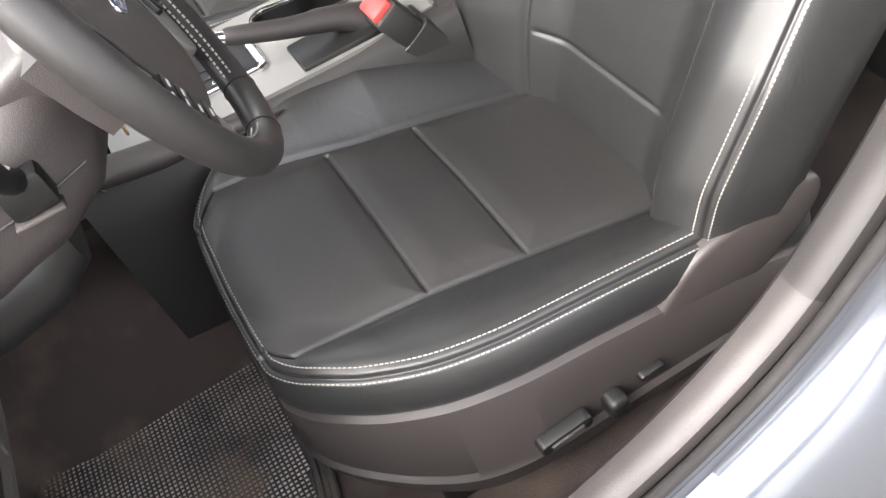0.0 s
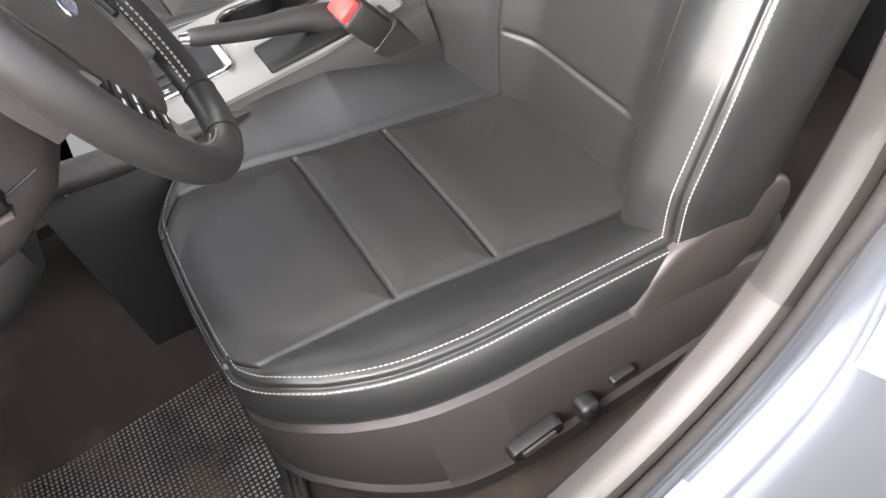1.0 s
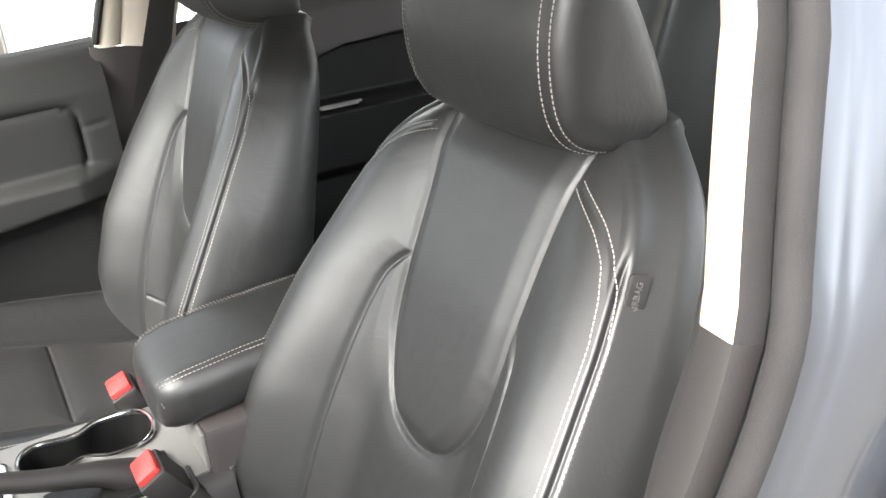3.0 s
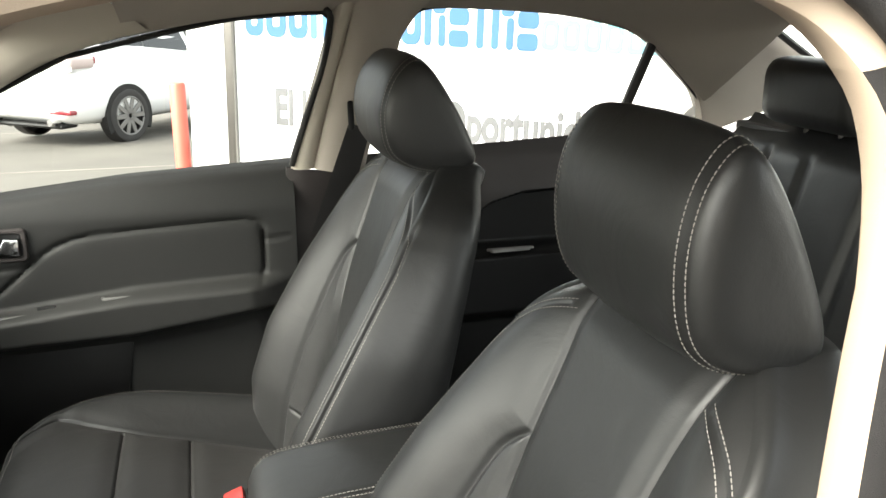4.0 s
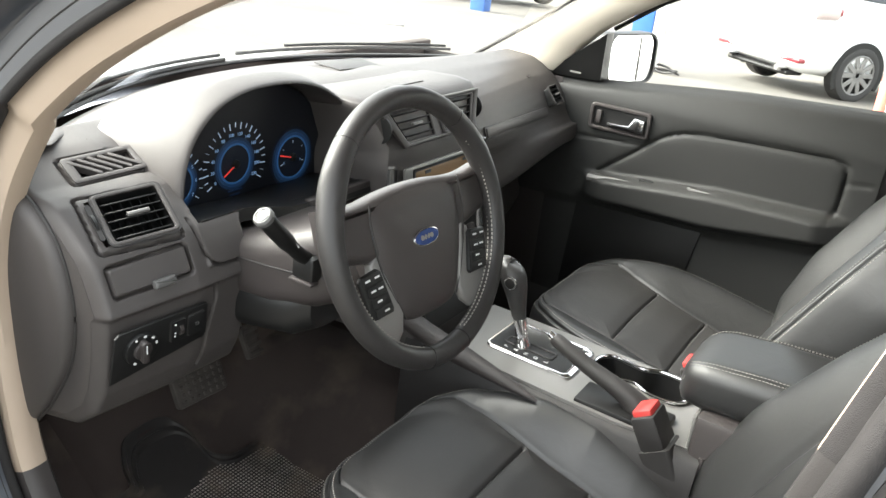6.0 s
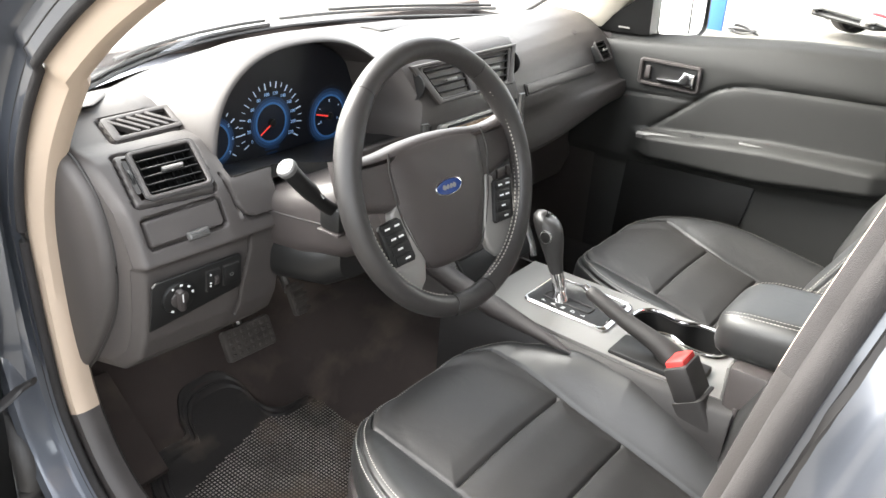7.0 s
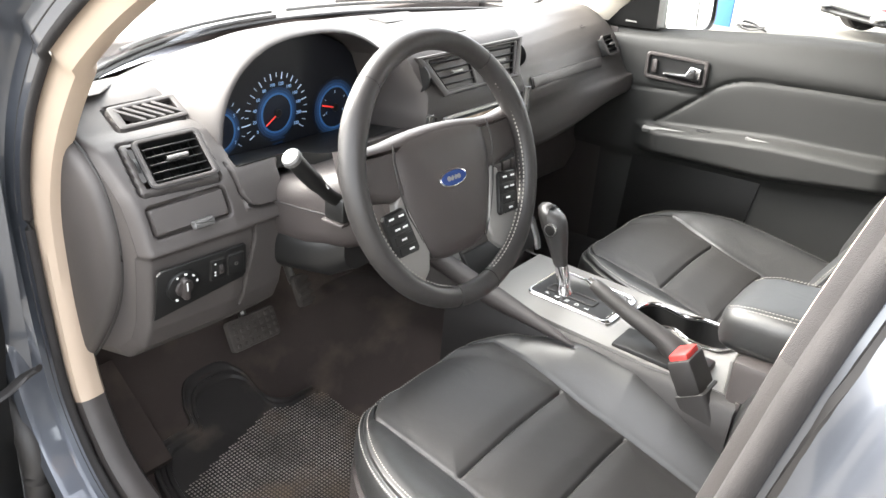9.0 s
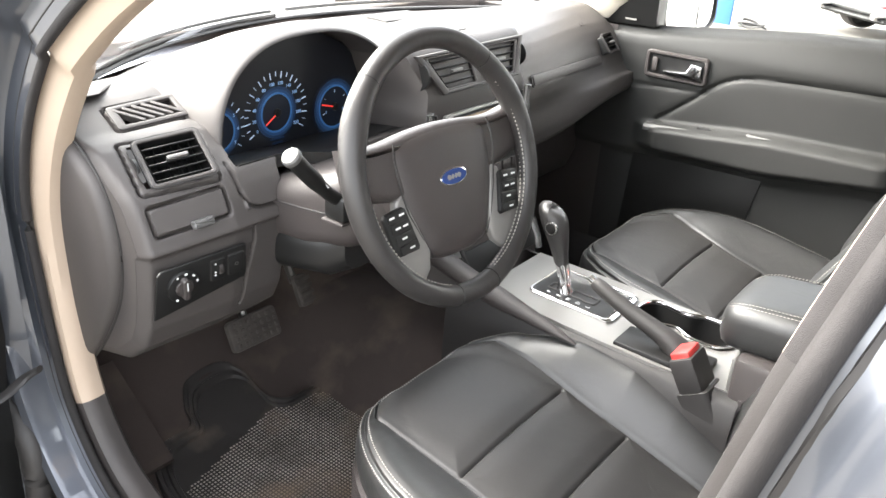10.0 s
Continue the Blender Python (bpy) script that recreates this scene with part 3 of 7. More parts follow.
        loops.append([tuple(ref + np.array([dx * 1.05, y, z + 0.012])) for y, z in q])
    head = part("headrest", rings(loops, cap0=True, cap1=True), LEATHER, seat, sharp=70)
    for sgn in (-1, 1):
        for dx, sc in ((0.1276, 0.985), (0.1160, 1.035)):
            q = (np.array(prof + prof[:1]) - cen) * sc + cen
            rad = q - cen
            s = stitch([tuple(ref + np.array([sgn * dx, y, z + 0.012])) for y, z in q], [(sgn * 0.5, b[0], b[1]) for b in rad / np.linalg.norm(rad, axis=1)[:, None]])
            part("stitching", s, THREAD, head, "pale stitching")
    for dx in (-0.06, 0.06):
        p0 = Vector(ref + np.array([dx, -0.03, 0.03]))
        part("headrest_post", tube([p0, p0 - Vector(a) * 0.10], 0.006, 10), STEEL, seat)
    return seat


front_seat("driver_seat", -0.350, 0.0, 0.0, 0.405, "black leather driver's seat with pale double stitching", True, nose=0.008)
front_seat("passenger_seat", 0.365, 0.022, 0.018, 0.31, "black leather passenger seat beside the console", False, 0.88, deep=0.055)


# ---- dashboard ----
def cowl(x):
    return max(0.835 - 0.62 * x * x, 0.590)


DRIVER_SIDE = [(0.62, 1.036), (0.560, 1.024), (0.528, 1.010), (0.495, 0.997), (0.468, 0.994), (0.448, 0.988), (0.417, 0.966), (0.388, 0.942), (0.377, 0.925), (0.364, 0.896), (0.357, 0.878), (0.352, 0.869), (0.362, 0.863), (0.362, 0.846), (0.367, 0.795), (0.376, 0.750), (0.392, 0.716), (0.434, 0.682), (0.56, 0.652)]
FAR_SIDE = [(0.62, 1.046), (0.530, 1.040), (0.485, 1.026), (0.455, 1.008), (0.435, 0.990), (0.422, 0.975), (0.410, 0.955), (0.400, 0.930), (0.394, 0.910), (0.388, 0.892), (0.382, 0.872), (0.377, 0.846), (0.375, 0.826), (0.377, 0.808), (0.386, 0.795), (0.415, 0.784), (0.47, 0.778), (0.54, 0.775), (0.64, 0.77)]


def dash_profile(x):
    """The dashboard's section at x, from the windscreen down to the footwell: (y, z) points."""
    c = cowl(x)
    f = float(smoothstep(-0.16, 0.14, x))
    back = min(max((-0.57 - x) / 0.12, 0.0), 1.3)
    out = [(c + 0.03, 1.010), (c - 0.03, 1.029)]
    for (y0, z0), (y1, z1) in zip(DRIVER_SIDE, FAR_SIDE):
        y0, z0 = y0 + 0.021 * back, z0 - 0.009 * back
        # behind the steering column the lower dash draws back
        y0 += 0.075 * float(smoothstep(-0.478, -0.462, x)) * float(smoothstep(0.945, 0.90, z0))
        y1 += (0.040 * float(smoothstep(0.25, 0.62, x)) - 0.024) * float(smoothstep(0.87, 0.93, z1)) if z1 < 1.03 else 0.0
        z1 += 0.050 * float(smoothstep(0.30, 0.72, x)) * float(smoothstep(0.90, 0.84, z1))
        out.append((y0 + (y1 - y0) * f, z0 + (z1 - z0) * f))
    return out


def dash_at(x, z):
    """The dashboard's face at x and z, below its brow."""
    pr = dash_profile(x)[4:19]
    return Vector((x, float(np.interp(-z, [-q[1] for q in pr], [q[0] for q in pr])), z))


def vent(parent, m, quad, slats, depth=0.024, tab=0.0, frame_mat=None, tilt=(0, 0.88, 0.47)):
    """An air vent in a four-cornered frame (bottom left, bottom right, top right, top left): surround, throat, slats, vanes and a tab."""
    (bl, br, tr, tl) = quad

    def inside(u, v, k):
        """A point of the frame at the shares u across and v up, k in from its edge."""
        u, v = k + (1 - 2 * k) * u, k + (1 - 2 * k) * v
        lo = (bl[0] + (br[0] - bl[0]) * u, bl[1] + (br[1] - bl[1]) * u)
        hi = (tl[0] + (tr[0] - tl[0]) * u, tl[1] + (tr[1] - tl[1]) * u)
        return (lo[0] + (hi[0] - lo[0]) * v, lo[1] + (hi[1] - lo[1]) * v)

    def outline(k, r):
        return [inside(u, v, k) for u, v in round_rect(0, 1, 0, 1, r, 4)]

    v = part("air_vent", ring_plate(outline(0.0, 0.10), outline(0.07, 0.05), 0.003, m, 0.0015), frame_mat or DASH, parent, "louvred air vent")
    part("joint_line", ring_plate(outline(-0.022, 0.11), outline(0.07, 0.05), 0.0012, m, 0.0), RUBBER, v)
    part("throat", rings([[m @ Vector((*q, z)) for q in outline(0.095, 0.05)] for z in (0.001, -depth - 0.012, -depth - 0.0121)], cap1=True), DARK, v)
    for k in range(slats):
        t = (k + 0.5) / slats
        a, b = Vector((*inside(0, t, 0.09), -0.006)), Vector((*inside(1, t, 0.09), -0.006))
        part("slat", box(0, (b - a).length, -0.001, 0.001, -0.009, 0.009, 0.0008, 1, frame_of=m @ axes(a, b - a, tilt)), DARK, v)
    for k in range(6):
        a, b = Vector((*inside((k + 0.5) / 6, 0, 0.09), 0)), Vector((*inside((k + 0.5) / 6, 1, 0.09), 0))
        part("vane", box(-0.0008, 0.0008, 0, (b - a).length, -depth, -0.014, frame_of=m @ axes(a, (1, 0, 0), b - a)), DARK, v)
    c = inside(0.52 + tab, 0.5, 0.09)
    part("tab", box(-0.015, 0.015, -0.0026, 0.0026, 0.0, 0.007, 0.0018, frame_of=m @ pose(*c, 0)), SILVER, v, "silver tab")
    return v


dash = thing("dashboard", (0, 0.45, 0.66), "charcoal soft-touch dashboard with round-topped instrument hood", "dashboard")
circle = lambda r, n=28: [(r * math.cos(t), r * math.sin(t)) for t in np.linspace(0, 2 * math.pi, n, endpoint=False)]
LEFT_END, RIGHT_END = -0.703, 0.740
HX, HZ, HW, HH = -0.336, 0.914, 0.208, 0.184
VENT_L = axes((-0.620, 0.4275, 0.9635), (0.100, -0.026, 0.009), (0.017, 0.061, 0.049)) @ pose(0, 0, 0.003)
DEMIST = axes((-0.588, 0.5165, 1.0045), (0.096, -0.017, 0.008), (-0.006, 0.041, 0.0175)) @ pose(0, 0, 0.0015)
VENT_R = axes((0.652, 0.4215, 0.967), (0.090, 0.016, -0.004), (0, 0.030, 0.040))
xs = np.unique(np.round(np.concatenate([np.arange(LEFT_END, -0.44, 0.0022), np.arange(-0.44, RIGHT_END, 0.005), [RIGHT_END]]), 4))
prof0 = np.array(dash_profile(-0.57))
seg = np.concatenate([[0], np.cumsum(np.hypot(*np.diff(prof0, axis=0).T))])
top_len = seg[4]
ss = np.concatenate([np.linspace(0, top_len, 40, endpoint=False), np.linspace(top_len, seg[-1], 250)])
share = np.interp(ss, seg, np.arange(len(seg)))
P = np.zeros((len(ss), len(xs), 3))
for j, x in enumerate(xs):
    pr = np.array(dash_profile(x))
    yy = np.interp(share, np.arange(len(pr)), pr[:, 0])
    zz = np.interp(share, np.arange(len(pr)), pr[:, 1])
    for _ in range(5):
        yy[1:-1] = (yy[:-2] + 2 * yy[1:-1] + yy[2:]) / 4
        zz[1:-1] = (zz[:-2] + 2 * zz[1:-1] + zz[2:]) / 4
    turn = max(0.0, (LEFT_END + 0.013 - x) / 0.013, (x - RIGHT_END + 0.03) / 0.03)
    k = 1 - 0.085 * turn ** 2.5
    P[:, j, 0], P[:, j, 1], P[:, j, 2] = x, 0.60 + (yy - 0.60) * k, 0.86 + (zz - 0.86) * k
front = P[..., 1] < 0.47
joints = [[(-0.553, 0.950), (-0.549, 0.912), (-0.540, 0.895), (-0.525, 0.889), (-0.470, 0.886)], [(-0.537, 0.866), (-0.536, 0.84), (-0.548, 0.79), (-0.552, 0.735)]]
near = near_lines(P[..., 0], P[..., 2], joints)
P[..., 1] += np.where(front, 0.010 * np.exp(-(near / 0.0018) ** 2), 0)
# joints round the vent, the demister, the lid and the switch panel
LID = axes((-0.6285, 0.3790, 0.9060), (0.106, -0.0195, 0.010), (0, 0.015, 0.034))
for m, x0, x1, y0, y1 in ((VENT_L, -0.0575, 0.056, -0.043, 0.043), (DEMIST, -0.055, 0.055, -0.027, 0.027), (LID, -0.0555, 0.0555, -0.0200, 0.0200)):
    inv = np.array(m.inverted())
    q = P @ inv[:3, :3].T + inv[:3, 3]
    dx, dy = np.abs(q[..., 0] - (x0 + x1) / 2) - (x1 - x0) / 2 + 0.006, np.abs(q[..., 1] - (y0 + y1) / 2) - (y1 - y0) / 2 + 0.006
    gap = np.abs(np.hypot(np.clip(dx, 0, None), np.clip(dy, 0, None)) + np.minimum(np.maximum(dx, dy), 0) - 0.006)
    P -= (0.0100 * np.exp(-(gap / 0.0017) ** 2) * (np.abs(q[..., 2]) < 0.03))[..., None] * np.array(m.col[2][:3])
# the panel under the instruments stands proud of its joint
P[..., 1] -= 0.004 * smoothstep(-0.5495, -0.5465, P[..., 0]) * smoothstep(-0.462, -0.470, P[..., 0]) * smoothstep(0.8895, 0.893, P[..., 2]) * smoothstep(0.965, 0.945, P[..., 2])
top_lines = [[(0.06, 0.655), (0.185, 0.640), (0.225, 0.722), (0.085, 0.742), (0.06, 0.655)]]
near = near_lines(P[..., 0], P[..., 1], top_lines)
P[..., 2] -= np.where(~front & (P[..., 2] > 1.0), 0.003 * np.exp(-(near / 0.003) ** 2), 0)
keep = np.ones((len(ss) - 1, len(xs) - 1), bool)
C = (P[:-1, :-1] + P[1:, 1:]) / 2


def local_cells(m):
    """The skin's cells in the frame m."""
    inv = np.array(m.inverted())
    return C @ inv[:3, :3].T + inv[:3, 3]


for m, w, h in ((VENT_L, 0.047, 0.034), (DEMIST, 0.040, 0.0165), (VENT_R, 0.036, 0.022)):
    q = local_cells(m)
    keep &= ~((np.abs(q[..., 0]) < w) & (np.abs(q[..., 1]) < h) & (np.abs(q[..., 2]) < 0.02))
arch = (np.abs((C[..., 0] - HX) / HW) ** 2.4 + np.clip((C[..., 2] - HZ) / HH, 0, 9) ** 2.4) < 1.0
keep &= ~(arch & (C[..., 2] > np.interp(C[..., 0], [-0.47, -0.44], [0.946, 0.920])) & (C[..., 1] < 0.56))
part("dash_skin", grid_bm(P, keep), DASH, dash, sharp=50)
for s, col in ((-1, 0), (1, -1)):
    ring0 = [tuple(p) for p in P[:, col]]
    part("end_plate", rings([ring0, [(x + s * 0.0005, y, z) for x, y, z in ring0]], cap1=True), DASH, dash)
# the rounded panel that closes the dashboard's end beside the door
PAD = curve2([(0.600, 0.990), (0.545, 0.992), (0.503, 0.980), (0.462, 0.945), (0.440, 0.895), (0.434, 0.840), (0.446, 0.780), (0.478, 0.722), (0.520, 0.666), (0.565, 0.626), (0.64, 0.61), (0.67, 0.80), (0.66, 0.97)], 6, True)
cen = (0.560, 0.815)
loops = []
for k, dx in ((1.0, 0.0), (1.0, -0.004), (0.985, -0.0095), (0.955, -0.0140), (0.90, -0.0165), (0.78, -0.0178), (0.5, -0.0185), (0.02, -0.0187)):
    loops.append([(LEFT_END + dx, cen[0] + (y - cen[0]) * k, cen[1] + (z - cen[1]) * k) for y, z in PAD])
part("end_panel", rings(loops, cap1=True), DASH, dash, "rounded side panel")
part("joint_line", tube([(LEFT_END - 0.001, cen[0] + (y - cen[0]) * 1.008, cen[1] + (z - cen[1]) * 1.008) for y, z in PAD], 0.0022, 6, True), RUBBER, dash)
# instrument hood: an arch that leans towards the driver and dies out on the dash top
ph = np.linspace(0, math.pi, 81)
cs, sn = np.cos(ph), np.sin(ph)
AX = np.sign(cs) * np.abs(cs) ** (2 / 2.4) * HW
AZ = sn ** (2 / 2.4) * HH


def arch_loop(y, k, settle=0.0):
    out = []
    for x, z in zip(AX, AZ):
        zz = HZ + z * k
        zz = zz + (1.026 - zz) * settle if zz > 1.026 or settle > 0.6 else zz
        yy = y - 0.02 * (1.0 - zz) / 0.09 if y < 0.5 else min(y, cowl(HX + x * k) - 0.06)
        out.append((HX + x * k, yy, zz))
    return out


loops = [arch_loop(0.510, 0.955), arch_loop(0.448, 0.972), arch_loop(0.434, 0.980), arch_loop(0.428, 0.992), arch_loop(0.4275, 1.004), arch_loop(0.431, 1.018), arch_loop(0.440, 1.032), arch_loop(0.462, 1.052), arch_loop(0.50, 1.075, 0.06), arch_loop(0.56, 1.105, 0.30), arch_loop(0.62, 1.13, 0.62), arch_loop(0.68, 1.15, 0.90), arch_loop(0.74, 1.16, 1.0)]
part("instrument_hood", rings(loops, closed=False), DASH, dash, "arched instrument hood", sharp=60)
part("binnacle_floor", rings([[(x, y, z + lift * float(smoothstep(-0.33, -0.47, x))) for x in np.linspace(HX - HW * 0.97, HX + HW * 0.99, 17)] for y, z, lift in ((0.384, 0.905, 0.024), (0.388, 0.9225, 0.0245), (0.44, 0.917, 0.017), (0.52, 0.905, 0.004))], closed=False), DARK, dash)
part("hood_sill", box(HX + 0.02, HX + HW * 0.985, 0.386, 0.400, 0.900, 0.9245, 0.004), PLASTIC, dash)
# instruments
cl = part("instrument_panel", prism([(x * 0.965, z * 0.965) for x, z in zip(AX, AZ)], 0.010, axes((HX, 0.520, HZ - 0.006), (1, 0, 0), (0, 0, 1))), GAUGE, dash, "lit instrument cluster with blue rings")


def dial(x, z, r, ring, ticks, a0, a1, numbers, needle, digits=0.115, band=0.93):
    m = axes((x, 0.5095, z), (1, 0, 0), (0, 0, 1))
    part("gauge_ring", ring_plate(circle(ring * 1.03, 56), circle(ring * band, 56), 0.0008, m, 0.0), BLUE_GLOW, cl, "glowing blue gauge ring")
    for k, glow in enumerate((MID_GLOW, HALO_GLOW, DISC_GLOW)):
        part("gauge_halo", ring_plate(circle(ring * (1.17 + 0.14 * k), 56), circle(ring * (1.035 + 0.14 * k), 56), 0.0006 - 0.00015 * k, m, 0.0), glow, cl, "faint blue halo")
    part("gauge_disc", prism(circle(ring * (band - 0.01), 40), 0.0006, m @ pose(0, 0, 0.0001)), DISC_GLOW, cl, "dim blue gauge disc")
    for k in range(ticks):
        big = k % 2 == 0
        f = m @ Matrix.Rotation(radians(a0 + (a1 - a0) * k / (ticks - 1)), 4, "Z")
        part("gauge_tick", box(r * (0.84 if big else 0.89), r * 1.0, -0.0007 if big else -0.0004, 0.0007 if big else 0.0004, 0.0, 0.0012, frame_of=f), WHITE_GLOW, cl)
    for k, word in enumerate(numbers):
        a = radians(a0 + (a1 - a0) * k / (len(numbers) - 1))
        part("gauge_number", text_bm(word, r * digits, m @ pose(r * 0.72 * math.cos(a), r * 0.72 * math.sin(a), 0.001), 0.0003), NUMBER_GLOW, cl)
    a = radians(needle)
    part("needle", box(-0.006, ring * 0.95, -0.0013, 0.0013, 0.003, 0.0045, 0.0006, 1, frame_of=m @ Matrix.Rotation(a, 4, "Z")), RED_GLOW, cl, "red needle")
    part("needle_hub", prism(circle(0.007, 20), 0.006, m, 0.002), DARK, cl)


dial(-0.356, 0.962, 0.067, 0.0325, 23, 210, -30, ["0", "20", "40", "60", "80", "100", "120", "140", "160", "180", "200", "220"], 212)
dial(-0.474, 0.952, 0.052, 0.031, 15, 215, -35, ["0", "1", "2", "3", "4", "5", "6", "7"], 214, 0.15)
dial(-0.222, 0.948, 0.030, 0.037, 5, 200, -20, ["E", "F"], 165, 0.2, 0.95)
for k, w in enumerate((0.030, 0.022)):
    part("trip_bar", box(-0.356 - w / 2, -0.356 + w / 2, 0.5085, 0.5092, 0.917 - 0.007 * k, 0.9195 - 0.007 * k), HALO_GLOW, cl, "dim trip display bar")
# vents, storage and switches on the driver's side
QUAD = lambda w, h: ((-w, -h), (w, -h), (w, h), (-w, h))
vl = vent(dash, VENT_L @ pose(0.006, 0, 0.0015), QUAD(0.046, 0.0385), 5, tab=0.02)
part("wheel_slot", prism(round_rect(-0.0500, -0.0435, -0.027, 0.027, 0.003), 0.0022, VENT_L @ pose(0, 0, 0.0020)), RUBBER, vl)
part("vent_wheel", prism(circle(0.019, 24), 0.004, VENT_L @ pose(-0.0487, 0, -0.0105, 0, 90, 0), 0.001), DARK, vl, "ribbed vent wheel")
dv = part("demister_vent", ring_plate(round_rect(-0.052, 0.052, -0.024, 0.024, 0.005), round_rect(-0.040, 0.040, -0.0165, 0.0165, 0.002), 0.0025, DEMIST @ pose(0, 0, 0.0), 0.001), DASH, dash, "slanted demister grille")
part("throat", rings([[DEMIST @ Vector((a, b, z)) for a, b in round_rect(-0.041, 0.041, -0.0175, 0.0175, 0.002)] for z in (0.002, -0.030, -0.0301)], cap1=True), DARK, dv)
for k in range(5):
    part("slat", box(-0.0028, 0.0028, -0.023, 0.023, -0.008, 0.003, 0.0008, 1, frame_of=DEMIST @ pose(-0.028 + 0.014 * k, 0, 0, 0, 0, 45)), DASH, dv)
part("lid_tab", prism(round_rect(-0.0155, 0.0155, -0.0065, 0.0055, 0.003), 0.010, LID @ pose(0.010, -0.0180, 0.0005), 0.004), SATIN, dash, "grey lid tab")
m = axes((-0.628, 0.3680, 0.8120), (0.137, -0.016, 0.004), (0, -0.008, 0.054))
sp = part("switch_panel", prism([(-0.072, -0.044), (0.068, -0.022), (0.071, -0.016), (0.071, 0.030), (0.067, 0.033), (-0.060, 0.031), (-0.066, 0.026)], 0.0035, m, 0.0015), DARK, dash, "black lamp switch panel")
part("switch_dial", prism(circle(0.0235), 0.006, m @ pose(-0.031, 0.000, 0.0035), 0.002), DARK, sp)
part("switch_collar", prism(circle(0.0130), 0.004, m @ pose(-0.031, 0.000, 0.0090), 0.002), PLASTIC, sp)
part("switch_knob", prism(round_rect(-0.0055, 0.0055, -0.017, 0.017, 0.005), 0.010, m @ pose(-0.031, 0.000, 0.0095, 0, 0, 4), 0.004), PLASTIC, sp, "grey rotary lamp knob")
part("switch_mark", box(-0.0009, 0.0009, 0.0, 0.013, 0.0195, 0.0199, frame_of=m @ pose(-0.031, 0.000, 0.0, 0, 0, 4)), WHITE_MARK, sp)
for ang, big in ((118, 0), (82, 1), (46, 1), (14, 1), (238, 1)):
    a = radians(ang)
    part("switch_mark", prism(round_rect(-0.0022, 0.0022, -0.0016, 0.0016, 0.0008) if big else circle(0.0017, 10), 0.0005, m @ pose(-0.031 + 0.0205 * math.cos(a), 0.0205 * math.sin(a), 0.0095, 0, 0, ang - 90)), WHITE_MARK, sp)
for x, w in ((0.024, 0.0105), (0.053, 0.0125)):
    part("joint_line", prism(round_rect(x - w - 0.0015, x + w + 0.0015, -0.0175, 0.0185, 0.003), 0.0006, m @ pose(0, 0.006, 0.0035)), RUBBER, sp)
    b = part("switch_button", prism(round_rect(x - w, x + w, -0.016, 0.017, 0.003), 0.0028, m @ pose(0, 0.006, 0.0035), 0.001), DARK, sp)
    if w < 0.011:
        part("thumb_wheel", prism(circle(0.009, 20), 0.006, m @ pose(x + 0.001, 0.006, 0.0015, 0, 90, 0), 0.001), PLASTIC, b)
        for y in (0.017, 0.0, -0.006):
            part("switch_mark", prism(circle(0.0015, 8), 0.0005, m @ pose(x - 0.005, 0.004 + y * 0.8, 0.0063)), WHITE_MARK, b)
    else:
        part("switch_mark", ring_plate(circle(0.0030, 12), circle(0.0020, 12), 0.0004, m @ pose(x, 0.007, 0.0063), 0.0), SATIN, b)
# passenger side: end vent and a slim sunk inlay
vent(dash, VENT_R, QUAD(0.040, 0.026), 4, tab=0.1)
part("brow_grille", prism(round_rect(-0.045, 0.045, -0.014, 0.014, 0.004), 0.002, axes((0.625, 0.486, 1.012), (1, 0.12, 0), (0, 0.88, 0.4)), 0.001), DASH, dash, "small top grille")
for k in range(4):
    part("grille_slot", box(-0.0035, 0.0035, -0.009, 0.009, 0.0015, 0.0026, frame_of=axes((0.625, 0.486, 1.012), (1, 0.12, 0), (0, 0.88, 0.4)) @ pose(-0.027 + 0.018 * k, 0, 0)), RUBBER, dash)
a, b = dash_at(0.225, 0.945), dash_at(0.600, 0.933)
m = axes((a + b) / 2, b - a, dash_at(0.41, 0.955) - dash_at(0.41, 0.925))
part("joint_line", prism(round_rect(-0.188, 0.188, -0.0135, 0.0135, 0.006), 0.0042, m), RUBBER, dash)
part("inlay_strip", prism(round_rect(-0.185, 0.185, -0.0110, 0.0110, 0.005), 0.0072, m, 0.003), PLASTIC, dash, "slim satin inlay")
part("glovebox", rings([[(x, y, z) for x in np.linspace(0.17, 0.73, 9)] for y, z in ((0.56, 0.80), (0.525, 0.765), (0.515, 0.66), (0.54, 0.60), (0.66, 0.58))], closed=False), PLASTIC, dash, "charcoal glovebox lid in the shade")
part("glovebox_catch", box(0.36, 0.43, 0.506, 0.524, 0.742, 0.758, 0.004), SATIN, dash)
part("speaker_grille", prism([(-0.060, -0.040), (0.060, -0.052), (0.092, 0.030), (-0.040, 0.046)], 0.0022, axes((0.135, 0.690, 1.0395), (1, 0, 0), (0, 1, -0.02)), 0.001), TRIM_DARK, dash, "slotted speaker grille")

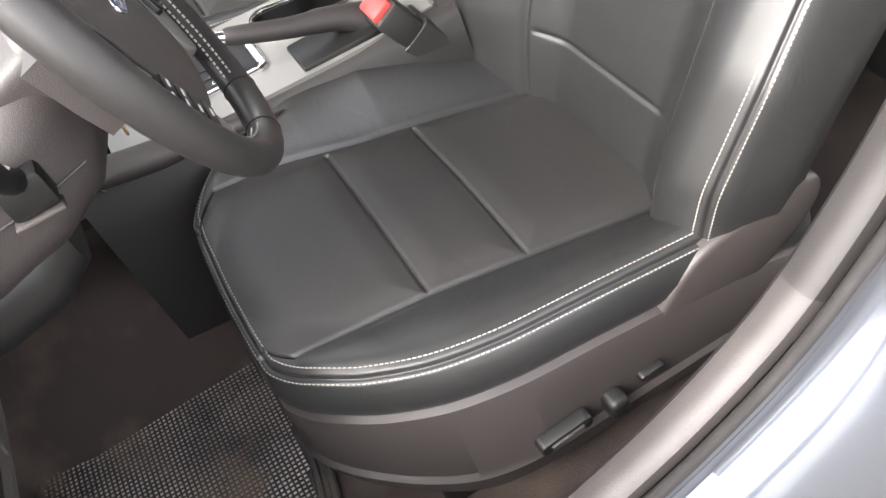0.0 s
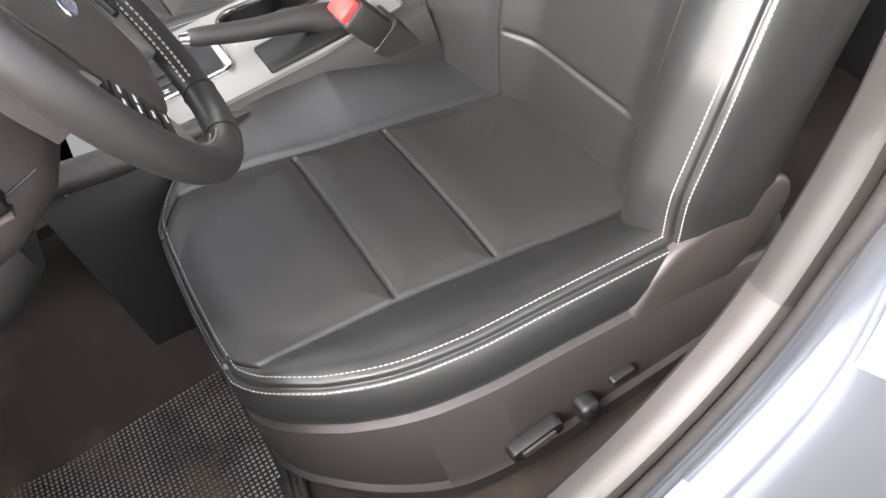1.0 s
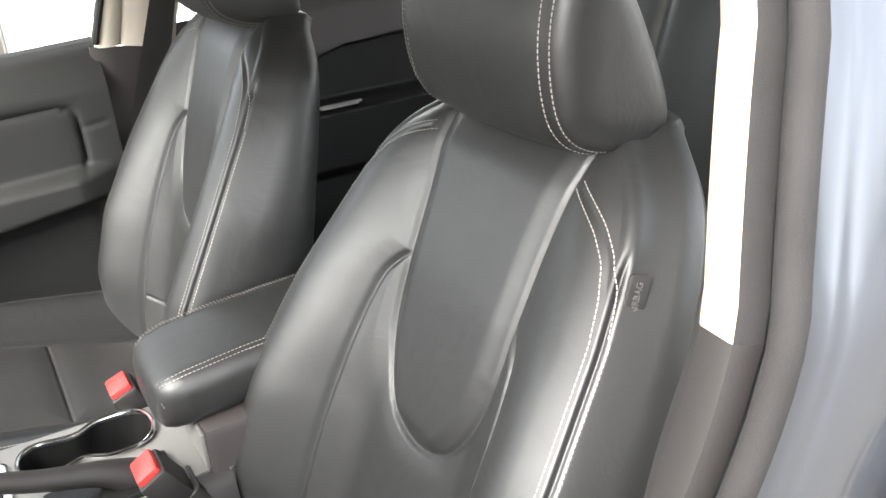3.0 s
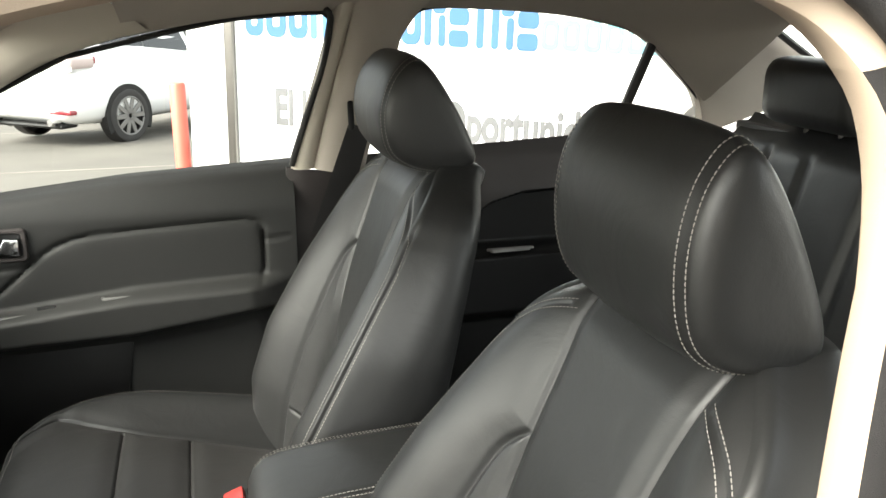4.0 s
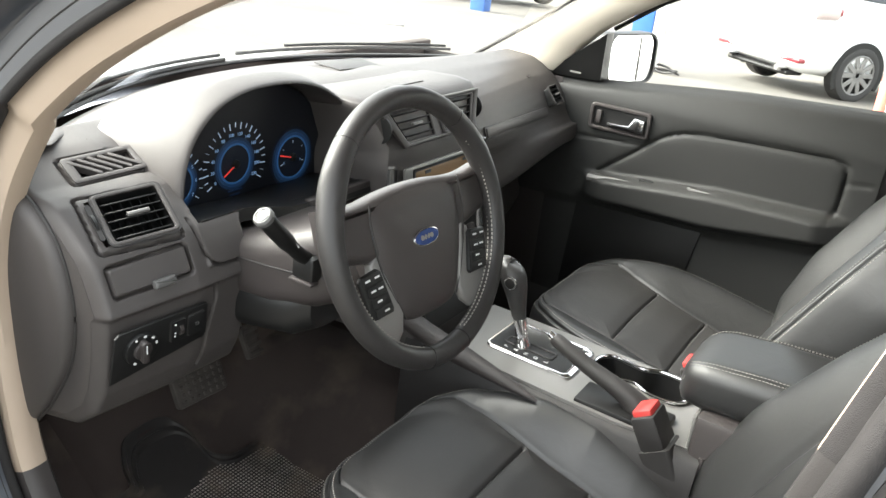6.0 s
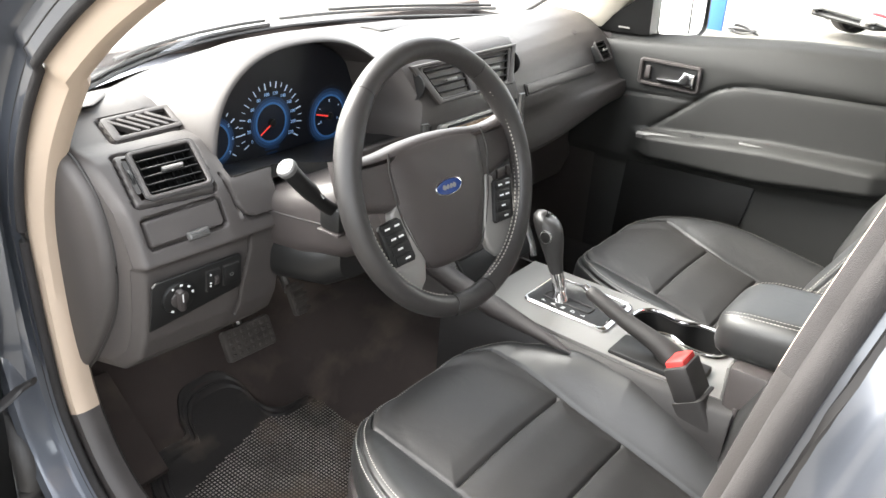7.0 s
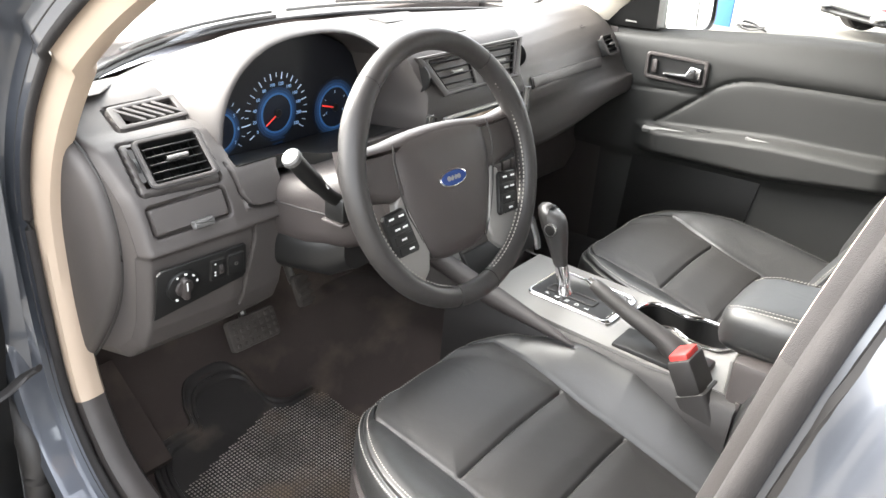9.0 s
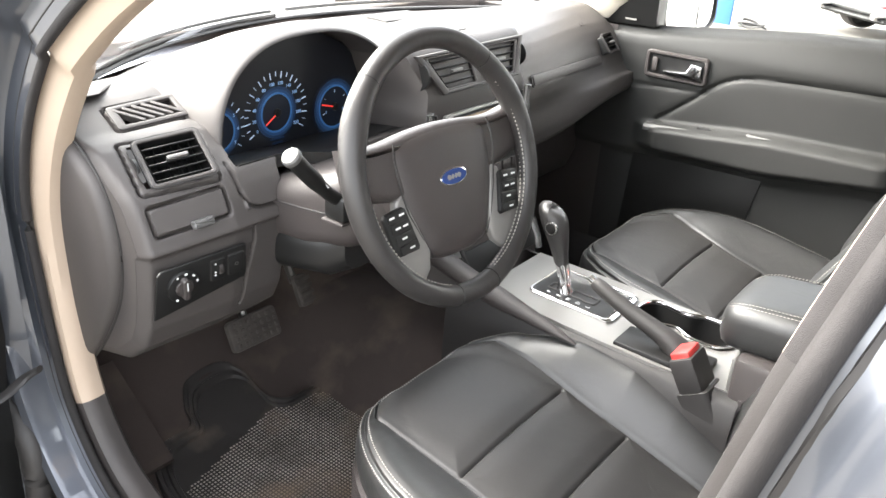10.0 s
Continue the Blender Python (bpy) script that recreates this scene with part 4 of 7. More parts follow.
# ---- centre stack ----
stack = thing("centre_stack", (0, 0.36, 0.63), "silver-edged centre stack with twin vents and amber radio display", "centre stack")
prof = [(1.036, 0.600), (1.058, 0.500), (1.062, 0.430), (1.058, 0.398), (1.046, 0.384), (0.985, 0.356), (0.962, 0.350), (0.940, 0.352), (0.80, 0.330), (0.72, 0.306), (0.66, 0.272), (0.62, 0.262)]
half = lambda z: float(np.interp(z, [0.62, 0.66, 0.80, 0.955, 0.985, 1.05, 1.07], [0.125, 0.128, 0.142, 0.160, 0.150, 0.178, 0.182]))
loops = []
for k, (z, y) in enumerate(prof):
    w = half(z) * (1.0 if k else 1.08)
    rear = max(0.54, y + 0.05)
    loops.append([(x, yy, zz) for x, yy, zz in ((-w - 0.004, rear, z - 0.010), (-w - 0.003, y + 0.02, z - 0.003), (-w + 0.003, y + 0.005, z), (-w + 0.02, y, z), (0, y - 0.004, z), (w - 0.02, y, z), (w - 0.003, y + 0.005, z), (w + 0.003, y + 0.02, z - 0.003), (w + 0.004, rear, z - 0.010))])
part("stack_body", rings(loops, closed=False), DASH, stack, sharp=45)


def stack_frame(x, z):
    pz = [q[0] for q in prof[3:]][::-1]
    py = [q[1] for q in prof[3:]][::-1]
    y = lambda q: float(np.interp(q, pz, py))
    return axes((x, y(z) - 0.004 * (1 - abs(x) / 0.16), z), (1, 0, 0), (0, y(z + 0.01) - y(z - 0.01), 0.02))


VC = stack_frame(0, 1.016)
part("vent_pod", ring_plate([(-0.118, -0.038), (0.118, -0.038), (0.166, 0.036), (-0.166, 0.036)], [(-0.104, -0.032), (0.104, -0.032), (0.148, 0.030), (-0.148, 0.030)], 0.007, VC, 0.002), DASH, stack, "flared twin vent surround")
vent(stack, VC @ pose(0, 0, 0.001), ((-0.108, -0.033), (-0.012, -0.033), (-0.012, 0.031), (-0.148, 0.031)), 4, tab=0.02, tilt=(0, 0.95, -0.31))
vent(stack, VC @ pose(0, 0, 0.001), ((0.012, -0.033), (0.108, -0.033), (0.148, 0.031), (0.012, 0.031)), 4, tab=0.0, tilt=(0, 0.95, -0.31))
for s in (-1, 1):
    part("vent_wheel", prism(circle(0.024, 24), 0.0045, VC @ pose(s * 0.152, 0.004, -0.012, 0, 90, 0) @ pose(0, 0, -0.002), 0.001), DARK, stack, "ribbed vent wheel")
part("lid_joint", box(-0.06, 0.06, 0.438, 0.440, 1.058, 1.0632), RUBBER, stack)
for s in (-1, 1):
    sx = lambda z: s * (half(z) - 0.002)
    path = [stack_frame(sx(z), z).translation + Vector((0, -0.004, 0)) for z in np.linspace(0.957, 0.64, 14)]
    part("trim_strip", tube(path, 0.0100, 8, flat=0.5, up=(0, 1, 0)), CHROME_DARK, stack, "bright side strip")
    path = [stack_frame(s * (half(z) - 0.020), z).translation + Vector((0, -0.003, 0)) for z in np.linspace(0.950, 0.66, 14)]
    part("trim_groove", tube(path, 0.0035, 6), RUBBER, stack)
part("silver_bezel", prism(round_rect(-0.118, 0.118, -0.022, 0.028, 0.006), 0.006, stack_frame(0, 0.918), 0.002), SILVER, stack, "satin silver display bezel")
scr = part("radio_display", prism(round_rect(-0.092, 0.096, -0.020, 0.019, 0.003), 0.002, stack_frame(0.0, 0.918) @ pose(0, 0, 0.006), 0.001), SCREEN, stack, "amber-brown radio display")
part("display_edge", ring_plate(round_rect(-0.096, 0.100, -0.023, 0.023, 0.004), round_rect(-0.091, 0.095, -0.019, 0.018, 0.003), 0.0026, stack_frame(0.0, 0.918) @ pose(0, 0, 0.006), 0.0), DARK, scr)
for k in range(6):
    part("display_bar", box(-0.082 + 0.020 * k, -0.070 + 0.020 * k - 0.004 * (k % 2), -0.012, -0.006, 0.0, 0.0004, frame_of=stack_frame(0.0, 0.918) @ pose(0, 0, 0.0081)), DARK, scr)
for x in (-0.060, 0.070):
    part("display_bar", box(x, x + 0.018, 0.009, 0.015, 0.0, 0.0004, frame_of=stack_frame(0.0, 0.918) @ pose(0, 0, 0.0081)), DARK, scr)
part("radio_panel", prism(round_rect(-0.120, 0.120, -0.075, 0.064, 0.006), 0.005, stack_frame(0, 0.824), 0.002), DARK, stack)
part("disc_slot", prism(round_rect(-0.095, 0.095, -0.004, 0.004, 0.003), 0.003, stack_frame(0, 0.824) @ pose(0, 0.050, 0.005), 0.001), RUBBER, stack)
for r in range(3):
    for k in range(7):
        part("radio_button", prism(round_rect(-0.0125, 0.0125, -0.009, 0.009, 0.002), 0.004, stack_frame(0, 0.824) @ pose(-0.096 + 0.032 * k, 0.028 - 0.032 * r, 0.005), 0.001), SILVER if r == 0 else PLASTIC, stack)
for x in (-0.07, 0.0, 0.075):
    kn = part("climate_knob", prism(circle(0.018), 0.016, stack_frame(0, 0.728) @ pose(x, 0.004, 0.002), 0.003), DARK, stack)
    part("knob_ring", tube([stack_frame(0, 0.728) @ Vector((x + 0.0195 * math.cos(t), 0.004 + 0.0195 * math.sin(t), 0.004)) for t in np.linspace(0, 2 * math.pi, 24, endpoint=False)], 0.0022, 6, True), CHROME, kn)
part("cubby", box(-0.11, 0.11, -0.026, 0.026, -0.004, 0.003, 0.003, frame_of=stack_frame(0, 0.675)), DARK, stack)


# ---- steering wheel ----
WC = (-0.3967, 0.126, 0.978)
wheel = thing("steering_wheel", WC, "black leather steering wheel with silver lower spokes", "steering wheel")
WM = axes(WC, (1, -0.052, 0), (0, 0.340, 0.940))
A = np.linspace(0, 2 * math.pi, 120, endpoint=False)
RIM = 0.1725
bulge = lambda a, c: math.exp(-(((math.degrees(a) - c + 180) % 360 - 180) / 16) ** 2)
rad = [0.0150 + 0.0026 * (bulge(a, 28) + bulge(a, 152)) + 0.0012 * (bulge(a, 0) + bulge(a, 180)) for a in A]
rim = part("rim", tube([WM @ Vector((RIM * math.cos(a), RIM * math.sin(a), 0)) for a in A], rad, 20, True, 1.0, WM.to_3x3() @ Vector((0, 0, 1))), RIM_LEATHER, wheel)
for a0, a1 in ((-74, 40), (140, 254)):
    aa = np.radians(np.linspace(a0, a1, 60))
    for off in (0.0060, -0.0010):
        part("stitching", stitch([WM @ Vector(((RIM - 0.0150) * math.cos(a), (RIM - 0.0150) * math.sin(a), off)) for a in aa], [WM.to_3x3() @ Vector((-math.cos(a), -math.sin(a), 0.2)) for a in aa], 0.0062, 0.0044, 0.0008), THREAD, rim, "pale cross stitching")
for a in (50, 131, -77, 257):
    t = radians(a)
    part("rim_joint", tube([WM @ Vector(((RIM + 0.0152 * math.cos(k)) * math.cos(t), (RIM + 0.0152 * math.cos(k)) * math.sin(t), 0.0152 * math.sin(k))) for k in np.linspace(0, 2 * math.pi, 24, endpoint=False)], 0.0007, 5, True), DARK, rim)
pad = curve2([(-0.094, 0.046), (-0.055, 0.056), (0, 0.059), (0.055, 0.056), (0.094, 0.046), (0.098, 0.012), (0.090, -0.036), (0.074, -0.076), (0.058, -0.106), (0.036, -0.116), (0, -0.118), (-0.036, -0.116), (-0.058, -0.106), (-0.074, -0.076), (-0.090, -0.036), (-0.098, 0.012)], 5, True)
loops = []
for k, z in ((1.0, -0.045), (1.0, -0.019), (0.992, -0.0125), (0.965, -0.0075), (0.90, -0.0035), (0.72, 0.0005), (0.4, 0.0030), (0.05, 0.0034)):
    loops.append([WM @ Vector((x * k, (y + 0.02) * k - 0.02, z)) for x, y in pad])
part("airbag_pad", rings(loops, cap1=True), PLASTIC, wheel, "grained charcoal hub pad")
# the upper spokes run from the pad's shoulders out to the rim
sp = curve2([(-0.168, 0.060), (-0.130, 0.0545), (-0.094, 0.0555), (-0.05, 0.0605), (0, 0.0625), (0.05, 0.0605), (0.094, 0.0555), (0.130, 0.0545), (0.168, 0.060)], 4) + [(0.169, 0.02), (0.166, -0.006), (0.146, -0.011), (0.125, -0.017), (0.105, -0.021), (0.08, -0.024), (-0.08, -0.024), (-0.105, -0.021), (-0.125, -0.017), (-0.146, -0.011), (-0.166, -0.006), (-0.169, 0.02)]
part("upper_spokes", prism(sp[::-1], 0.026, WM @ pose(0, 0, -0.0305), 0.013, 4), PLASTIC, wheel, "curved charcoal upper spokes")
for s in (-1, 1):
    part("spoke_joint", tube([WM @ Vector((s * a, b, c)) for a, b, c in ((0.095, 0.052, 0.0005), (0.0995, 0.030, 0.0005), (0.099, 0.010, 0.0002), (0.096, -0.012, -0.002), (0.089, -0.042, -0.004), (0.073, -0.080, -0.005), (0.058, -0.108, -0.008))], 0.0012, 5), RUBBER, wheel)
    plate = [(0.093, -0.014), (0.107, -0.022), (0.113, -0.060), (0.120, -0.088), (0.152, -0.078), (0.139, -0.096), (0.113, -0.122), (0.088, -0.137), (0.070, -0.121), (0.063, -0.098)]
    q = [(s * a, b) for a, b in plate]
    q = q if s < 0 else q[::-1]
    part("lower_spoke", prism(q, 0.012, WM @ pose(0, 0, -0.016), 0.004, 3), SILVER, wheel, "silver lower spoke")
    pod_q = [(0.104, -0.0275), (0.136, -0.031), (0.139, -0.036), (0.131, -0.084), (0.127, -0.0885), (0.089, -0.0880), (0.086, -0.083), (0.099, -0.031)]
    q = [(s * a, b) for a, b in pod_q]
    q = q if s < 0 else q[::-1]
    pod = part("switch_pod", prism(q, 0.006, WM @ pose(0, 0, -0.004), 0.002), DARK, wheel, "black switch pod")
    for k in range(4):
        v = -0.0365 - 0.0148 * k
        c = s * (0.1185 - 0.004 * k)
        bt = part("wheel_button", box(-0.0165, 0.0165, -0.0062, 0.0062, 0.0, 0.0022, 0.001, frame_of=WM @ pose(c, v, 0.0015, 0, 0, s * -3)), DARK, pod)
        for dx in ((-0.009, 0.009), (-0.006, 0.008), (-0.002,), (0.004,))[k]:
            part("button_mark", box(dx - 0.0045, dx + 0.0045, -0.0012, 0.0012, 0.0021, 0.0026, frame_of=WM @ pose(c, v, 0.0015, 0, 0, s * -3)), WHITE_MARK, bt)
hub_back = prism([(x * 0.66, (y + 0.02) * 0.62 - 0.012) for x, y in pad], 0.060, WM @ pose(0, 0, -0.100), 0.008)
part("hub_back", hub_back, PLASTIC, wheel)
oval = lambda a, b, n=40: [(a * math.cos(t), b * math.sin(t)) for t in np.linspace(0, 2 * math.pi, n, endpoint=False)]
bd = part("badge", prism(oval(0.0275, 0.0120), 0.003, WM @ pose(0, -0.012, 0.002), 0.0012), CHROME, wheel, "blue oval badge with bright rim")
part("badge_face", prism(oval(0.0252, 0.0100), 0.0008, WM @ pose(0, -0.012, 0.0048)), BLUE_BADGE, bd)
for dx, w in ((-0.010, 0.0040), (-0.003, 0.0026), (0.0035, 0.0026), (0.010, 0.0036)):
    part("badge_mark", prism(oval(w, 0.0034), 0.0004, WM @ pose(dx, -0.012, 0.0056, 0, 0, -20)), SILVER, bd)
part("hub_mark", box(-0.014, 0.014, -0.0025, 0.0025, 0.0, 0.0004, frame_of=WM @ pose(0.002, -0.076, 0.0008)), DARK, wheel)
col = thing("steering_column", (-0.365, 0.30, 0.90), "charcoal steering column shroud with stalk and key", "steering column")
SHROUD = ((0.172, 0.050, 0.890, 0.958), (0.200, 0.078, 0.860, 0.968), (0.245, 0.094, 0.840, 0.962), (0.310, 0.102, 0.824, 0.938), (0.42, 0.108, 0.815, 0.905), (0.50, 0.108, 0.815, 0.895))
loops = []
for y, wx, z0, z1 in SHROUD:
    loops.append([(-0.390 + q[0], y, q[1]) for q in round_rect(-wx, wx, z0, z1, 0.034, 5)])
part("shroud", rings(loops, cap0=True), PLASTIC, col)
seam = [(-0.390 - wx - 0.0004, y, 0.898 - 0.05 * (y - 0.2)) for y, wx, z0, z1 in SHROUD[1:]]
part("shroud_joint", tube(seam, 0.0014, 6), RUBBER, col)
loops = [[(-0.395 + q[0], y, q[1]) for q in round_rect(-wx, wx, z0, z0 + 0.075, 0.03, 5)] for y, wx, z0 in ((0.250, 0.072, 0.800), (0.28, 0.090, 0.785), (0.36, 0.100, 0.775), (0.50, 0.104, 0.77))]
part("lower_collar", rings(loops, cap0=True), DARK, col, "black lower column cover")
st = smooth_curve([(-0.462, 0.245, 0.912), (-0.498, 0.244, 0.930), (-0.540, 0.244, 0.970), (-0.568, 0.245, 1.000)], 4)
stalk = part("stalk", tube(st, [0.008] * 3 + [0.0095] * 4 + [0.0118] * (len(st) - 7), 14), DARK, col, "black indicator stalk with grey end")
d = (st[-1] - st[-2]).normalized()
part("stalk_cap", tube([st[-1], st[-1] + d * 0.006, st[-1] + d * 0.0085], [0.0135, 0.0135, 0.0115], 18), SATIN, stalk)
part("cap_ring", tube([st[-1] + d * 0.0088 + 0.0085 * (math.cos(t) * d.orthogonal().normalized() + math.sin(t) * d.cross(d.orthogonal()).normalized()) for t in np.linspace(0, 2 * math.pi, 20, endpoint=False)], 0.0007, 5, True), CHROME_DARK, stalk)
for k in (6, 8):
    part("stalk_mark", box(-0.005, 0.005, -0.0010, 0.0010, 0.0, 0.0005, frame_of=axes(st[k] + Vector((0, -0.0105, 0.004)), d, (0, -0.4, 1)) @ pose(0, 0, 0.0012)), WHITE_MARK, stalk)
part("stalk_boot", box(-0.496, -0.462, 0.226, 0.264, 0.893, 0.928, 0.006), DARK, col)
part("boot_frame", box(-0.499, -0.482, 0.226, 0.266, 0.8885, 0.8935, 0.002), PLASTIC, col)
key = part("ignition_key", box(-0.312, -0.303, 0.178, 0.181, 0.803, 0.842, 0.0014), BRASS, col, "worn brass key hanging from the ignition")
part("ignition_lock", tube([(-0.307, 0.180, 0.846), (-0.307, 0.215, 0.858), (-0.31, 0.29, 0.88)], 0.013, 14), DARK, col)


# ---- pedals ----
def pedal(x, z, w, h, label):
    t = thing("pedal", (x, 0.66, z), label, "pedal", "pedals")
    m = axes((x, 0.64, z), (1, 0, -0.03), (0, 0.45, 0.9))
    part("pad", prism(round_rect(-w, w, -h, h, 0.008), 0.012, m, 0.004), PEDAL, t)
    bm = bmesh.new()
    for i in range(7):
        for j in range(4):
            bm = join(bm, box(-w * 0.85 + i * w * 0.27, -w * 0.85 + i * w * 0.27 + 0.008, -h * 0.8 + j * h * 0.45, -h * 0.8 + j * h * 0.45 + 0.008, 0.012, 0.0155, 0.0012, 1, frame_of=m @ pose(0, 0, 0, 0, 0, 0)))
    part("tread", bm, PEDAL, t, "worn diamond tread")
    part("arm", tube([(x, 0.66, z + 0.01), (x, 0.72, z + 0.12), (x, 0.74, z + 0.25)], 0.009, 8), STEEL, t)


pedal(-0.318, 0.484, 0.060, 0.031, "worn studded rubber brake pedal")
pedal(-0.185, 0.520, 0.018, 0.034, "narrow rubber accelerator pedal")


# ---- console ----
con = thing("centre_console", (-0.02, 0.0, 0.30), "centre console with silver top and charcoal sides", "console")
loops = []
for y, x0, x1, z in ((0.30, -0.125, 0.095, 0.650), (0.24, -0.128, 0.096, 0.646), (0.05, -0.135, 0.097, 0.640), (-0.15, -0.138, 0.094, 0.636), (-0.25, -0.138, 0.092, 0.636)):
    loops.append((x0, x1, y, z))
for sgn in (-1, 1):
    sk = []
    for x0, x1, y, z in loops:
        e = x0 if sgn < 0 else x1
        sk.append([(e + sgn * dx, y, zz) for dx, zz in ((0.020, 0.30), (0.014, 0.58), (0.006, z - 0.012), (-0.004, z - 0.002), (-0.016, z + 0.001))])
    part("console_side", rings(sk, closed=False), TRIM_DARK, con)
part("console_end", box(-0.135, 0.093, -0.255, -0.247, 0.30, 0.640, 0.002), PLASTIC, con)
zc = lambda y: float(np.interp(y, [-0.25, -0.15, 0.05, 0.24], [0.636, 0.636, 0.640, 0.646]))
panel = [(-0.118, 0.235), (-0.128, 0.06), (-0.131, -0.10), (-0.118, -0.225), (0.085, -0.235), (0.087, 0.05), (0.084, 0.235)]
ringpts = curve2([(-0.010, -0.055), (0.0, -0.018), (0.036, -0.010), (0.066, -0.030), (0.060, -0.085), (0.076, -0.120), (0.070, -0.172), (0.030, -0.188), (-0.010, -0.172), (-0.016, -0.125), (0.0, -0.090)], 6, True)


def plate_with_hole(outer, inner, depth, m):
    """A flat plate with one opening through it."""
    bm = bmesh.new()
    loops = []
    for ln in (outer, inner):
        vs = [bm.verts.new((a, b, depth)) for a, b in ln]
        loops.append(vs)
        for a, b in zip(vs, vs[1:] + vs[:1]):
            bm.edges.new((a, b))
    bmesh.ops.triangle_fill(bm, edges=list(bm.edges), use_beauty=True, use_dissolve=False)
    for vs in loops:
        low = [bm.verts.new((v.co.x, v.co.y, 0)) for v in vs]
        for k in range(len(vs)):
            q = (k + 1) % len(vs)
            bm.faces.new((vs[k], vs[q], low[q], low[k]))
    bmesh.ops.recalc_face_normals(bm, faces=bm.faces)
    bm.transform(m)
    return bm


part("silver_panel", plate_with_hole(panel, ringpts, 0.006, axes((0, 0, 0.638), (1, 0, 0), (0, 1, 0.03))), SILVER, con, "satin silver console panel")
# side wing beside the driver's knee
part("console_wing", tube(smooth_curve([(-0.150, 0.33, 0.70), (-0.148, 0.22, 0.668), (-0.150, 0.10, 0.648), (-0.155, 0.02, 0.635)], 6), [0.020] * 9 + [0.018, 0.016, 0.0145, 0.013, 0.0115, 0.010, 0.008, 0.006, 0.004, 0.002], 10), PLASTIC, con)
gate_m = axes((0.0, 0.095, 0.6475), (1, 0, 0), (0, 1, 0.03))
part("gate_rim", ring_plate(round_rect(-0.073, 0.051, -0.094, 0.074, 0.014), round_rect(-0.065, 0.045, -0.081, 0.069, 0.010), 0.006, gate_m, 0.002), CHROME, con, "chrome shift gate rim")
gp = part("gate_plate", prism(round_rect(-0.066, 0.046, -0.082, 0.070, 0.010), 0.003, gate_m, 0.001), DARK, con)
part("gate_slot", ring_plate(round_rect(-0.038, -0.010, -0.046, 0.052, 0.006), round_rect(-0.034, -0.014, -0.042, 0.048, 0.004), 0.0055, gate_m, 0.001), RUBBER, gp)
for k, w in enumerate("PRNDL"):
    part("gate_letter", text_bm(w, 0.011, gate_m @ pose(-0.050, 0.040 - 0.020 * k, 0.0034), 0.0003), WHITE_MARK, gp)
sh = thing("gear_selector", (-0.03, 0.115, 0.65), "black gear selector with silver crown", "gear selector")
a = smooth_curve([(-0.028, 0.112, 0.640), (-0.028, 0.120, 0.680), (-0.029, 0.130, 0.712), (-0.030, 0.150, 0.772)], 5)
part("shaft", tube(a[:10], [0.016] * 3 + [0.012] * 7, 12), CHROME, sh, "chrome collar")
AX0, AX1 = Vector((-0.029, 0.128, 0.700)), Vector((-0.030, 0.158, 0.806))


def grip_loop(f, r, a0, a1, n, k=1.0):
    """A ring of the grip at the share f of its height, from the angle a0 to a1."""
    c = AX0.lerp(AX1, f)
    return [c + Vector((0.86 * r * k * math.cos(t), 1.12 * r * k * math.sin(t) + (0.006 * f if math.sin(t) < 0 else 0), 0.006 * math.sin(t))) for t in np.linspace(a0, a1, n)]


GRIP = [(0.0, 0.013), (0.10, 0.0145), (0.30, 0.0180), (0.50, 0.0225), (0.68, 0.0262), (0.82, 0.0275), (0.92, 0.0260), (0.98, 0.0205), (1.01, 0.012), (1.02, 0.002)]
part("grip", rings([grip_loop(f, r, 0, 2 * math.pi, 33) for f, r in GRIP], closed=False), LEATHER_SIDE, sh, "black leather grip")
part("crown", rings([grip_loop(f, r, -0.9, 1.2, 14, 1.03 if 0 < q < 7 else 0.96) for q, (f, r) in enumerate(GRIP[1:9])], closed=False), CHROME_DARK, sh, "smoked silver crown")
m = axes(AX0.lerp(AX1, 0.70) + Vector((-0.0205, -0.004, 0)), (0, -1, 0), (0, 0.2, 1))
part("lock_button", prism(circle(0.0125), 0.004, m, 0.002), CHROME_DARK, sh, "round lock button")
part("lock_face", prism(circle(0.0095), 0.0012, m @ pose(0, 0, 0.004), 0.0005), DARK, sh)
# cup holders
mid = (0.030, -0.10)
well = [[(mid[0] + (a - mid[0]) * k, mid[1] + (b - mid[1]) * k, zc(b) + dz) for a, b in ringpts] for k, dz in ((1.02, 0.006), (0.97, -0.004), (0.95, -0.055), (0.90, -0.062), (0.02, -0.062))]
part("cup_well", rings(well), DARK, con, "deep black cup well")
part("cup_rim", tube([(x, y, zc(y) + 0.0075) for x, y in ringpts], 0.0034, 8, True), CHROME, con, "chrome double cup rim")
hb = thing("handbrake", (-0.085, -0.11, 0.64), "charcoal handbrake lever with bright button", "handbrake")
h = smooth_curve([(-0.086, -0.150, 0.640), (-0.085, -0.105, 0.668), (-0.082, -0.04, 0.688), (-0.079, 0.005, 0.704), (-0.076, 0.038, 0.716)], 5)
part("lever", tube(h, [0.027, 0.0252, 0.0235, 0.0215, 0.0195, 0.0178, 0.0165, 0.0155, 0.0149, 0.0145, 0.0141, 0.0139, 0.0138, 0.0136, 0.0134, 0.0132, 0.0130, 0.0127, 0.0123, 0.0115, 0.0098], 14), TRIM_DARK, hb)
part("button", tube([h[-1], h[-1] + Vector((0.001, 0.010, 0.004))], [0.008, 0.007], 12), CHROME, hb)
part("slot_plate", box(-0.122, -0.052, -0.185, -0.030, 0.636, 0.649, 0.004), DARK, hb, "black slot plate")
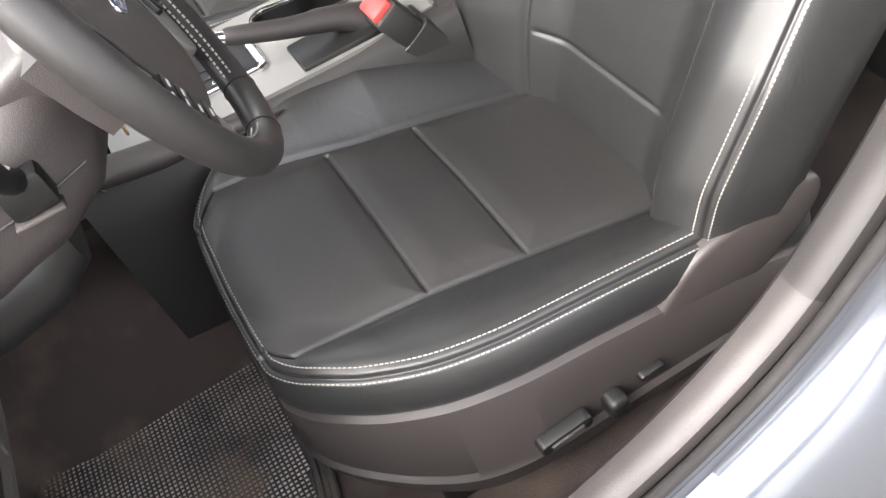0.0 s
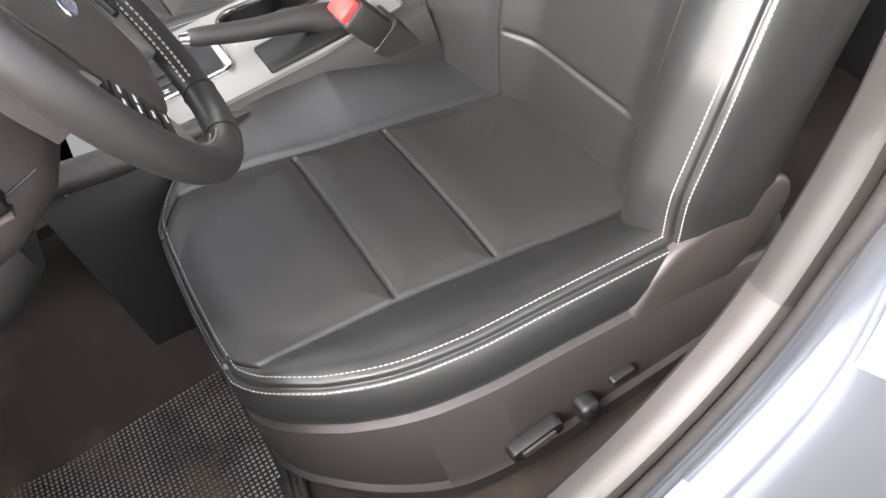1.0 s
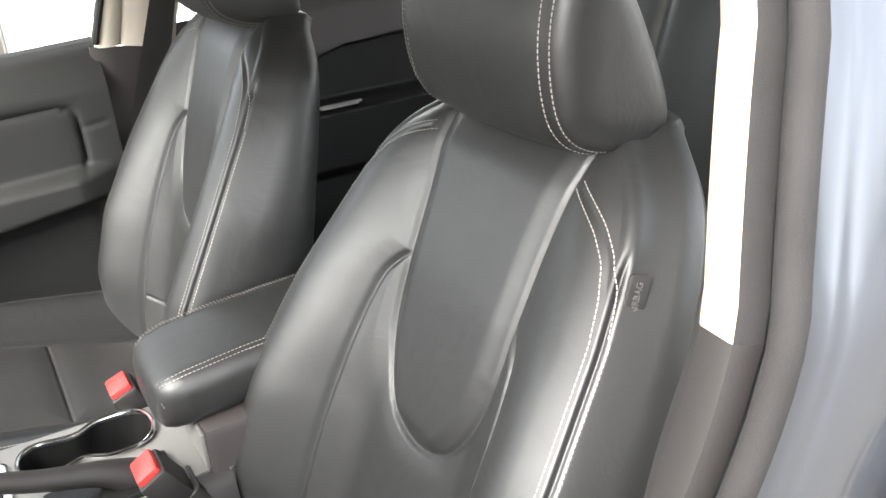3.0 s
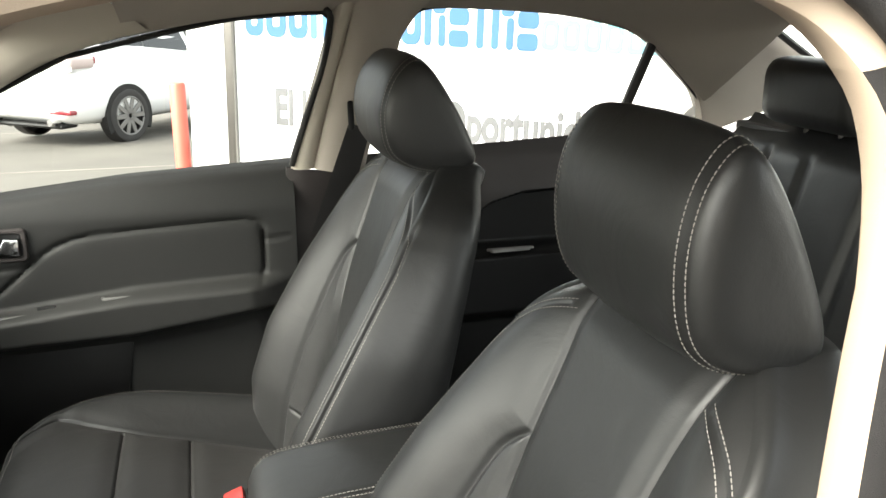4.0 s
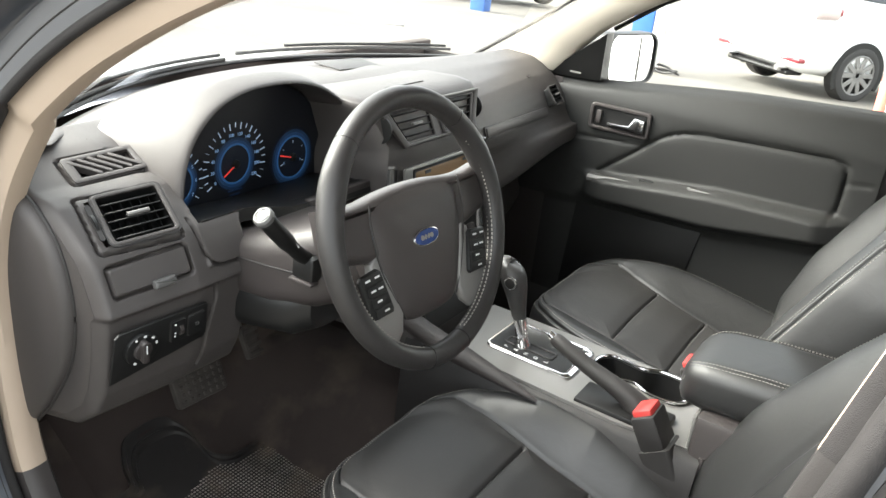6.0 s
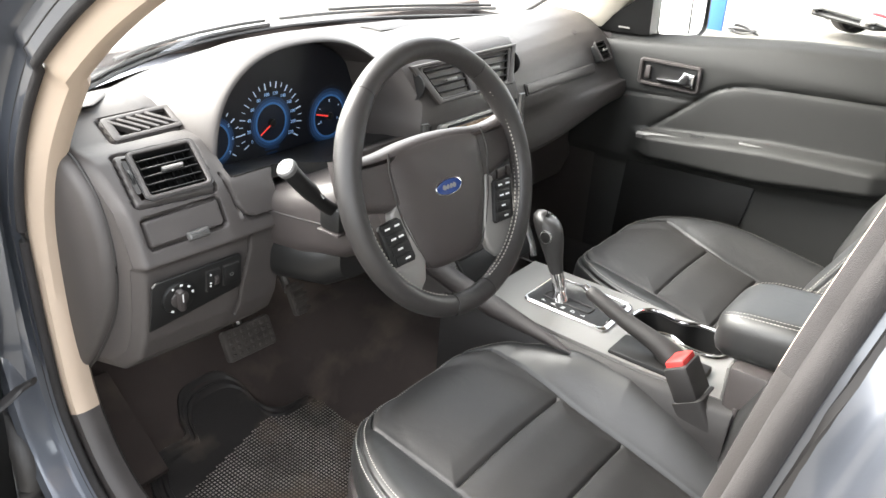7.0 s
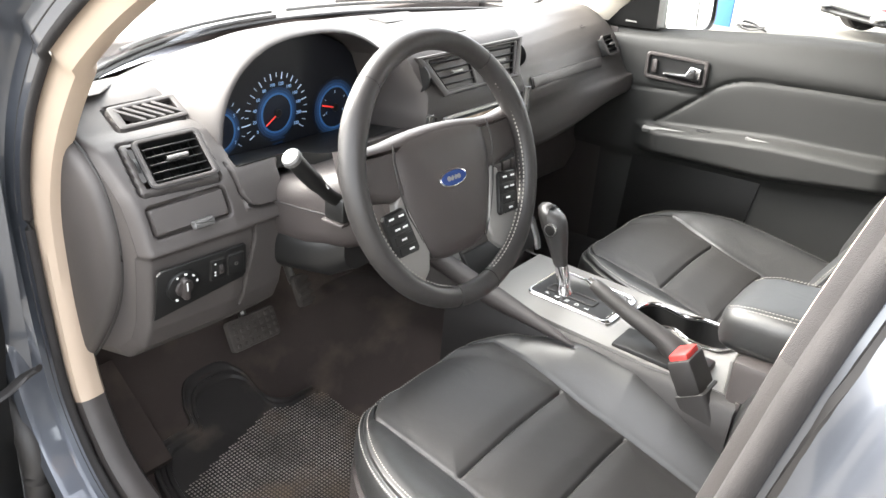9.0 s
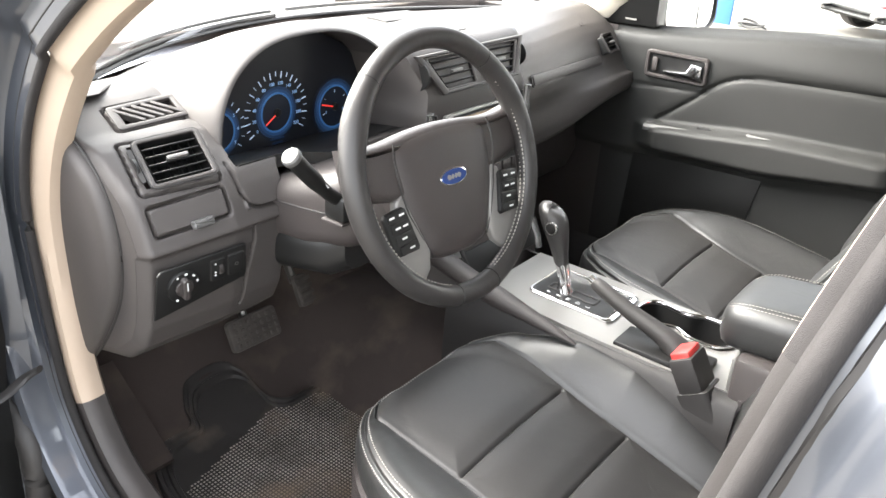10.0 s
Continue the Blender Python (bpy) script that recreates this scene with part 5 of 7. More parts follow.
# armrest
arm = thing("armrest_box", (-0.02, -0.33, 0.64), "padded black leather armrest lid on the console box", "armrest")
part("box", box(-0.131, 0.088, -0.52, -0.226, 0.40, 0.705, 0.012), PLASTIC, arm)
part("front_panel", box(-0.122, 0.080, -0.2275, -0.2220, 0.640, 0.697, 0.002), SILVER, arm, "satin silver front panel")
loops, top_edge, low_edge = [], [], []
secs = [(-0.180, 0.40, 0.756, 0.014), (-0.183, 0.66, 0.758, 0.025), (-0.190, 0.82, 0.760, 0.033), (-0.203, 0.93, 0.763, 0.038), (-0.225, 0.985, 0.766, 0.041), (-0.30, 1.0, 0.772, 0.042), (-0.42, 1.0, 0.776, 0.042), (-0.50, 1.0, 0.776, 0.042), (-0.53, 0.94, 0.776, 0.038), (-0.54, 0.7, 0.776, 0.028)]
for y, k, zm, hz in secs:
    lp = [(-0.022 + q[0], y, zm - 0.03 + q[1]) for q in round_rect(-0.088 * k, 0.090 * k, -hz, hz, 0.030 * k, 6)]
    loops.append(lp)
lid = part("lid", rings(loops, cap0=True, cap1=True), LEATHER, arm, "black leather lid with pale stitching", sharp=60)
for sx in (-1, 1):
    for dz, dx in ((0.0420, 0.078), (0.0400, 0.086)):
        line = [(-0.022 + sx * (dx - 0.008) * k, y - 0.002, zm - 0.03 + dz * hz / 0.042 + 0.0005) for y, k, zm, hz in secs[2:8]]
        part("stitching", stitch(line, [(sx * 0.3, 0, 1)] * len(line)), THREAD, lid, "pale stitching")
line = [(-0.022 + x, -0.1865 - 0.05 * abs(x), 0.732 + 0.012) for x in np.linspace(-0.085, 0.085, 12)]
part("stitching", stitch(line, [(0, 1, 0.2)] * len(line)), THREAD, lid, "pale stitching")
part("catch", box(-0.012, 0.030, -0.252, -0.236, 0.70, 0.715, 0.003), DARK, arm)


# ---- seat belt buckles ----
def buckle(x, y, z, foot, label):
    t = thing("seat_belt_buckle", foot, label, "seat belt buckle", "belt buckles")
    ax = Vector((x, y, z)) - Vector(foot)
    m = axes((x, y, z), (1, 0, 0), ax)
    part("housing", box(-0.029, 0.029, -0.075, -0.002, -0.023, 0.019, 0.007, frame_of=m), TRIM_DARK, t, "charcoal buckle housing")
    part("release", box(-0.023, 0.023, -0.014, 0.007, -0.018, 0.014, 0.004, frame_of=m), RED, t, "red release button")
    part("sleeve", rings([[m @ Vector((a * k, y, b * k)) for a, b in round_rect(-0.030, 0.030, -0.030, 0.026, 0.010)] for y, k in ((-0.058, 0.90), (-0.060, 1.0), (-0.080, 1.03), (-0.12, 1.08), (-0.16, 1.14), (-ax.length - 0.03, 1.22))], cap0=True), TRIM_DARK, t)


buckle(-0.118, -0.152, 0.678, (-0.150, -0.255, 0.500), "red-topped buckle beside the driver's seat")
buckle(0.105, -0.165, 0.672, (0.112, -0.230, 0.50), "red-topped buckle beside the passenger seat")


# ---- car body round the driver's door opening ----
body = thing("car_body", (0, 0, 0.15), "blue-grey saloon car body with open driver's doorway", "car body")


def side_x(y, z):
    return float(np.interp(z, [0.4, 0.9, 1.1, 1.25, 1.4], [-0.775, -0.775, -0.765, -0.725, -0.655])) + 0.025 * float(smoothstep(0.2, 0.5, y)) * (1 if z < 1.1 else 0.6) - 0.020 * float(smoothstep(-0.36, -0.42, y) * smoothstep(0.85, 1.05, z) * smoothstep(1.40, 1.33, z))


DOORWAY = [(0.46, 0.500), (0.52, 0.59), (0.543, 0.70), (0.552, 0.80), (0.550, 0.89), (0.525, 0.98), (0.48, 1.060), (0.425, 1.125), (0.34, 1.192), (0.20, 1.272), (0.096, 1.320), (0.0, 1.362), (-0.11, 1.394), (-0.22, 1.406), (-0.34, 1.406), (-0.42, 1.402), (-0.468, 1.375), (-0.478, 1.31), (-0.450, 1.22), (-0.420, 1.11), (-0.391, 0.98), (-0.367, 0.88), (-0.336, 0.78), (-0.290, 0.70), (-0.215, 0.612), (-0.10, 0.540), (0.05, 0.490), (0.22, 0.462), (0.37, 0.465)]
way = curve2(DOORWAY, 6, True)
wy = np.array(way)
tn = np.roll(wy, -1, 0) - np.roll(wy, 1, 0)
wo = np.stack([-tn[:, 1], tn[:, 0]], 1)
wo /= np.linalg.norm(wo, axis=1)[:, None]
if np.mean(np.sum(wo * (wy - wy.mean(0)), 1)) < 0:
    wo = -wo


# the trim round the front and top of the doorway is broad: the seal stands further out there
wide = [0.019 * float(smoothstep(14, 36, k) * smoothstep(90, 76, k)) for k in range(len(wy))]
foot_in = [float(smoothstep(0.36, 0.46, y) * smoothstep(0.76, 0.64, z)) for y, z in wy]
drop = [float(smoothstep(1.20, 1.36, wy[k][1])) for k in range(len(wy))]


def doorway(steps, i0=0, i1=None, wave=None):
    """A skin that follows the doorway: steps are (out from the opening, inwards to the cabin)."""
    idx = list(range(i0, i1)) if i1 is not None else list(range(len(wy))) + [0]
    loops = []
    for o, d in steps:
        lp = []
        for k in (q % len(wy) for q in idx):
            r = wide[k] + o - max(0.0, o - 0.05) * (0.55 * drop[k] + 0.72 * foot_in[k])
            lp.append((side_x(*wy[k]) + d, wy[k][0] + wo[k][0] * r, wy[k][1] + wo[k][1] * r))
        loops.append(lp)
    return rings(loops, closed=False)


iB = 6 * 19 + 1
SLIM = [(0.012, 0.004), (-0.004, 0.006), (-0.010, 0.014), (-0.010, 0.028), (-0.006, 0.042), (0.006, 0.050), (0.05, 0.060), (0.12, 0.075)]
DEEP = [(0.012, 0.004), (-0.004, 0.006), (-0.009, 0.009), (-0.0095, 0.012), (-0.007, 0.034), (-0.004, 0.038), (0.045, 0.078), (0.09, 0.11)]


def lining_skin(k0, k1, first=0, last=8):
    """The trim inside the seal, which slants back along the rear pillar."""
    loops = []
    for (o0, d0), (o1, d1), sp in list(zip(SLIM, DEEP, (1.0, 0.75, 0.2, 0, 0, 0, 0, 0)))[first:last]:
        lp = []
        for k in range(k0, k1):
            y, z = wy[k % len(wy)]
            f = float(smoothstep(0.65, 0.85, z) * smoothstep(-0.30, -0.40, y))
            o, d = o0 + (o1 - o0) * f + wide[k % len(wy)] * sp, d0 + (d1 - d0) * f
            lp.append((side_x(y, z) + d, y + wo[k % len(wy)][0] * o, z + wo[k % len(wy)][1] * o))
        loops.append(lp)
    return rings(loops, closed=False)


iR = 6 * 16 + 2
part("doorway_lining", lining_skin(6, iR + 1), BEIGE, body, "beige doorway lining")
part("pillar_lining", lining_skin(iR, iB + 1, 2), BEIGE, body, "beige upper pillar lining")
part("pillar_edge", lining_skin(iR, iB + 1, 0, 3), SEAL, body, "brown-grey pillar edge band")
iS = 6 * 23 + 4
part("pillar_cover", lining_skin(iB, iS + 1), TRIM_DARK, body, "charcoal lower pillar cover")
part("sill_cover", lining_skin(iS, len(wy) + 7), SILL_TRIM, body, "scuffed grey sill cover")
rear_side = [float(smoothstep(-0.25, -0.33, y) * smoothstep(0.60, 0.75, z)) for y, z in wy]
part("door_seal", tube([(side_x(a, b) - 0.006 - 0.004 * k, a + n[0] * (0.007 + 0.005 * k + w), b + n[1] * (0.007 + 0.005 * k + w)) for (a, b), n, k, w in zip(wy, wo, rear_side, wide)], [0.0065 + 0.0040 * k for k in rear_side], 12, True), SEAL, body, "brown-grey flocked door seal")
part("seal_lip", tube([(side_x(a, b) - 0.004, a + n[0] * (0.030 + w), b + n[1] * (0.030 + w)) for (a, b), n, w in zip(wy, wo, wide)], 0.005, 6, True), RUBBER, body)
FRAME = [(0.010, -0.006), (0.026, -0.008), (0.050, -0.010), (0.056, -0.018), (0.060, -0.042), (0.066, -0.050), (0.100, -0.056), (0.125, -0.050), (0.130, -0.02)]
part("doorway_flange", doorway(FRAME, 0, 6 * 15 + 1), PAINT, body, "blue-grey painted doorway flange")
SILL_FRAME = FRAME[:5] + [(0.066, -0.046), (0.100, -0.072), (0.125, -0.083), (0.130, -0.04)]
part("sill_flange", doorway(SILL_FRAME, 6 * 25, len(wy) + 1), PAINT, body, "blue-grey painted sill flange")


def pillar_point(k, o, lift=0.0):
    """A point on the painted door pillar: beside the doorway's point k, o out from the opening."""
    y, z = wy[k]
    d = float(np.interp(o, [0.010, 0.045, 0.050, 0.056, 0.066, 0.14, 0.19, 0.215, 0.222], [0.006, 0.009, 0.014, 0.014, 0.020, 0.026, 0.024, 0.012, -0.05]))
    foot = float(np.interp(o, [0.010, 0.026, 0.050, 0.056, 0.060, 0.066, 0.100, 0.19, 0.215, 0.222], [0.006, 0.008, 0.010, 0.018, 0.036, 0.046, 0.072, 0.120, 0.118, 0.07]))
    d += (foot - d) * float(smoothstep(0.76, 0.58, z))
    return (side_x(y, z) - d - lift, y + wo[k][0] * o, z + wo[k][1] * o)


part("door_pillar", rings([[pillar_point(k, o) for k in range(6 * 15, 6 * 25 + 1)] for o in (0.010, 0.026, 0.044, 0.048, 0.052, 0.056, 0.060, 0.066, 0.10, 0.14, 0.17, 0.19, 0.205, 0.215, 0.222)], closed=False), PAINT, body, "blue-grey painted door pillar")
lab = 6 * 22 + 4
part("pillar_label", rings([[pillar_point(k, o, 0.0015) for k in range(lab + 1, lab + 8)] for o in np.linspace(0.068, 0.150, 6)], closed=False), WHITE_CAR, body, "white paper label on the pillar")
# outer skins: sill, front wing, rear door, roof
part("rocker", rings([[(x, y, z) for y in np.linspace(0.75, -1.3, 12)] for x, z in ((-0.80, 0.42), (-0.845, 0.405), (-0.872, 0.37), (-0.878, 0.30), (-0.86, 0.22), (-0.80, 0.18))], closed=False), PAINT, body)
wing = [[(x, y, z) for x, z in ((-0.80, 0.20), (-0.87, 0.35), (-0.895, 0.60), (-0.89, 0.80), (-0.86, 0.93), (-0.78, 1.0), (-0.60, 1.02))] for y in (0.72, 0.95, 1.3)]
part("front_wing", rings(wing, closed=False), PAINT, body)
roof = []
for y, h in ((0.06, 1.430), (-0.10, 1.492), (-0.35, 1.520), (-0.8, 1.520), (-1.15, 1.475), (-1.38, 1.415)):
    roof.append([(x, y, h - 0.040 * (x / 0.66) ** 2 - 0.012 * (x / 0.66) ** 6) for x in np.linspace(-0.675, 0.675, 25)])
part("roof_skin", rings(roof, closed=False), PAINT, body)
# striker on the pillar
m = axes((-0.802, -0.408, 0.722), (0, -0.85, -0.5), (0, -0.5, 0.85)) @ pose(0, 0, 0.002) @ Matrix.Scale(0.86, 4)
st = part("door_striker", prism(curve2([(-0.045, -0.024), (0.02, -0.030), (0.050, -0.012), (0.054, 0.014), (0.030, 0.034), (-0.005, 0.030), (-0.045, 0.010)], 4, True), 0.007, m, 0.003), ZINC_DARK, body, "dark zinc door striker")
part("striker_bolt", tube(smooth_curve([m @ Vector(p) for p in ((-0.032, -0.012, 0.004), (-0.034, -0.014, 0.022), (-0.020, -0.014, 0.034), (0.014, -0.012, 0.034), (0.030, -0.010, 0.030), (0.032, -0.008, 0.004))], 4), 0.0062, 12), ZINC_DARK, st)
part("striker_guide", tube([m @ Vector((-0.040, 0.004, 0.008)), m @ Vector((-0.012, 0.012, 0.013)), m @ Vector((0.012, 0.006, 0.012))], 0.006, 8), DARK, st)
for a, c in ((0.024, 0.016), (0.036, -0.006), (-0.004, 0.016)):
    part("striker_screw", tube([m @ Vector((a, c, 0.004)), m @ Vector((a, c, 0.011)), m @ Vector((a, c, 0.013))], [0.0105, 0.0105, 0.006], 14), DARK, st)
# rear door's hinge, with the door swung back
hg = thing("rear_door", (-0.84, -0.66, 0.42), "open rear door in blue-grey paint on a black hinge", "car door")
hm = axes((-0.86, -0.668, 0), (-0.55, -0.83, 0), (0, 0, 1))
part("door_skin", rings([[hm @ Vector((s, z, -d - 0.03)) for z, d in ((0.36, 0.0), (0.46, 0.03), (0.62, 0.045), (0.80, 0.045), (0.95, 0.03), (1.02, 0.0))] for s in (0.0, 0.3, 0.6, 0.9)], closed=False), PAINT, hg)
part("door_edge", rings([[hm @ Vector((s, z, d)) for z in (0.36, 0.6, 0.8, 1.02)] for s, d in ((0.0, 0.035), (-0.010, 0.0), (0.0, -0.06))], closed=False), PAINT, hg)
part("door_lining", rings([[hm @ Vector((s, z, 0.04)) for z in (0.36, 0.62, 0.82, 1.03)] for s in (0.0, 0.3, 0.9)], closed=False), DARK, hg)
for z in (0.56, 0.80):
    hn = part("hinge", box(-0.865, -0.795, -0.672, -0.630, z - 0.03, z + 0.03, 0.008), DARK, hg, "black steel hinge")
    part("hinge_pin", tube([(-0.845, -0.645, z - 0.042), (-0.845, -0.645, z + 0.042)], 0.010, 12), STEEL, hn)
    part("hinge_bolt", tube([(-0.800, -0.612, z), (-0.822, -0.612, z)], 0.011, 6), STEEL, hn)
part("wiring_boot", tube([(-0.790, -0.640, 0.695), (-0.815, -0.660, 0.690), (-0.85, -0.668, 0.685)], [0.026, 0.021, 0.026], 12), RUBBER, hg, "black rubber wiring boot")
part("check_strap", tube(smooth_curve([(-0.795, 0.520, 0.675), (-0.812, 0.535, 0.660), (-0.85, 0.53, 0.648), (-0.90, 0.535, 0.640), (-0.98, 0.53, 0.63)], 4), 0.009, 8, flat=0.5), RUBBER, body, "black door check strap")
part("hinge_pillar", rings([[(-0.775, 0.585, z), (-0.80, 0.60, z), (-0.815, 0.68, z), (-0.83, 0.76, z)] for z in np.linspace(0.18, 1.02, 11)], closed=False), PAINT, body)
# black tube: the gap's shade as colour above, a rubber profile below
part("gap_strip", tube(smooth_curve([(-0.812, 0.665, 0.98), (-0.810, 0.655, 0.74), (-0.806, 0.640, 0.60), (-0.802, 0.612, 0.560), (-0.802, 0.578, 0.535), (-0.804, 0.562, 0.49), (-0.806, 0.565, 0.40), (-0.804, 0.575, 0.20)], 5), 0.021, 10), RUBBER, body, "black strip for the shaded door gap and its rubber profile")

# floor, tunnel and footwells
floor = thing("floor", (0, 0, 0.25), "dark charcoal carpeted car floor", "floor", kind="structure")
fp = [(-1.45, 0.27), (-0.3, 0.262), (0.35, 0.268), (0.56, 0.275), (0.70, 0.345), (0.84, 0.50), (0.87, 0.80)]
loops = []
for y, z in fp:
    lp = []
    for x in np.linspace(-0.72, 0.72, 49):
        t = math.exp(-(x / 0.15) ** 4) * (0.20 if y < 0.6 else 0.12)
        lp.append((x, y, z + t + 0.03 * (abs(x) / 0.72) ** 8 + 0.004 * noise.noise((x * 9, y * 9, 0))))
    loops.append(lp)
part("carpet", rings(loops, closed=False), CARPET, floor)
for s in (-1, 1):
    y0 = 0.58 if s < 0 else 0.44
    part("kick_panel", rings([[(s * 0.725, y, z) for y in np.linspace(y0, 0.88, 8)] for z in (0.24, 0.45, 0.70, 1.0)], closed=False), PLASTIC, floor)
    part("inner_sill", rings([[(s * x, y, z) for y in np.linspace(0.60, -1.4, 12)] for x, z in ((0.66, 0.26), (0.675, 0.32), (0.685, 0.40), (0.70, 0.43))], closed=False), TRIM_DARK, floor)
part("firewall", box(-0.76, 0.76, 0.87, 0.90, 0.25, 1.02, 0.005), CARPET, floor)
part("footrest", prism([(-0.05, -0.12), (0.05, -0.12), (0.05, 0.10), (-0.05, 0.10)], 0.03, axes((-0.60, 0.70, 0.385), (1, 0, 0), (0, 0.75, 0.62)), 0.008), CARPET, floor)
part("floor_plug", prism(circle(0.020), 0.008, axes((-0.546, 0.150, 0.275), (1, 0, 0), (0, 1, 0)), 0.003), DARK, floor)

# rubber mat with ribs
mat = thing("floor_mat", (-0.35, 0.45, 0.28), "dusty black rubber floor mat with small squares", "floor mat")
outline = curve2([(-0.600, 0.27), (-0.41, 0.205), (-0.13, 0.205), (-0.085, 0.30), (-0.080, 0.45), (-0.100, 0.54), (-0.145, 0.588), (-0.20, 0.60), (-0.262, 0.605), (-0.298, 0.635), (-0.304, 0.70), (-0.34, 0.73), (-0.42, 0.726), (-0.455, 0.69), (-0.472, 0.650), (-0.52, 0.648), (-0.565, 0.635), (-0.60, 0.56), (-0.62, 0.42)], 5, True)
mz = lambda y: float(np.interp(y, [0.2, 0.5, 0.60, 0.70, 0.78], [0.284, 0.288, 0.300, 0.352, 0.41]))
cen = (-0.34, 0.44)
inset = lambda k: [(cen[0] + (a - cen[0]) * k, cen[1] + (b - cen[1]) * k) for a, b in outline]
loops = [[(a, b, mz(b) + dz) for a, b in inset(k)] for k, dz in ((1.0, -0.008), (1.0, 0.004), (0.99, 0.007), (0.965, 0.007), (0.955, 0.002), (0.93, 0.002), (0.92, 0.006), (0.895, 0.006), (0.885, 0.0), (0.80, 0.0), (0.72, 0.0), (0.64, 0.0), (0.56, 0.0), (0.48, 0.0), (0.40, 0.0), (0.32, 0.0), (0.24, 0.0), (0.16, 0.0), (0.08, 0.0), (0.01, 0.0))]
part("base", rings(loops), MATRUB, mat)
poly = inset(0.87)


def inside_poly(x, y, pl):
    c = False
    for (x0, y0), (x1, y1) in zip(pl, pl[1:] + pl[:1]):
        if (y0 > y) != (y1 > y) and x < (x1 - x0) * (y - y0) / (y1 - y0) + x0:
            c = not c
    return c


bm = bmesh.new()
for i in range(77):
    for j in range(62):
        x, y = -0.61 + i * 0.0071, 0.215 + j * 0.0071
        if inside_poly(x, y, poly) and y < float(np.interp(x, [-0.60, -0.50, -0.32, -0.28, -0.1], [0.53, 0.555, 0.600, 0.60, 0.58])):
            z = mz(y)
            k = 1.0 + 0.18 * noise.noise((x * 300, y * 300, 0.5))
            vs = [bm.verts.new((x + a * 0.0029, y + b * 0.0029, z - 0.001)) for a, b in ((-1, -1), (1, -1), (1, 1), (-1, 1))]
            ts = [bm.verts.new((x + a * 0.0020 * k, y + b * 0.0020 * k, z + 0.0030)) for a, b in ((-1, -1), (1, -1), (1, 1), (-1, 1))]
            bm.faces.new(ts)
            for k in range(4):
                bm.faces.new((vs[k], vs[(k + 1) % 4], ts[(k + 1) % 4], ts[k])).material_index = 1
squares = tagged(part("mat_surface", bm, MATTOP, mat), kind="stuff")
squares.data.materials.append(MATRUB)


# ---- far side of the cabin ----
def far_x(z):
    return float(np.interp(z, [0.95, 1.06, 1.20, 1.37, 1.42], [0.775, 0.755, 0.70, 0.625, 0.58]))


def ribbon(pa, pb, n=10, inset=0.0, thick=0.035, bulge=0.0, tip=0.0):
    """A lining between two lines of (y, z) points on the far side, bulging towards the cabin."""
    ca, cb = smooth_curve([(0, y, z) for y, z in pa], n), smooth_curve([(0, y, z) for y, z in pb], n)
    loops = []
    for k, dx in ((0.0, -thick), (0.0, 0.0), (0.06, 0.004 + bulge * 0.4), (0.3, 0.006 + bulge), (0.7, 0.006 + bulge), (0.94, 0.004 + bulge * 0.4), (1.0, 0.0), (1.0, -thick)):
        lp = []
        for a, b in zip(ca, cb):
            p = a.lerp(b, k)
            lp.append((far_x(p.z) - inset - dx - tip * k, p.y, p.z))
        loops.append(lp)
    return rings(loops, closed=False)


lining = thing("cabin_lining", (0.7, 0, 1.0), "cream pillar linings on the passenger side", "cabin lining")
part("front_pillar_lining", ribbon([(0.665, 1.030), (0.53, 1.118), (0.415, 1.194), (0.285, 1.271), (0.195, 1.324), (0.02, 1.42)], [(0.475, 1.010), (0.40, 1.085), (0.325, 1.148), (0.205, 1.220), (0.075, 1.288), (-0.08, 1.334)], 6, 0.03, bulge=0.008), CREAM, lining, "cream windscreen pillar lining")
part("door_frame_trim", ribbon([(-0.336, 1.045), (-0.362, 1.15), (-0.393, 1.27), (-0.424, 1.405)], [(-0.385, 1.045), (-0.405, 1.15), (-0.430, 1.27), (-0.460, 1.405)], 6, 0.020, bulge=0.010), CREAM, lining, "cream door frame trim")
part("middle_pillar_lining", ribbon([(-0.383, 1.045), (-0.403, 1.15), (-0.428, 1.27), (-0.442, 1.325), (-0.452, 1.385), (-0.458, 1.41)], [(-0.49, 1.030), (-0.512, 1.15), (-0.540, 1.27), (-0.552, 1.325), (-0.595, 1.385), (-0.64, 1.41)], 6, 0.030, bulge=0.016), LINER, lining, "taupe door pillar lining")
part("middle_pillar_foot", ribbon([(-0.268, 0.70), (-0.290, 0.85), (-0.312, 0.97), (-0.326, 1.048)], [(-0.46, 0.70), (-0.46, 0.85), (-0.47, 0.97), (-0.49, 1.035)], 6, 0.02, bulge=0.006), PLASTIC, lining, "charcoal lower pillar cover")
part("rail_lining", ribbon([(-0.04, 1.322), (-0.13, 1.340), (-0.23, 1.356), (-0.35, 1.367), (-0.48, 1.370), (-0.62, 1.374), (-0.76, 1.370), (-0.893, 1.361), (-0.977, 1.349), (-1.052, 1.332), (-1.113, 1.305), (-1.19, 1.250), (-1.30, 1.165)], [(-0.02, 1.44), (-0.12, 1.45), (-0.23, 1.46), (-0.35, 1.46), (-0.48, 1.46), (-0.62, 1.46), (-0.78, 1.46), (-0.92, 1.46), (-1.02, 1.455), (-1.12, 1.44), (-1.21, 1.415), (-1.29, 1.385), (-1.365, 1.352)], 6, 0.012, tip=0.115), LINER, lining, "taupe roof rail lining")
part("rear_pillar_lining", ribbon([(-1.13, 1.30), (-1.20, 1.26), (-1.29, 1.165), (-1.33, 1.08)], [(-1.365, 1.358), (-1.446, 1.316), (-1.547, 1.268), (-1.66, 1.20)], 6, 0.005), LINER, lining, "taupe rear pillar lining")
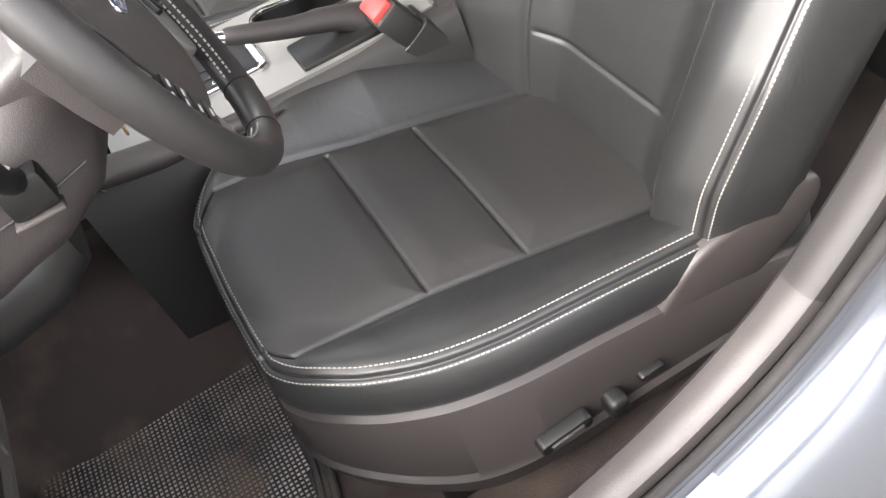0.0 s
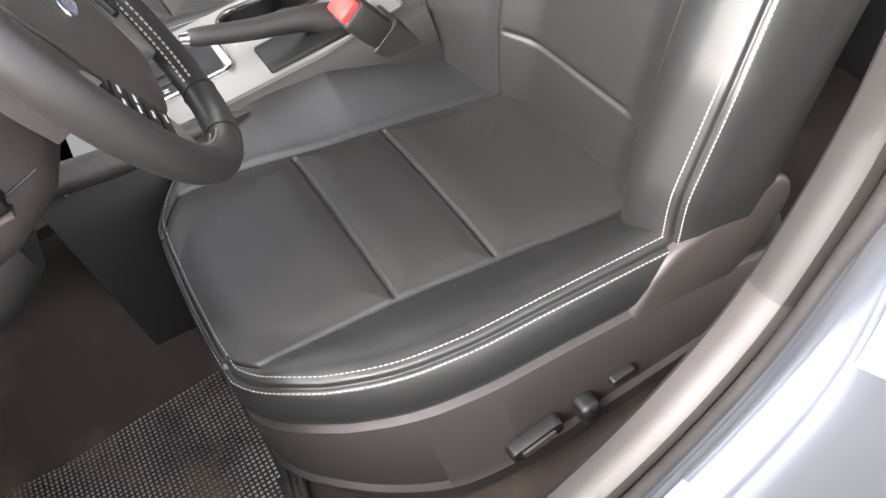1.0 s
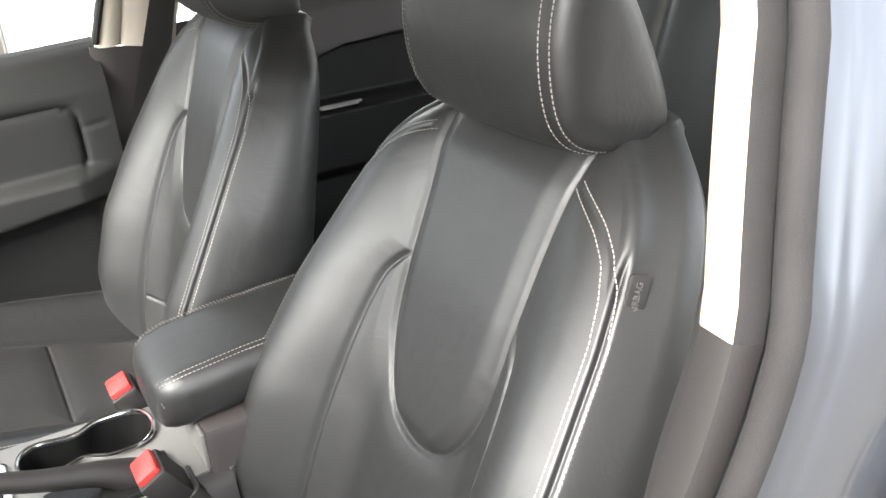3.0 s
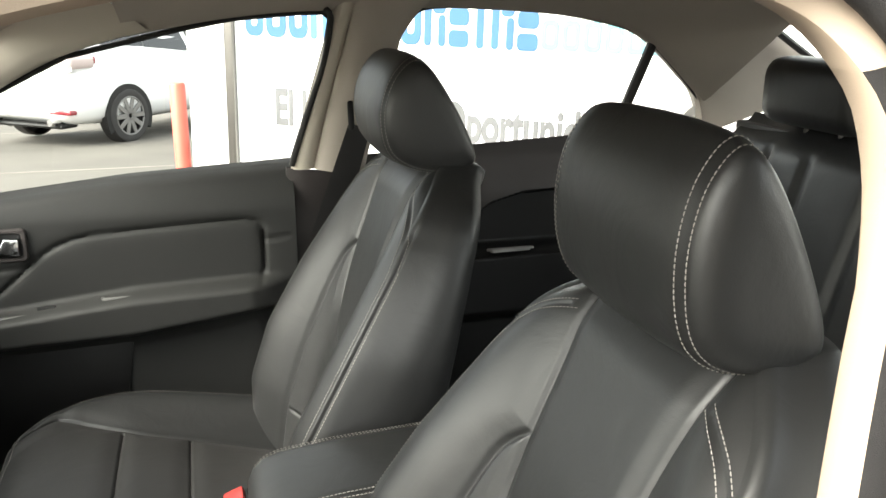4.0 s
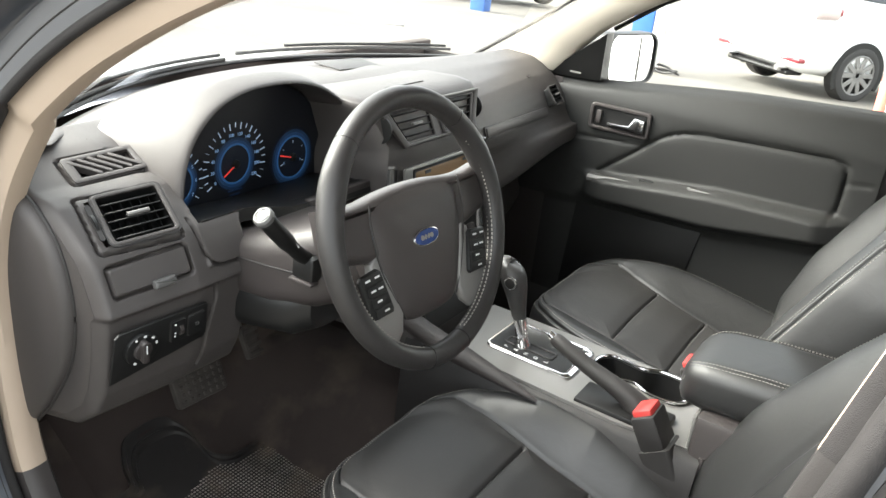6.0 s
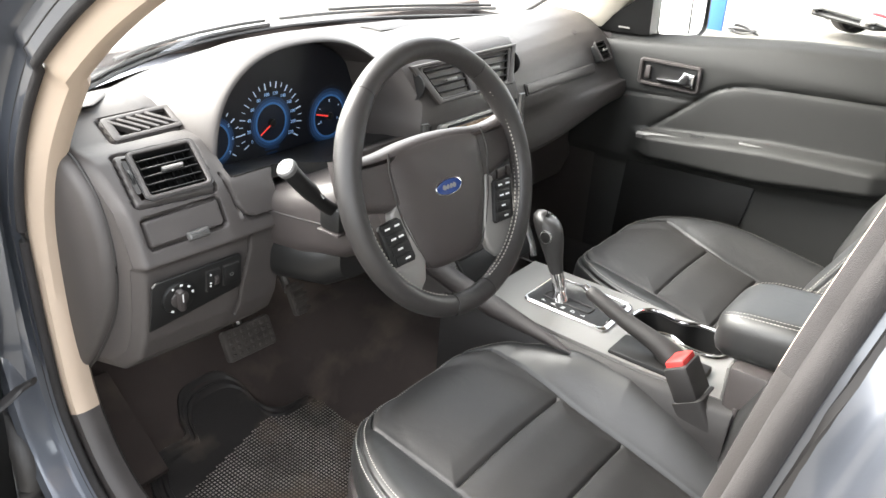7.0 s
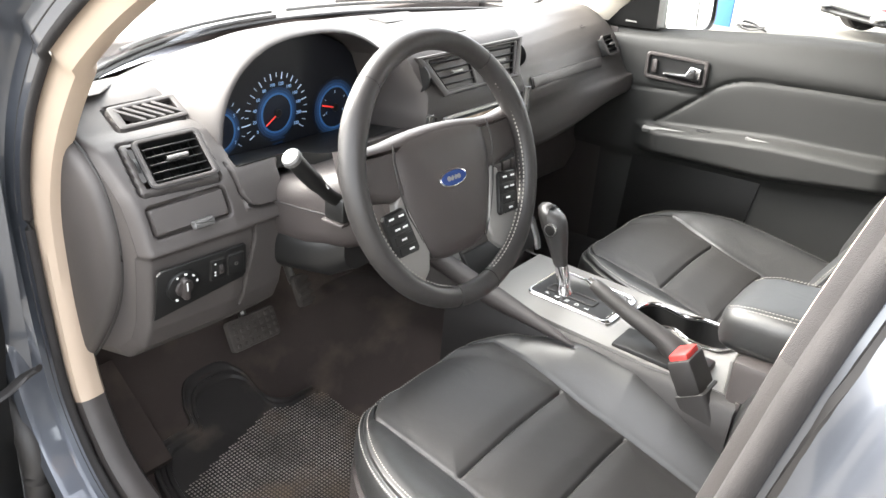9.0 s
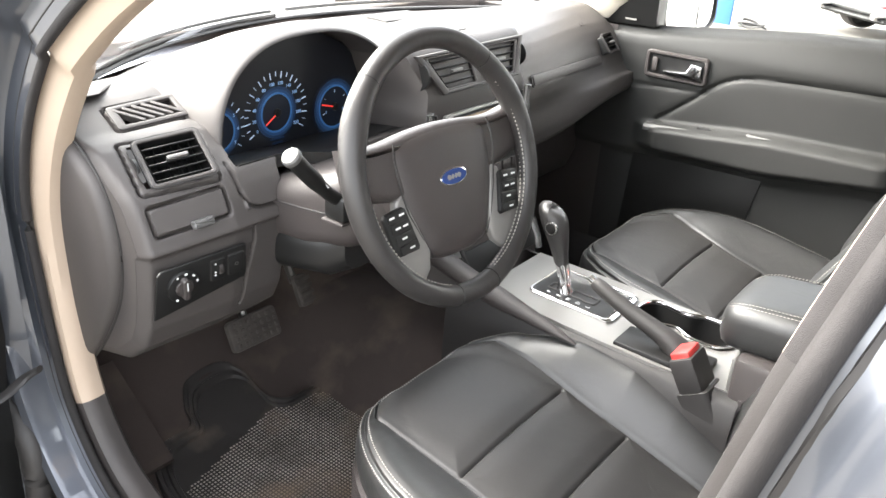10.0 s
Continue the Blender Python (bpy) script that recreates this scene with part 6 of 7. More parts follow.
# headliner over all
hl = []
for y, h in ((0.19, 1.372), (0.10, 1.412), (0.02, 1.440), (-0.10, 1.470), (-0.35, 1.485), (-0.8, 1.480), (-1.1, 1.445), (-1.25, 1.415), (-1.365, 1.380)):
    hl.append([(x, y, h - 0.030 * (x / 0.60) ** 2 - 0.02 * (x / 0.6) ** 6) for x in np.linspace(-0.62, 0.62, 25)])
tagged(part("ceiling", rings(hl, closed=False), LINER), "taupe cloth headliner", "headliner", kind="structure")
gh = thing("grab_handle", (0.53, -0.92, 1.40), "folding taupe grab handle on the roof rail", "grab handle")
part("handle", tube(smooth_curve([(0.545, -0.825, 1.405), (0.528, -0.838, 1.401), (0.522, -0.92, 1.397), (0.528, -1.005, 1.401), (0.545, -1.018, 1.405)], 6), [0.010] * 25, 10, flat=0.7), LINER, gh)
for y in (-0.820, -1.022):
    part("mount", box(0.528, 0.575, y - 0.016, y + 0.016, 1.392, 1.425, 0.007), LINER, gh)

# passenger door
door = thing("passenger_door", (0.75, 0.05, 0.40), "closed charcoal passenger door with padded armrest and chrome handle", "car door")
ny, nz = 150, 120
yy, zz = np.linspace(0.52, -0.338, ny), np.linspace(0.40, 1.065, nz)
Y, Z = np.meshgrid(yy, zz)
belt = np.interp(Y, [-0.36, -0.01, 0.36, 0.52], [1.064, 1.046, 1.008, 1.000])
Z = 0.40 + (Z - 0.40) / 0.665 * (belt - 0.40)
XX = 0.752 - 0.030 * smoothstep(1.06, 0.96, Z) - 0.006
XX += 0.030 * smoothstep(-0.035, 0.0, Z - belt) ** 3
arm_top = np.interp(Y, [-0.26, -0.0, 0.32], [0.815, 0.808, 0.775])
arm_low = np.interp(Y, [-0.26, 0.0, 0.35], [0.745, 0.713, 0.705])
armk = smoothstep(0.36, 0.26, Y) * smoothstep(-0.330, -0.230, Y)
XX -= 0.048 * armk * smoothstep(0.0, 0.022, arm_top - Z + 0.012) * smoothstep(-0.004, 0.022, Z - arm_low)
XX += 0.012 * smoothstep(0.0, 0.03, arm_low - Z)
pad = curve2([(0.30, 0.785), (0.22, 0.850), (0.155, 0.905), (0.09, 0.930), (0.0, 0.938), (-0.15, 0.945), (-0.25, 0.943), (-0.268, 0.915), (-0.268, 0.84), (-0.258, 0.812)], 5)
near = near_lines(Y, Z, [pad])
XX += 0.007 * np.exp(-(near / 0.0034) ** 2) + 0.0025 * np.exp(-(near / 0.014) ** 2)
joint = near_lines(Y, Z, [[(0.45, 0.862), (0.19, 0.876)], [(-0.268, 0.90), (-0.32, 0.905)], [(-0.256, 0.74), (-0.28, 0.60), (-0.29, 0.45)]])
XX += 0.004 * np.exp(-(joint / 0.004) ** 2)
part("door_trim", grid_bm(np.dstack([XX, Y, Z])), DOORTRIM, door, sharp=60)
# the pocket has no depth: its shaded hollow is a flat black plate
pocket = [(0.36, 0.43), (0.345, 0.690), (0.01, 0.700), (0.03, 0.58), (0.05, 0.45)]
part("map_pocket", prism([(-a, b) for a, b in pocket], 0.006, axes((0.7285, 0, 0), (0, -1, 0), (0, 0, 1)), 0.002), DARK, door, "map pocket as a flat shade-dark plate")
part("armrest_plate", rings([[(x, y, float(np.interp(y, [-0.05, 0.32], [0.803, 0.776])) + dz) for y in np.linspace(0.315, -0.055, 16)] for x, dz in ((0.735, 0.0), (0.712, 0.004), (0.690, 0.003), (0.684, -0.004), (0.684, -0.012))], closed=False), SATIN, door, "satin grey armrest plate")
part("pull_cup", ring_plate(round_rect(-0.068, 0.068, -0.013, 0.013, 0.010), round_rect(-0.060, 0.060, -0.007, 0.007, 0.006), 0.006, axes((0.703, -0.005, 0.8015), (0, 1, 0), (-1, 0, 0.1)), 0.002), SATIN, door, "bright pull cup rim")
part("pull_well", prism(round_rect(-0.062, 0.062, -0.009, 0.009, 0.006), 0.002, axes((0.703, -0.005, 0.8025), (0, 1, 0), (-1, 0, 0.1))), DARK, door)
part("window_switch", prism(round_rect(-0.018, 0.018, -0.006, 0.006, 0.003), 0.007, axes((0.703, 0.165, 0.791), (0, 1, 0), (-1, 0, 0.1)), 0.002), DARK, door)
m = axes((0.7145, 0.265, 0.926), (0, -1, 0), (0.0, 0, 1))
bz = part("handle_bezel", ring_plate(round_rect(-0.080, 0.080, -0.033, 0.033, 0.010), round_rect(-0.070, 0.070, -0.024, 0.024, 0.006), 0.008, m, 0.003), PLASTIC, door)
part("handle_well", prism(round_rect(-0.072, 0.072, -0.026, 0.026, 0.006), 0.002, m), DARK, bz)
part("inner_handle", prism([(-0.028, -0.016), (0.020, -0.018), (0.066, -0.020), (0.066, 0.014), (0.040, 0.016), (0.028, -0.006), (-0.028, -0.010)], 0.012, m @ pose(0, 0, 0.004), 0.004), CHROME, bz, "chrome inner handle")
part("lock_button", prism(round_rect(-0.062, -0.048, -0.016, 0.016, 0.004), 0.007, m @ pose(0, 0, 0.002), 0.002), PLASTIC, bz)
# window: glass, black channel, corner patch
glass = [(0.36, 1.005), (0.325, 1.140), (0.205, 1.219), (0.070, 1.287), (-0.137, 1.336), (-0.227, 1.354), (-0.349, 1.365), (-0.398, 1.366), (-0.412, 1.352), (-0.405, 1.30), (-0.372, 1.17), (-0.340, 1.058)]
bm = bm_of([(far_x(z) + 0.012, y, z) for y, z in glass], [tuple(range(len(glass)))])
pane = part("window_pane", bm, GLASS, door)
pane.visible_shadow = False
part("window_channel", tube([(far_x(z) + 0.004, y, z) for y, z in glass[1:]], 0.0055, 8), RUBBER, door, "black window channel")
part("window_run", tube(smooth_curve([(far_x(z) - 0.030, y, z) for y, z in ((-0.398, 1.372), (-0.408, 1.352), (-0.398, 1.27), (-0.378, 1.20), (-0.354, 1.12), (-0.336, 1.055))], 5), 0.0062, 8), RUBBER, door, "black window run beside the pillar")
tri = [(0.500, 1.000), (0.345, 1.006), (0.333, 1.128)]
part("corner_patch", rings([[(far_x(z) - dx, y, z) for y, z in tri] for dx in (-0.02, 0.026)], cap0=True, cap1=True), DARK, door, "black tweeter corner patch")
part("tweeter_mark", box(0.7290, 0.7300, 0.395, 0.425, 1.016, 1.020), SILVER, door)
# outside mirror
em = thing("door_mirror", (0.93, 0.36, 0.98), "black-backed door mirror with bright glass", "door mirror")
MG = axes((0.938, 0.348, 1.046), (0.94, -0.30, 0), (0, 0.05, 1))
loops = [[MG @ Vector((q[0] * k, q[1] * k, z)) for q in round_rect(-0.102, 0.102, -0.066, 0.066, 0.034, 6)] for k, z in ((0.93, 0.004), (0.95, 0.012), (1.0, 0.012), (1.04, 0.0), (1.04, -0.03), (0.9, -0.09), (0.55, -0.13), (0.2, -0.14))]
part("shell", rings(loops, cap1=True), DARK, em)
part("mirror_glass", prism(round_rect(-0.096, 0.096, -0.061, 0.061, 0.030), 0.003, MG @ pose(0, 0, 0.003)), MIRROR, em)
# a reflected dark edge, added as a thin bar on the glass
part("reflected_edge_bar", box(0.030, 0.0345, -0.059, 0.059, 0.0055, 0.0075, frame_of=MG), DARK, em)
part("mirror_arm", box(0.78, 0.90, 0.37, 0.43, 0.985, 1.02, 0.012), DARK, em)

# rear door lining, window and glass
rear = thing("rear_door_lining", (0.74, -0.85, 0.5), "black rear door lining with pull handle", "car door")
YR = np.linspace(-0.44, -1.32, 200)
ZR = np.linspace(0.26, 1.0, 260)
Y, Z = np.meshgrid(YR, ZR)
belt = np.interp(Y, [-1.32, -0.44], [1.108, 1.066])
Z = 0.26 + (Z - 0.26) / 0.74 * (belt - 0.26)
XX = 0.742 - 0.02 * smoothstep(1.06, 0.96, Z) - 0.04 * smoothstep(0.838, 0.826, Z) * smoothstep(0.66, 0.70, Z) * smoothstep(-1.2, -1.1, Y)
fold = np.interp(Y, [-1.32, -1.0, -0.857, -0.785, -0.70, -0.60, -0.44], [0.975, 0.978, 0.970, 0.950, 0.90, 0.84, 0.80])
XX += 0.030 * smoothstep(0.0, 0.012, fold - Z) * smoothstep(0.83, 0.85, Z)
low = ((fold - Z) > 0)[:-1, :-1]
part("door_trim", grid_bm(np.dstack([XX, Y, Z]), ~low), PLASTIC, rear, sharp=60)
part("lower_trim", grid_bm(np.dstack([XX, Y, Z]), low), DARK, rear, "black lower door trim", sharp=60)
mr = axes((0.704, -0.824, 0.8375), (0, 1, 0), (-1, 0, 0.25))
part("pull_cup", ring_plate(round_rect(-0.056, 0.056, -0.013, 0.013, 0.010), round_rect(-0.048, 0.048, -0.0075, 0.0075, 0.006), 0.006, mr, 0.002), SILVER, rear, "satin pull cup rim")
part("pull_well", prism(round_rect(-0.050, 0.050, -0.009, 0.009, 0.006), 0.003, mr), RUBBER, rear)
glass2 = [(p.y, p.z) for p in smooth_curve([(0, -0.50, 1.075), (0, -0.525, 1.20), (0, -0.550, 1.31), (0, -0.572, 1.357), (0, -0.62, 1.376), (0, -0.76, 1.374), (0, -0.893, 1.364), (0, -1.052, 1.334), (0, -1.127, 1.300), (0, -1.29, 1.17), (0, -1.33, 1.105)], 4)]
pane = part("window_pane", bm_of([(far_x(z) + 0.012, y, z) for y, z in glass2], [tuple(range(len(glass2)))]), GLASS, rear)
pane.visible_shadow = False
part("window_channel", tube([(far_x(z) + 0.004, y, z) for y, z in glass2], 0.0035, 8), RUBBER, rear, "black window channel")
part("window_divider", tube([(far_x(1.30) + 0.002, -1.128, 1.305), (far_x(1.17) + 0.002, -1.106, 1.171), (far_x(1.07) + 0.002, -1.088, 1.085)], 0.012, 8), RUBBER, rear, "black window divider")
bt = thing("seat_belt", (0.70, -0.45, 1.2), "charcoal seat belt hanging from the door pillar", "seat belt")
part("webbing", rings([[tuple(Vector(p).lerp(Vector(q), k / 8)) for k in range(9)] for p, q in (((0.652, -0.446, 1.150), (0.684, -0.366, 0.915)), ((0.656, -0.470, 1.142), (0.690, -0.402, 0.912)), ((0.660, -0.492, 1.134), (0.700, -0.436, 0.908)))], closed=False), LEATHER_SIDE, bt)
part("belt_guide", prism(round_rect(-0.006, 0.006, -0.030, 0.030, 0.005), 0.006, axes((0.650, -0.450, 1.166), (0, -1, 0), (0.2, 0, 1)), 0.002), DARK, bt, "black belt guide slot")

# rear bench
bench = thing("rear_bench", (0, -1.1, 0.30), "black leather rear bench with tall headrests", "car seat")
nu, nv = 121, 60
u, hgt = np.linspace(-0.64, 0.64, nu), np.linspace(0, 0.62, nv)
U, Hh = np.meshgrid(u, hgt)
D = 0.02 * np.cos(np.clip((np.abs(U) - 0.33) / 0.25, -1, 1) * math.pi / 2) - 0.05 * smoothstep(0.54, 0.62, Hh) ** 2
near = near_lines(U, Hh, [[(x, 0), (x * 0.96, 0.56)] for x in (-0.50, -0.36, -0.18, 0.18, 0.36, 0.50)])
D -= 0.012 * np.exp(-(near / 0.010) ** 2)
part("backrest", grid_bm(np.dstack([U, -1.16 + D - 0.30 * Hh, 0.50 + 1.04 * Hh])), LEATHER, bench, sharp=70)
part("seat_cushion", box(-0.66, 0.66, -1.25, -0.72, 0.36, 0.56, 0.05, 4), LEATHER, bench)
part("parcel_shelf", box(-0.66, 0.66, -1.75, -1.36, 1.10, 1.125, 0.006), PLASTIC, bench)
for x in (-0.38, 0.38):
    loops = []
    for dx, k in ((-0.135, 0.45), (-0.132, 0.80), (-0.122, 0.95), (-0.10, 1.0), (0.10, 1.0), (0.122, 0.95), (0.132, 0.80), (0.135, 0.45)):
        loops.append([(x + dx, -1.36 + a * k, 1.214 + b * k) for a, b in round_rect(-0.055, 0.055, -0.072, 0.068, 0.04, 5)])
    hr = part("headrest", rings(loops, cap0=True, cap1=True), LEATHER, bench)
    for dx in (-0.05, 0.05):
        part("headrest_post", tube([(x + dx, -1.37, 1.15), (x + dx, -1.37, 1.06)], 0.006, 8), STEEL, hr)
rs = thing("rear_screen", (0, -1.55, 1.25), "clear rear screen with dark edge band", "rear screen")
loops = [[(x, -1.375 + (-1.78 + 1.375) * k, 1.372 - 0.25 * k - 0.03 * (x / 0.6) ** 2 * (1 - k)) for x in np.linspace(-0.60 - 0.05 * k, 0.60 + 0.05 * k, 15)] for k in np.linspace(0, 1, 6)]
pane = part("pane", rings(loops, closed=False), GLASS, rs)
pane.visible_shadow = False
for edge_line in (loops[0], loops[-1], [lp[0] for lp in loops], [lp[-1] for lp in loops]):
    part("edge_band", tube(edge_line, 0.008, 6), RUBBER, rs)
# windscreen and its frame
ws = thing("windscreen", (0, 0.6, 1.2), "clear curved windscreen of laminated glass", "windscreen")
loops = []
for k in np.linspace(0, 1, 8):
    lp = []
    for x in np.linspace(-1, 1, 21):
        xb, xt = x * 0.715, x * 0.60
        yb, yt = cowl(xb) + 0.05, 0.205 - 0.035 * (xt / 0.6) ** 2
        lp.append((xb + (xt - xb) * k, yb + (yt - yb) * k, 1.015 + (1.376 - 0.034 * x * x - 1.015) * k + 0.03 * math.sin(k * math.pi)))
    loops.append(lp)
pane = part("pane", rings(loops, closed=False), GLASS, ws)
pane.visible_shadow = False
part("frit_band", tube([(x, cowl(x) + 0.045, 1.022) for x in np.linspace(-0.68, 0.68, 31)], 0.009, 8, flat=0.5), RUBBER, ws, "black screen edge")
part("side_band", tube(smooth_curve([(far_x(z) - 0.036, y + 0.006, z + 0.004) for y, z in ((0.70, 1.008), (0.53, 1.118), (0.415, 1.194), (0.285, 1.271), (0.195, 1.324), (0.06, 1.40))], 4), 0.0055, 8), RUBBER, ws, "black screen edge")
part("side_band", tube([loops[k][0] for k in range(8)], 0.010, 8), RUBBER, ws)
part("top_band", tube(loops[-1], 0.012, 8), RUBBER, ws)
bon = []
for y, z in ((0.86, 1.000), (0.95, 1.005), (1.15, 0.985), (1.5, 0.93), (1.8, 0.85)):
    bon.append([(x, y - 0.35 * x * x * (1.8 - y), z - 0.05 * (x / 0.75) ** 4) for x in np.linspace(-0.78, 0.78, 17)])
part("bonnet", rings(bon, closed=False), PAINT, body, "blue-grey bonnet")
for x0, x1, off in ((-0.62, -0.02, 0.0), (0.0, 0.55, 0.012)):
    wp = thing("wiper", (x0, cowl(x0) + 0.06, 1.03), "black windscreen wiper lying on the screen", "wiper", "wipers")
    part("blade", tube([(x, cowl(x) + 0.045 - off, 1.030 + off) for x in np.linspace(x0, x1, 12)], 0.0038, 6), RUBBER, wp)
    part("arm", tube([(x, cowl(x) + 0.060 - off, 1.036 + off) for x in np.linspace(x0 + 0.15, x1, 8)], 0.0035, 6), DARK, wp)
# inner mirror
im = thing("rear_view_mirror", (0.02, 0.20, 1.30), "black rear-view mirror under the roof", "mirror")
mm = axes((0.004, 0.196, 1.303), (0.90, -0.43, 0.02), (0.0, -0.16, 1))
loops = [[mm @ Vector((q[0] * k, q[1] * k, z)) for q in round_rect(-0.118, 0.118, -0.036, 0.036, 0.026, 6)] for k, z in ((0.97, 0.0), (1.0, -0.004), (1.0, -0.016), (0.85, -0.036), (0.4, -0.045))]
part("housing", rings([[mm @ Vector((q[0] * 0.94, q[1] * 0.90, -0.0005)) for q in round_rect(-0.118, 0.118, -0.036, 0.036, 0.026, 6)]] + loops, cap1=True), DARK, im)
part("mirror_glass", prism(round_rect(-0.104, 0.104, -0.027, 0.030, 0.020), 0.0015, mm @ pose(0, 0, -0.001)), MIRROR, im)
part("stem", tube([mm @ Vector((0, 0, -0.04)), (0.02, 0.25, 1.32), (0.01, 0.235, 1.350)], 0.012, 10), DARK, im)

# open driver's door, swung forward
dd = thing("driver_door", (-0.86, 0.66, 0.45), "open driver's door in blue-grey paint with black lining", "car door")
dm = axes((-0.842, 0.632, 0), (-0.93, -0.37, 0), (0, 0, 1))
sec = [(0.36, 0.0), (0.46, 0.03), (0.62, 0.045), (0.80, 0.045), (0.95, 0.03), (1.02, 0.0)]
part("door_skin", rings([[dm @ Vector((s, z, d + 0.03)) for z, d in sec] for s in (0.0, 0.3, 0.7, 1.05)], closed=False), PAINT, dd)
part("door_lining", rings([[dm @ Vector((s, z, -d)) for z, d in ((0.36, 0.03), (0.42, 0.055), (0.62, 0.06), (0.72, 0.075), (0.78, 0.075), (0.82, 0.05), (1.0, 0.035), (1.03, 0.01))] for s in (0.0, 0.04, 0.3, 0.7, 1.05)], closed=False), DARK, dd, "black inner lining")
part("door_edge", rings([[dm @ Vector((s, z, d)) for z in (0.36, 0.6, 0.8, 1.02)] for s, d in ((0.0, -0.035), (-0.012, 0.0), (0.0, 0.06))], closed=False), PAINT, dd)


# ---- the yard outside ----
def yard_z(x, y=0.0):
    return -0.044 * max(0.0, x - 0.9) if x < 60 else -0.044 * 59.1


gx = [-300, -40, -8, -2, 0.9, 3, 6, 10, 16, 25, 40, 60, 300]
gy = [-300, -60, -20, -8, -3, 0, 3, 8, 20, 60, 300]
gnd = grid_bm(np.array([[(x, y, yard_z(x)) for x in gx] for y in gy], float))
tagged(part("ground", gnd, ASPHALT), "pale dusty concrete yard", "ground", kind="structure")
jt = bmesh.new()
for x in (5.6, 8.3, 12.5, 18.0):
    jt = join(jt, box(x - 0.02, x + 0.02, -6, 30, yard_z(x) - 0.01, yard_z(x) + 0.003))
tagged(part("joint", jt, material("dark_joint", (0.20, 0.18, 0.16), 0.9)), "dark joints in the concrete", "joint", kind="structure")
dr = thing("drain_cover", (9.3, 7.2, yard_z(9.3)), "dark drain cover in the concrete", "drain cover")
part("grate", prism(round_rect(-0.35, 0.35, -0.2, 0.2, 0.03), 0.012, axes((9.3, 7.2, yard_z(9.3)), (0.6, -0.8, 0), (0.8, 0.6, 0)), 0.004), STEEL, dr)

# banner wall: along from a corner, up from the yard
W0 = Vector((3.77, -0.58, 0))
WD = Vector((-0.589, -0.808, -0.03)).normalized()
wm = axes(W0, WD, (0, 0, 1))
bn = thing("banner_fence", (3.77, -0.58, yard_z(3.77)), "tall white printed banner on a steel frame", "banner")
part("cloth", box(-0.30, 4.4, -0.12, 2.25, -0.03, 0.0, frame_of=wm), BANNER, bn, "white printed banner cloth")
part("corner_post", box(-0.590, -0.335, -0.18, 2.35, -0.12, 0.01, 0.01, frame_of=wm), POST_WHITE, bn, "white corner post")
part("slim_post", box(-0.325, -0.27, -0.18, 2.35, -0.02, 0.03, 0.006, frame_of=wm), STEEL, bn, "grey slim post")
tx = text_bm("El lugar de las Oportunidades", 0.345, Matrix(), 0.001, 0.011)
x0, x1 = min(v.co.x for v in tx.verts), max(v.co.x for v in tx.verts)
y0, y1 = min(v.co.y for v in tx.verts), max(v.co.y for v in tx.verts)
tx.transform(wm @ pose(-0.02, 0.650, 0.003) @ Matrix.Diagonal((2.03 / (x1 - x0), 0.272 / (y1 - y0), 1, 1)) @ pose(-x0, -y0, 0))
part("lettering", tx, BANNER_GREY, bn, "grey slogan lettering")
# the name above stands as plain rounded blocks in two blues, some of them open
x = -0.20 / 0.77
NAME = [(0.150, 0.30, 1, 0), (0.160, 0.44, 1, 0), (0.150, 0.30, 1, 0), (0.145, 0.30, 2, 1), (0.150, 0.30, 3, 1), (0.140, 0.30, 4, 0), (0.155, 0.30, 3, 0), (0.150, 0.44, 1, 0), (0.150, 0.30, 2, 0), (0.140, 0.30, 4, 0), (0.110, 0.40, 0, 0), (0.150, 0.30, 2, 0), (0.140, 0.30, 4, 0)]
for w, h, gap, tone in NAME:
    lean = wm @ pose(0.77 * x, 1.195, 0.001) @ Matrix.Diagonal((0.77, 1, 1, 1))
    paint = BANNER_DARK if tone == 0 else BANNER_BLUE
    if gap == 1:
        blk = ring_plate(round_rect(0, w, 0, h, 0.055), round_rect(0.050, w - 0.050, 0.055, min(h, 0.30) - 0.055, 0.018), 0.003, lean, 0.0)
    elif gap == 2:
        blk = join(prism(round_rect(0, 0.050, 0, h, 0.02), 0.003, lean), prism(round_rect(0.058, w, 0.16, h, 0.03), 0.003, lean), prism(round_rect(w - 0.05, w, 0, 0.155, 0.02), 0.003, lean))
    elif gap == 3:
        blk = join(prism(round_rect(0, 0.050, 0, h, 0.02), 0.003, lean), prism(round_rect(w - 0.050, w, 0, h, 0.02), 0.003, lean), prism([(0.051, 0.0), (w - 0.051, 0.0), (w - 0.051, 0.06), (0.051, 0.06)], 0.003, lean))
    elif gap == 4:
        blk = join(prism(round_rect(0, w, 0, 0.085, 0.03), 0.003, lean), prism(round_rect(0, w, 0.108, 0.192, 0.03), 0.003, lean), prism(round_rect(0, w, 0.215, h, 0.03), 0.003, lean))
    else:
        blk = join(prism(round_rect(0.03, 0.080, 0, h, 0.02), 0.003, lean), prism(round_rect(0.0, 0.028, 0.23, 0.29, 0.01), 0.003, lean), prism(round_rect(0.082, w, 0.23, 0.29, 0.01), 0.003, lean))
    part("name_block", blk, paint, bn)
    x += w + 0.022
for k in range(6):
    part("name_block", ring_plate(round_rect(0, 0.085, 0, 0.145, 0.03), round_rect(0.024, 0.061, 0.03, 0.115, 0.01), 0.003, wm @ pose(0.77 * x, 1.205, 0.001), 0.0), BANNER_CYAN, bn, "pale cyan name block")
    x += 0.135
b2 = thing("banner_fence", (3.0, -7.0, yard_z(3)), "white banner with blue marks across the yard", "banner")
w2 = axes((2.6, -7.4, 0), (-1, 0.05, 0), (0, 0, 1))
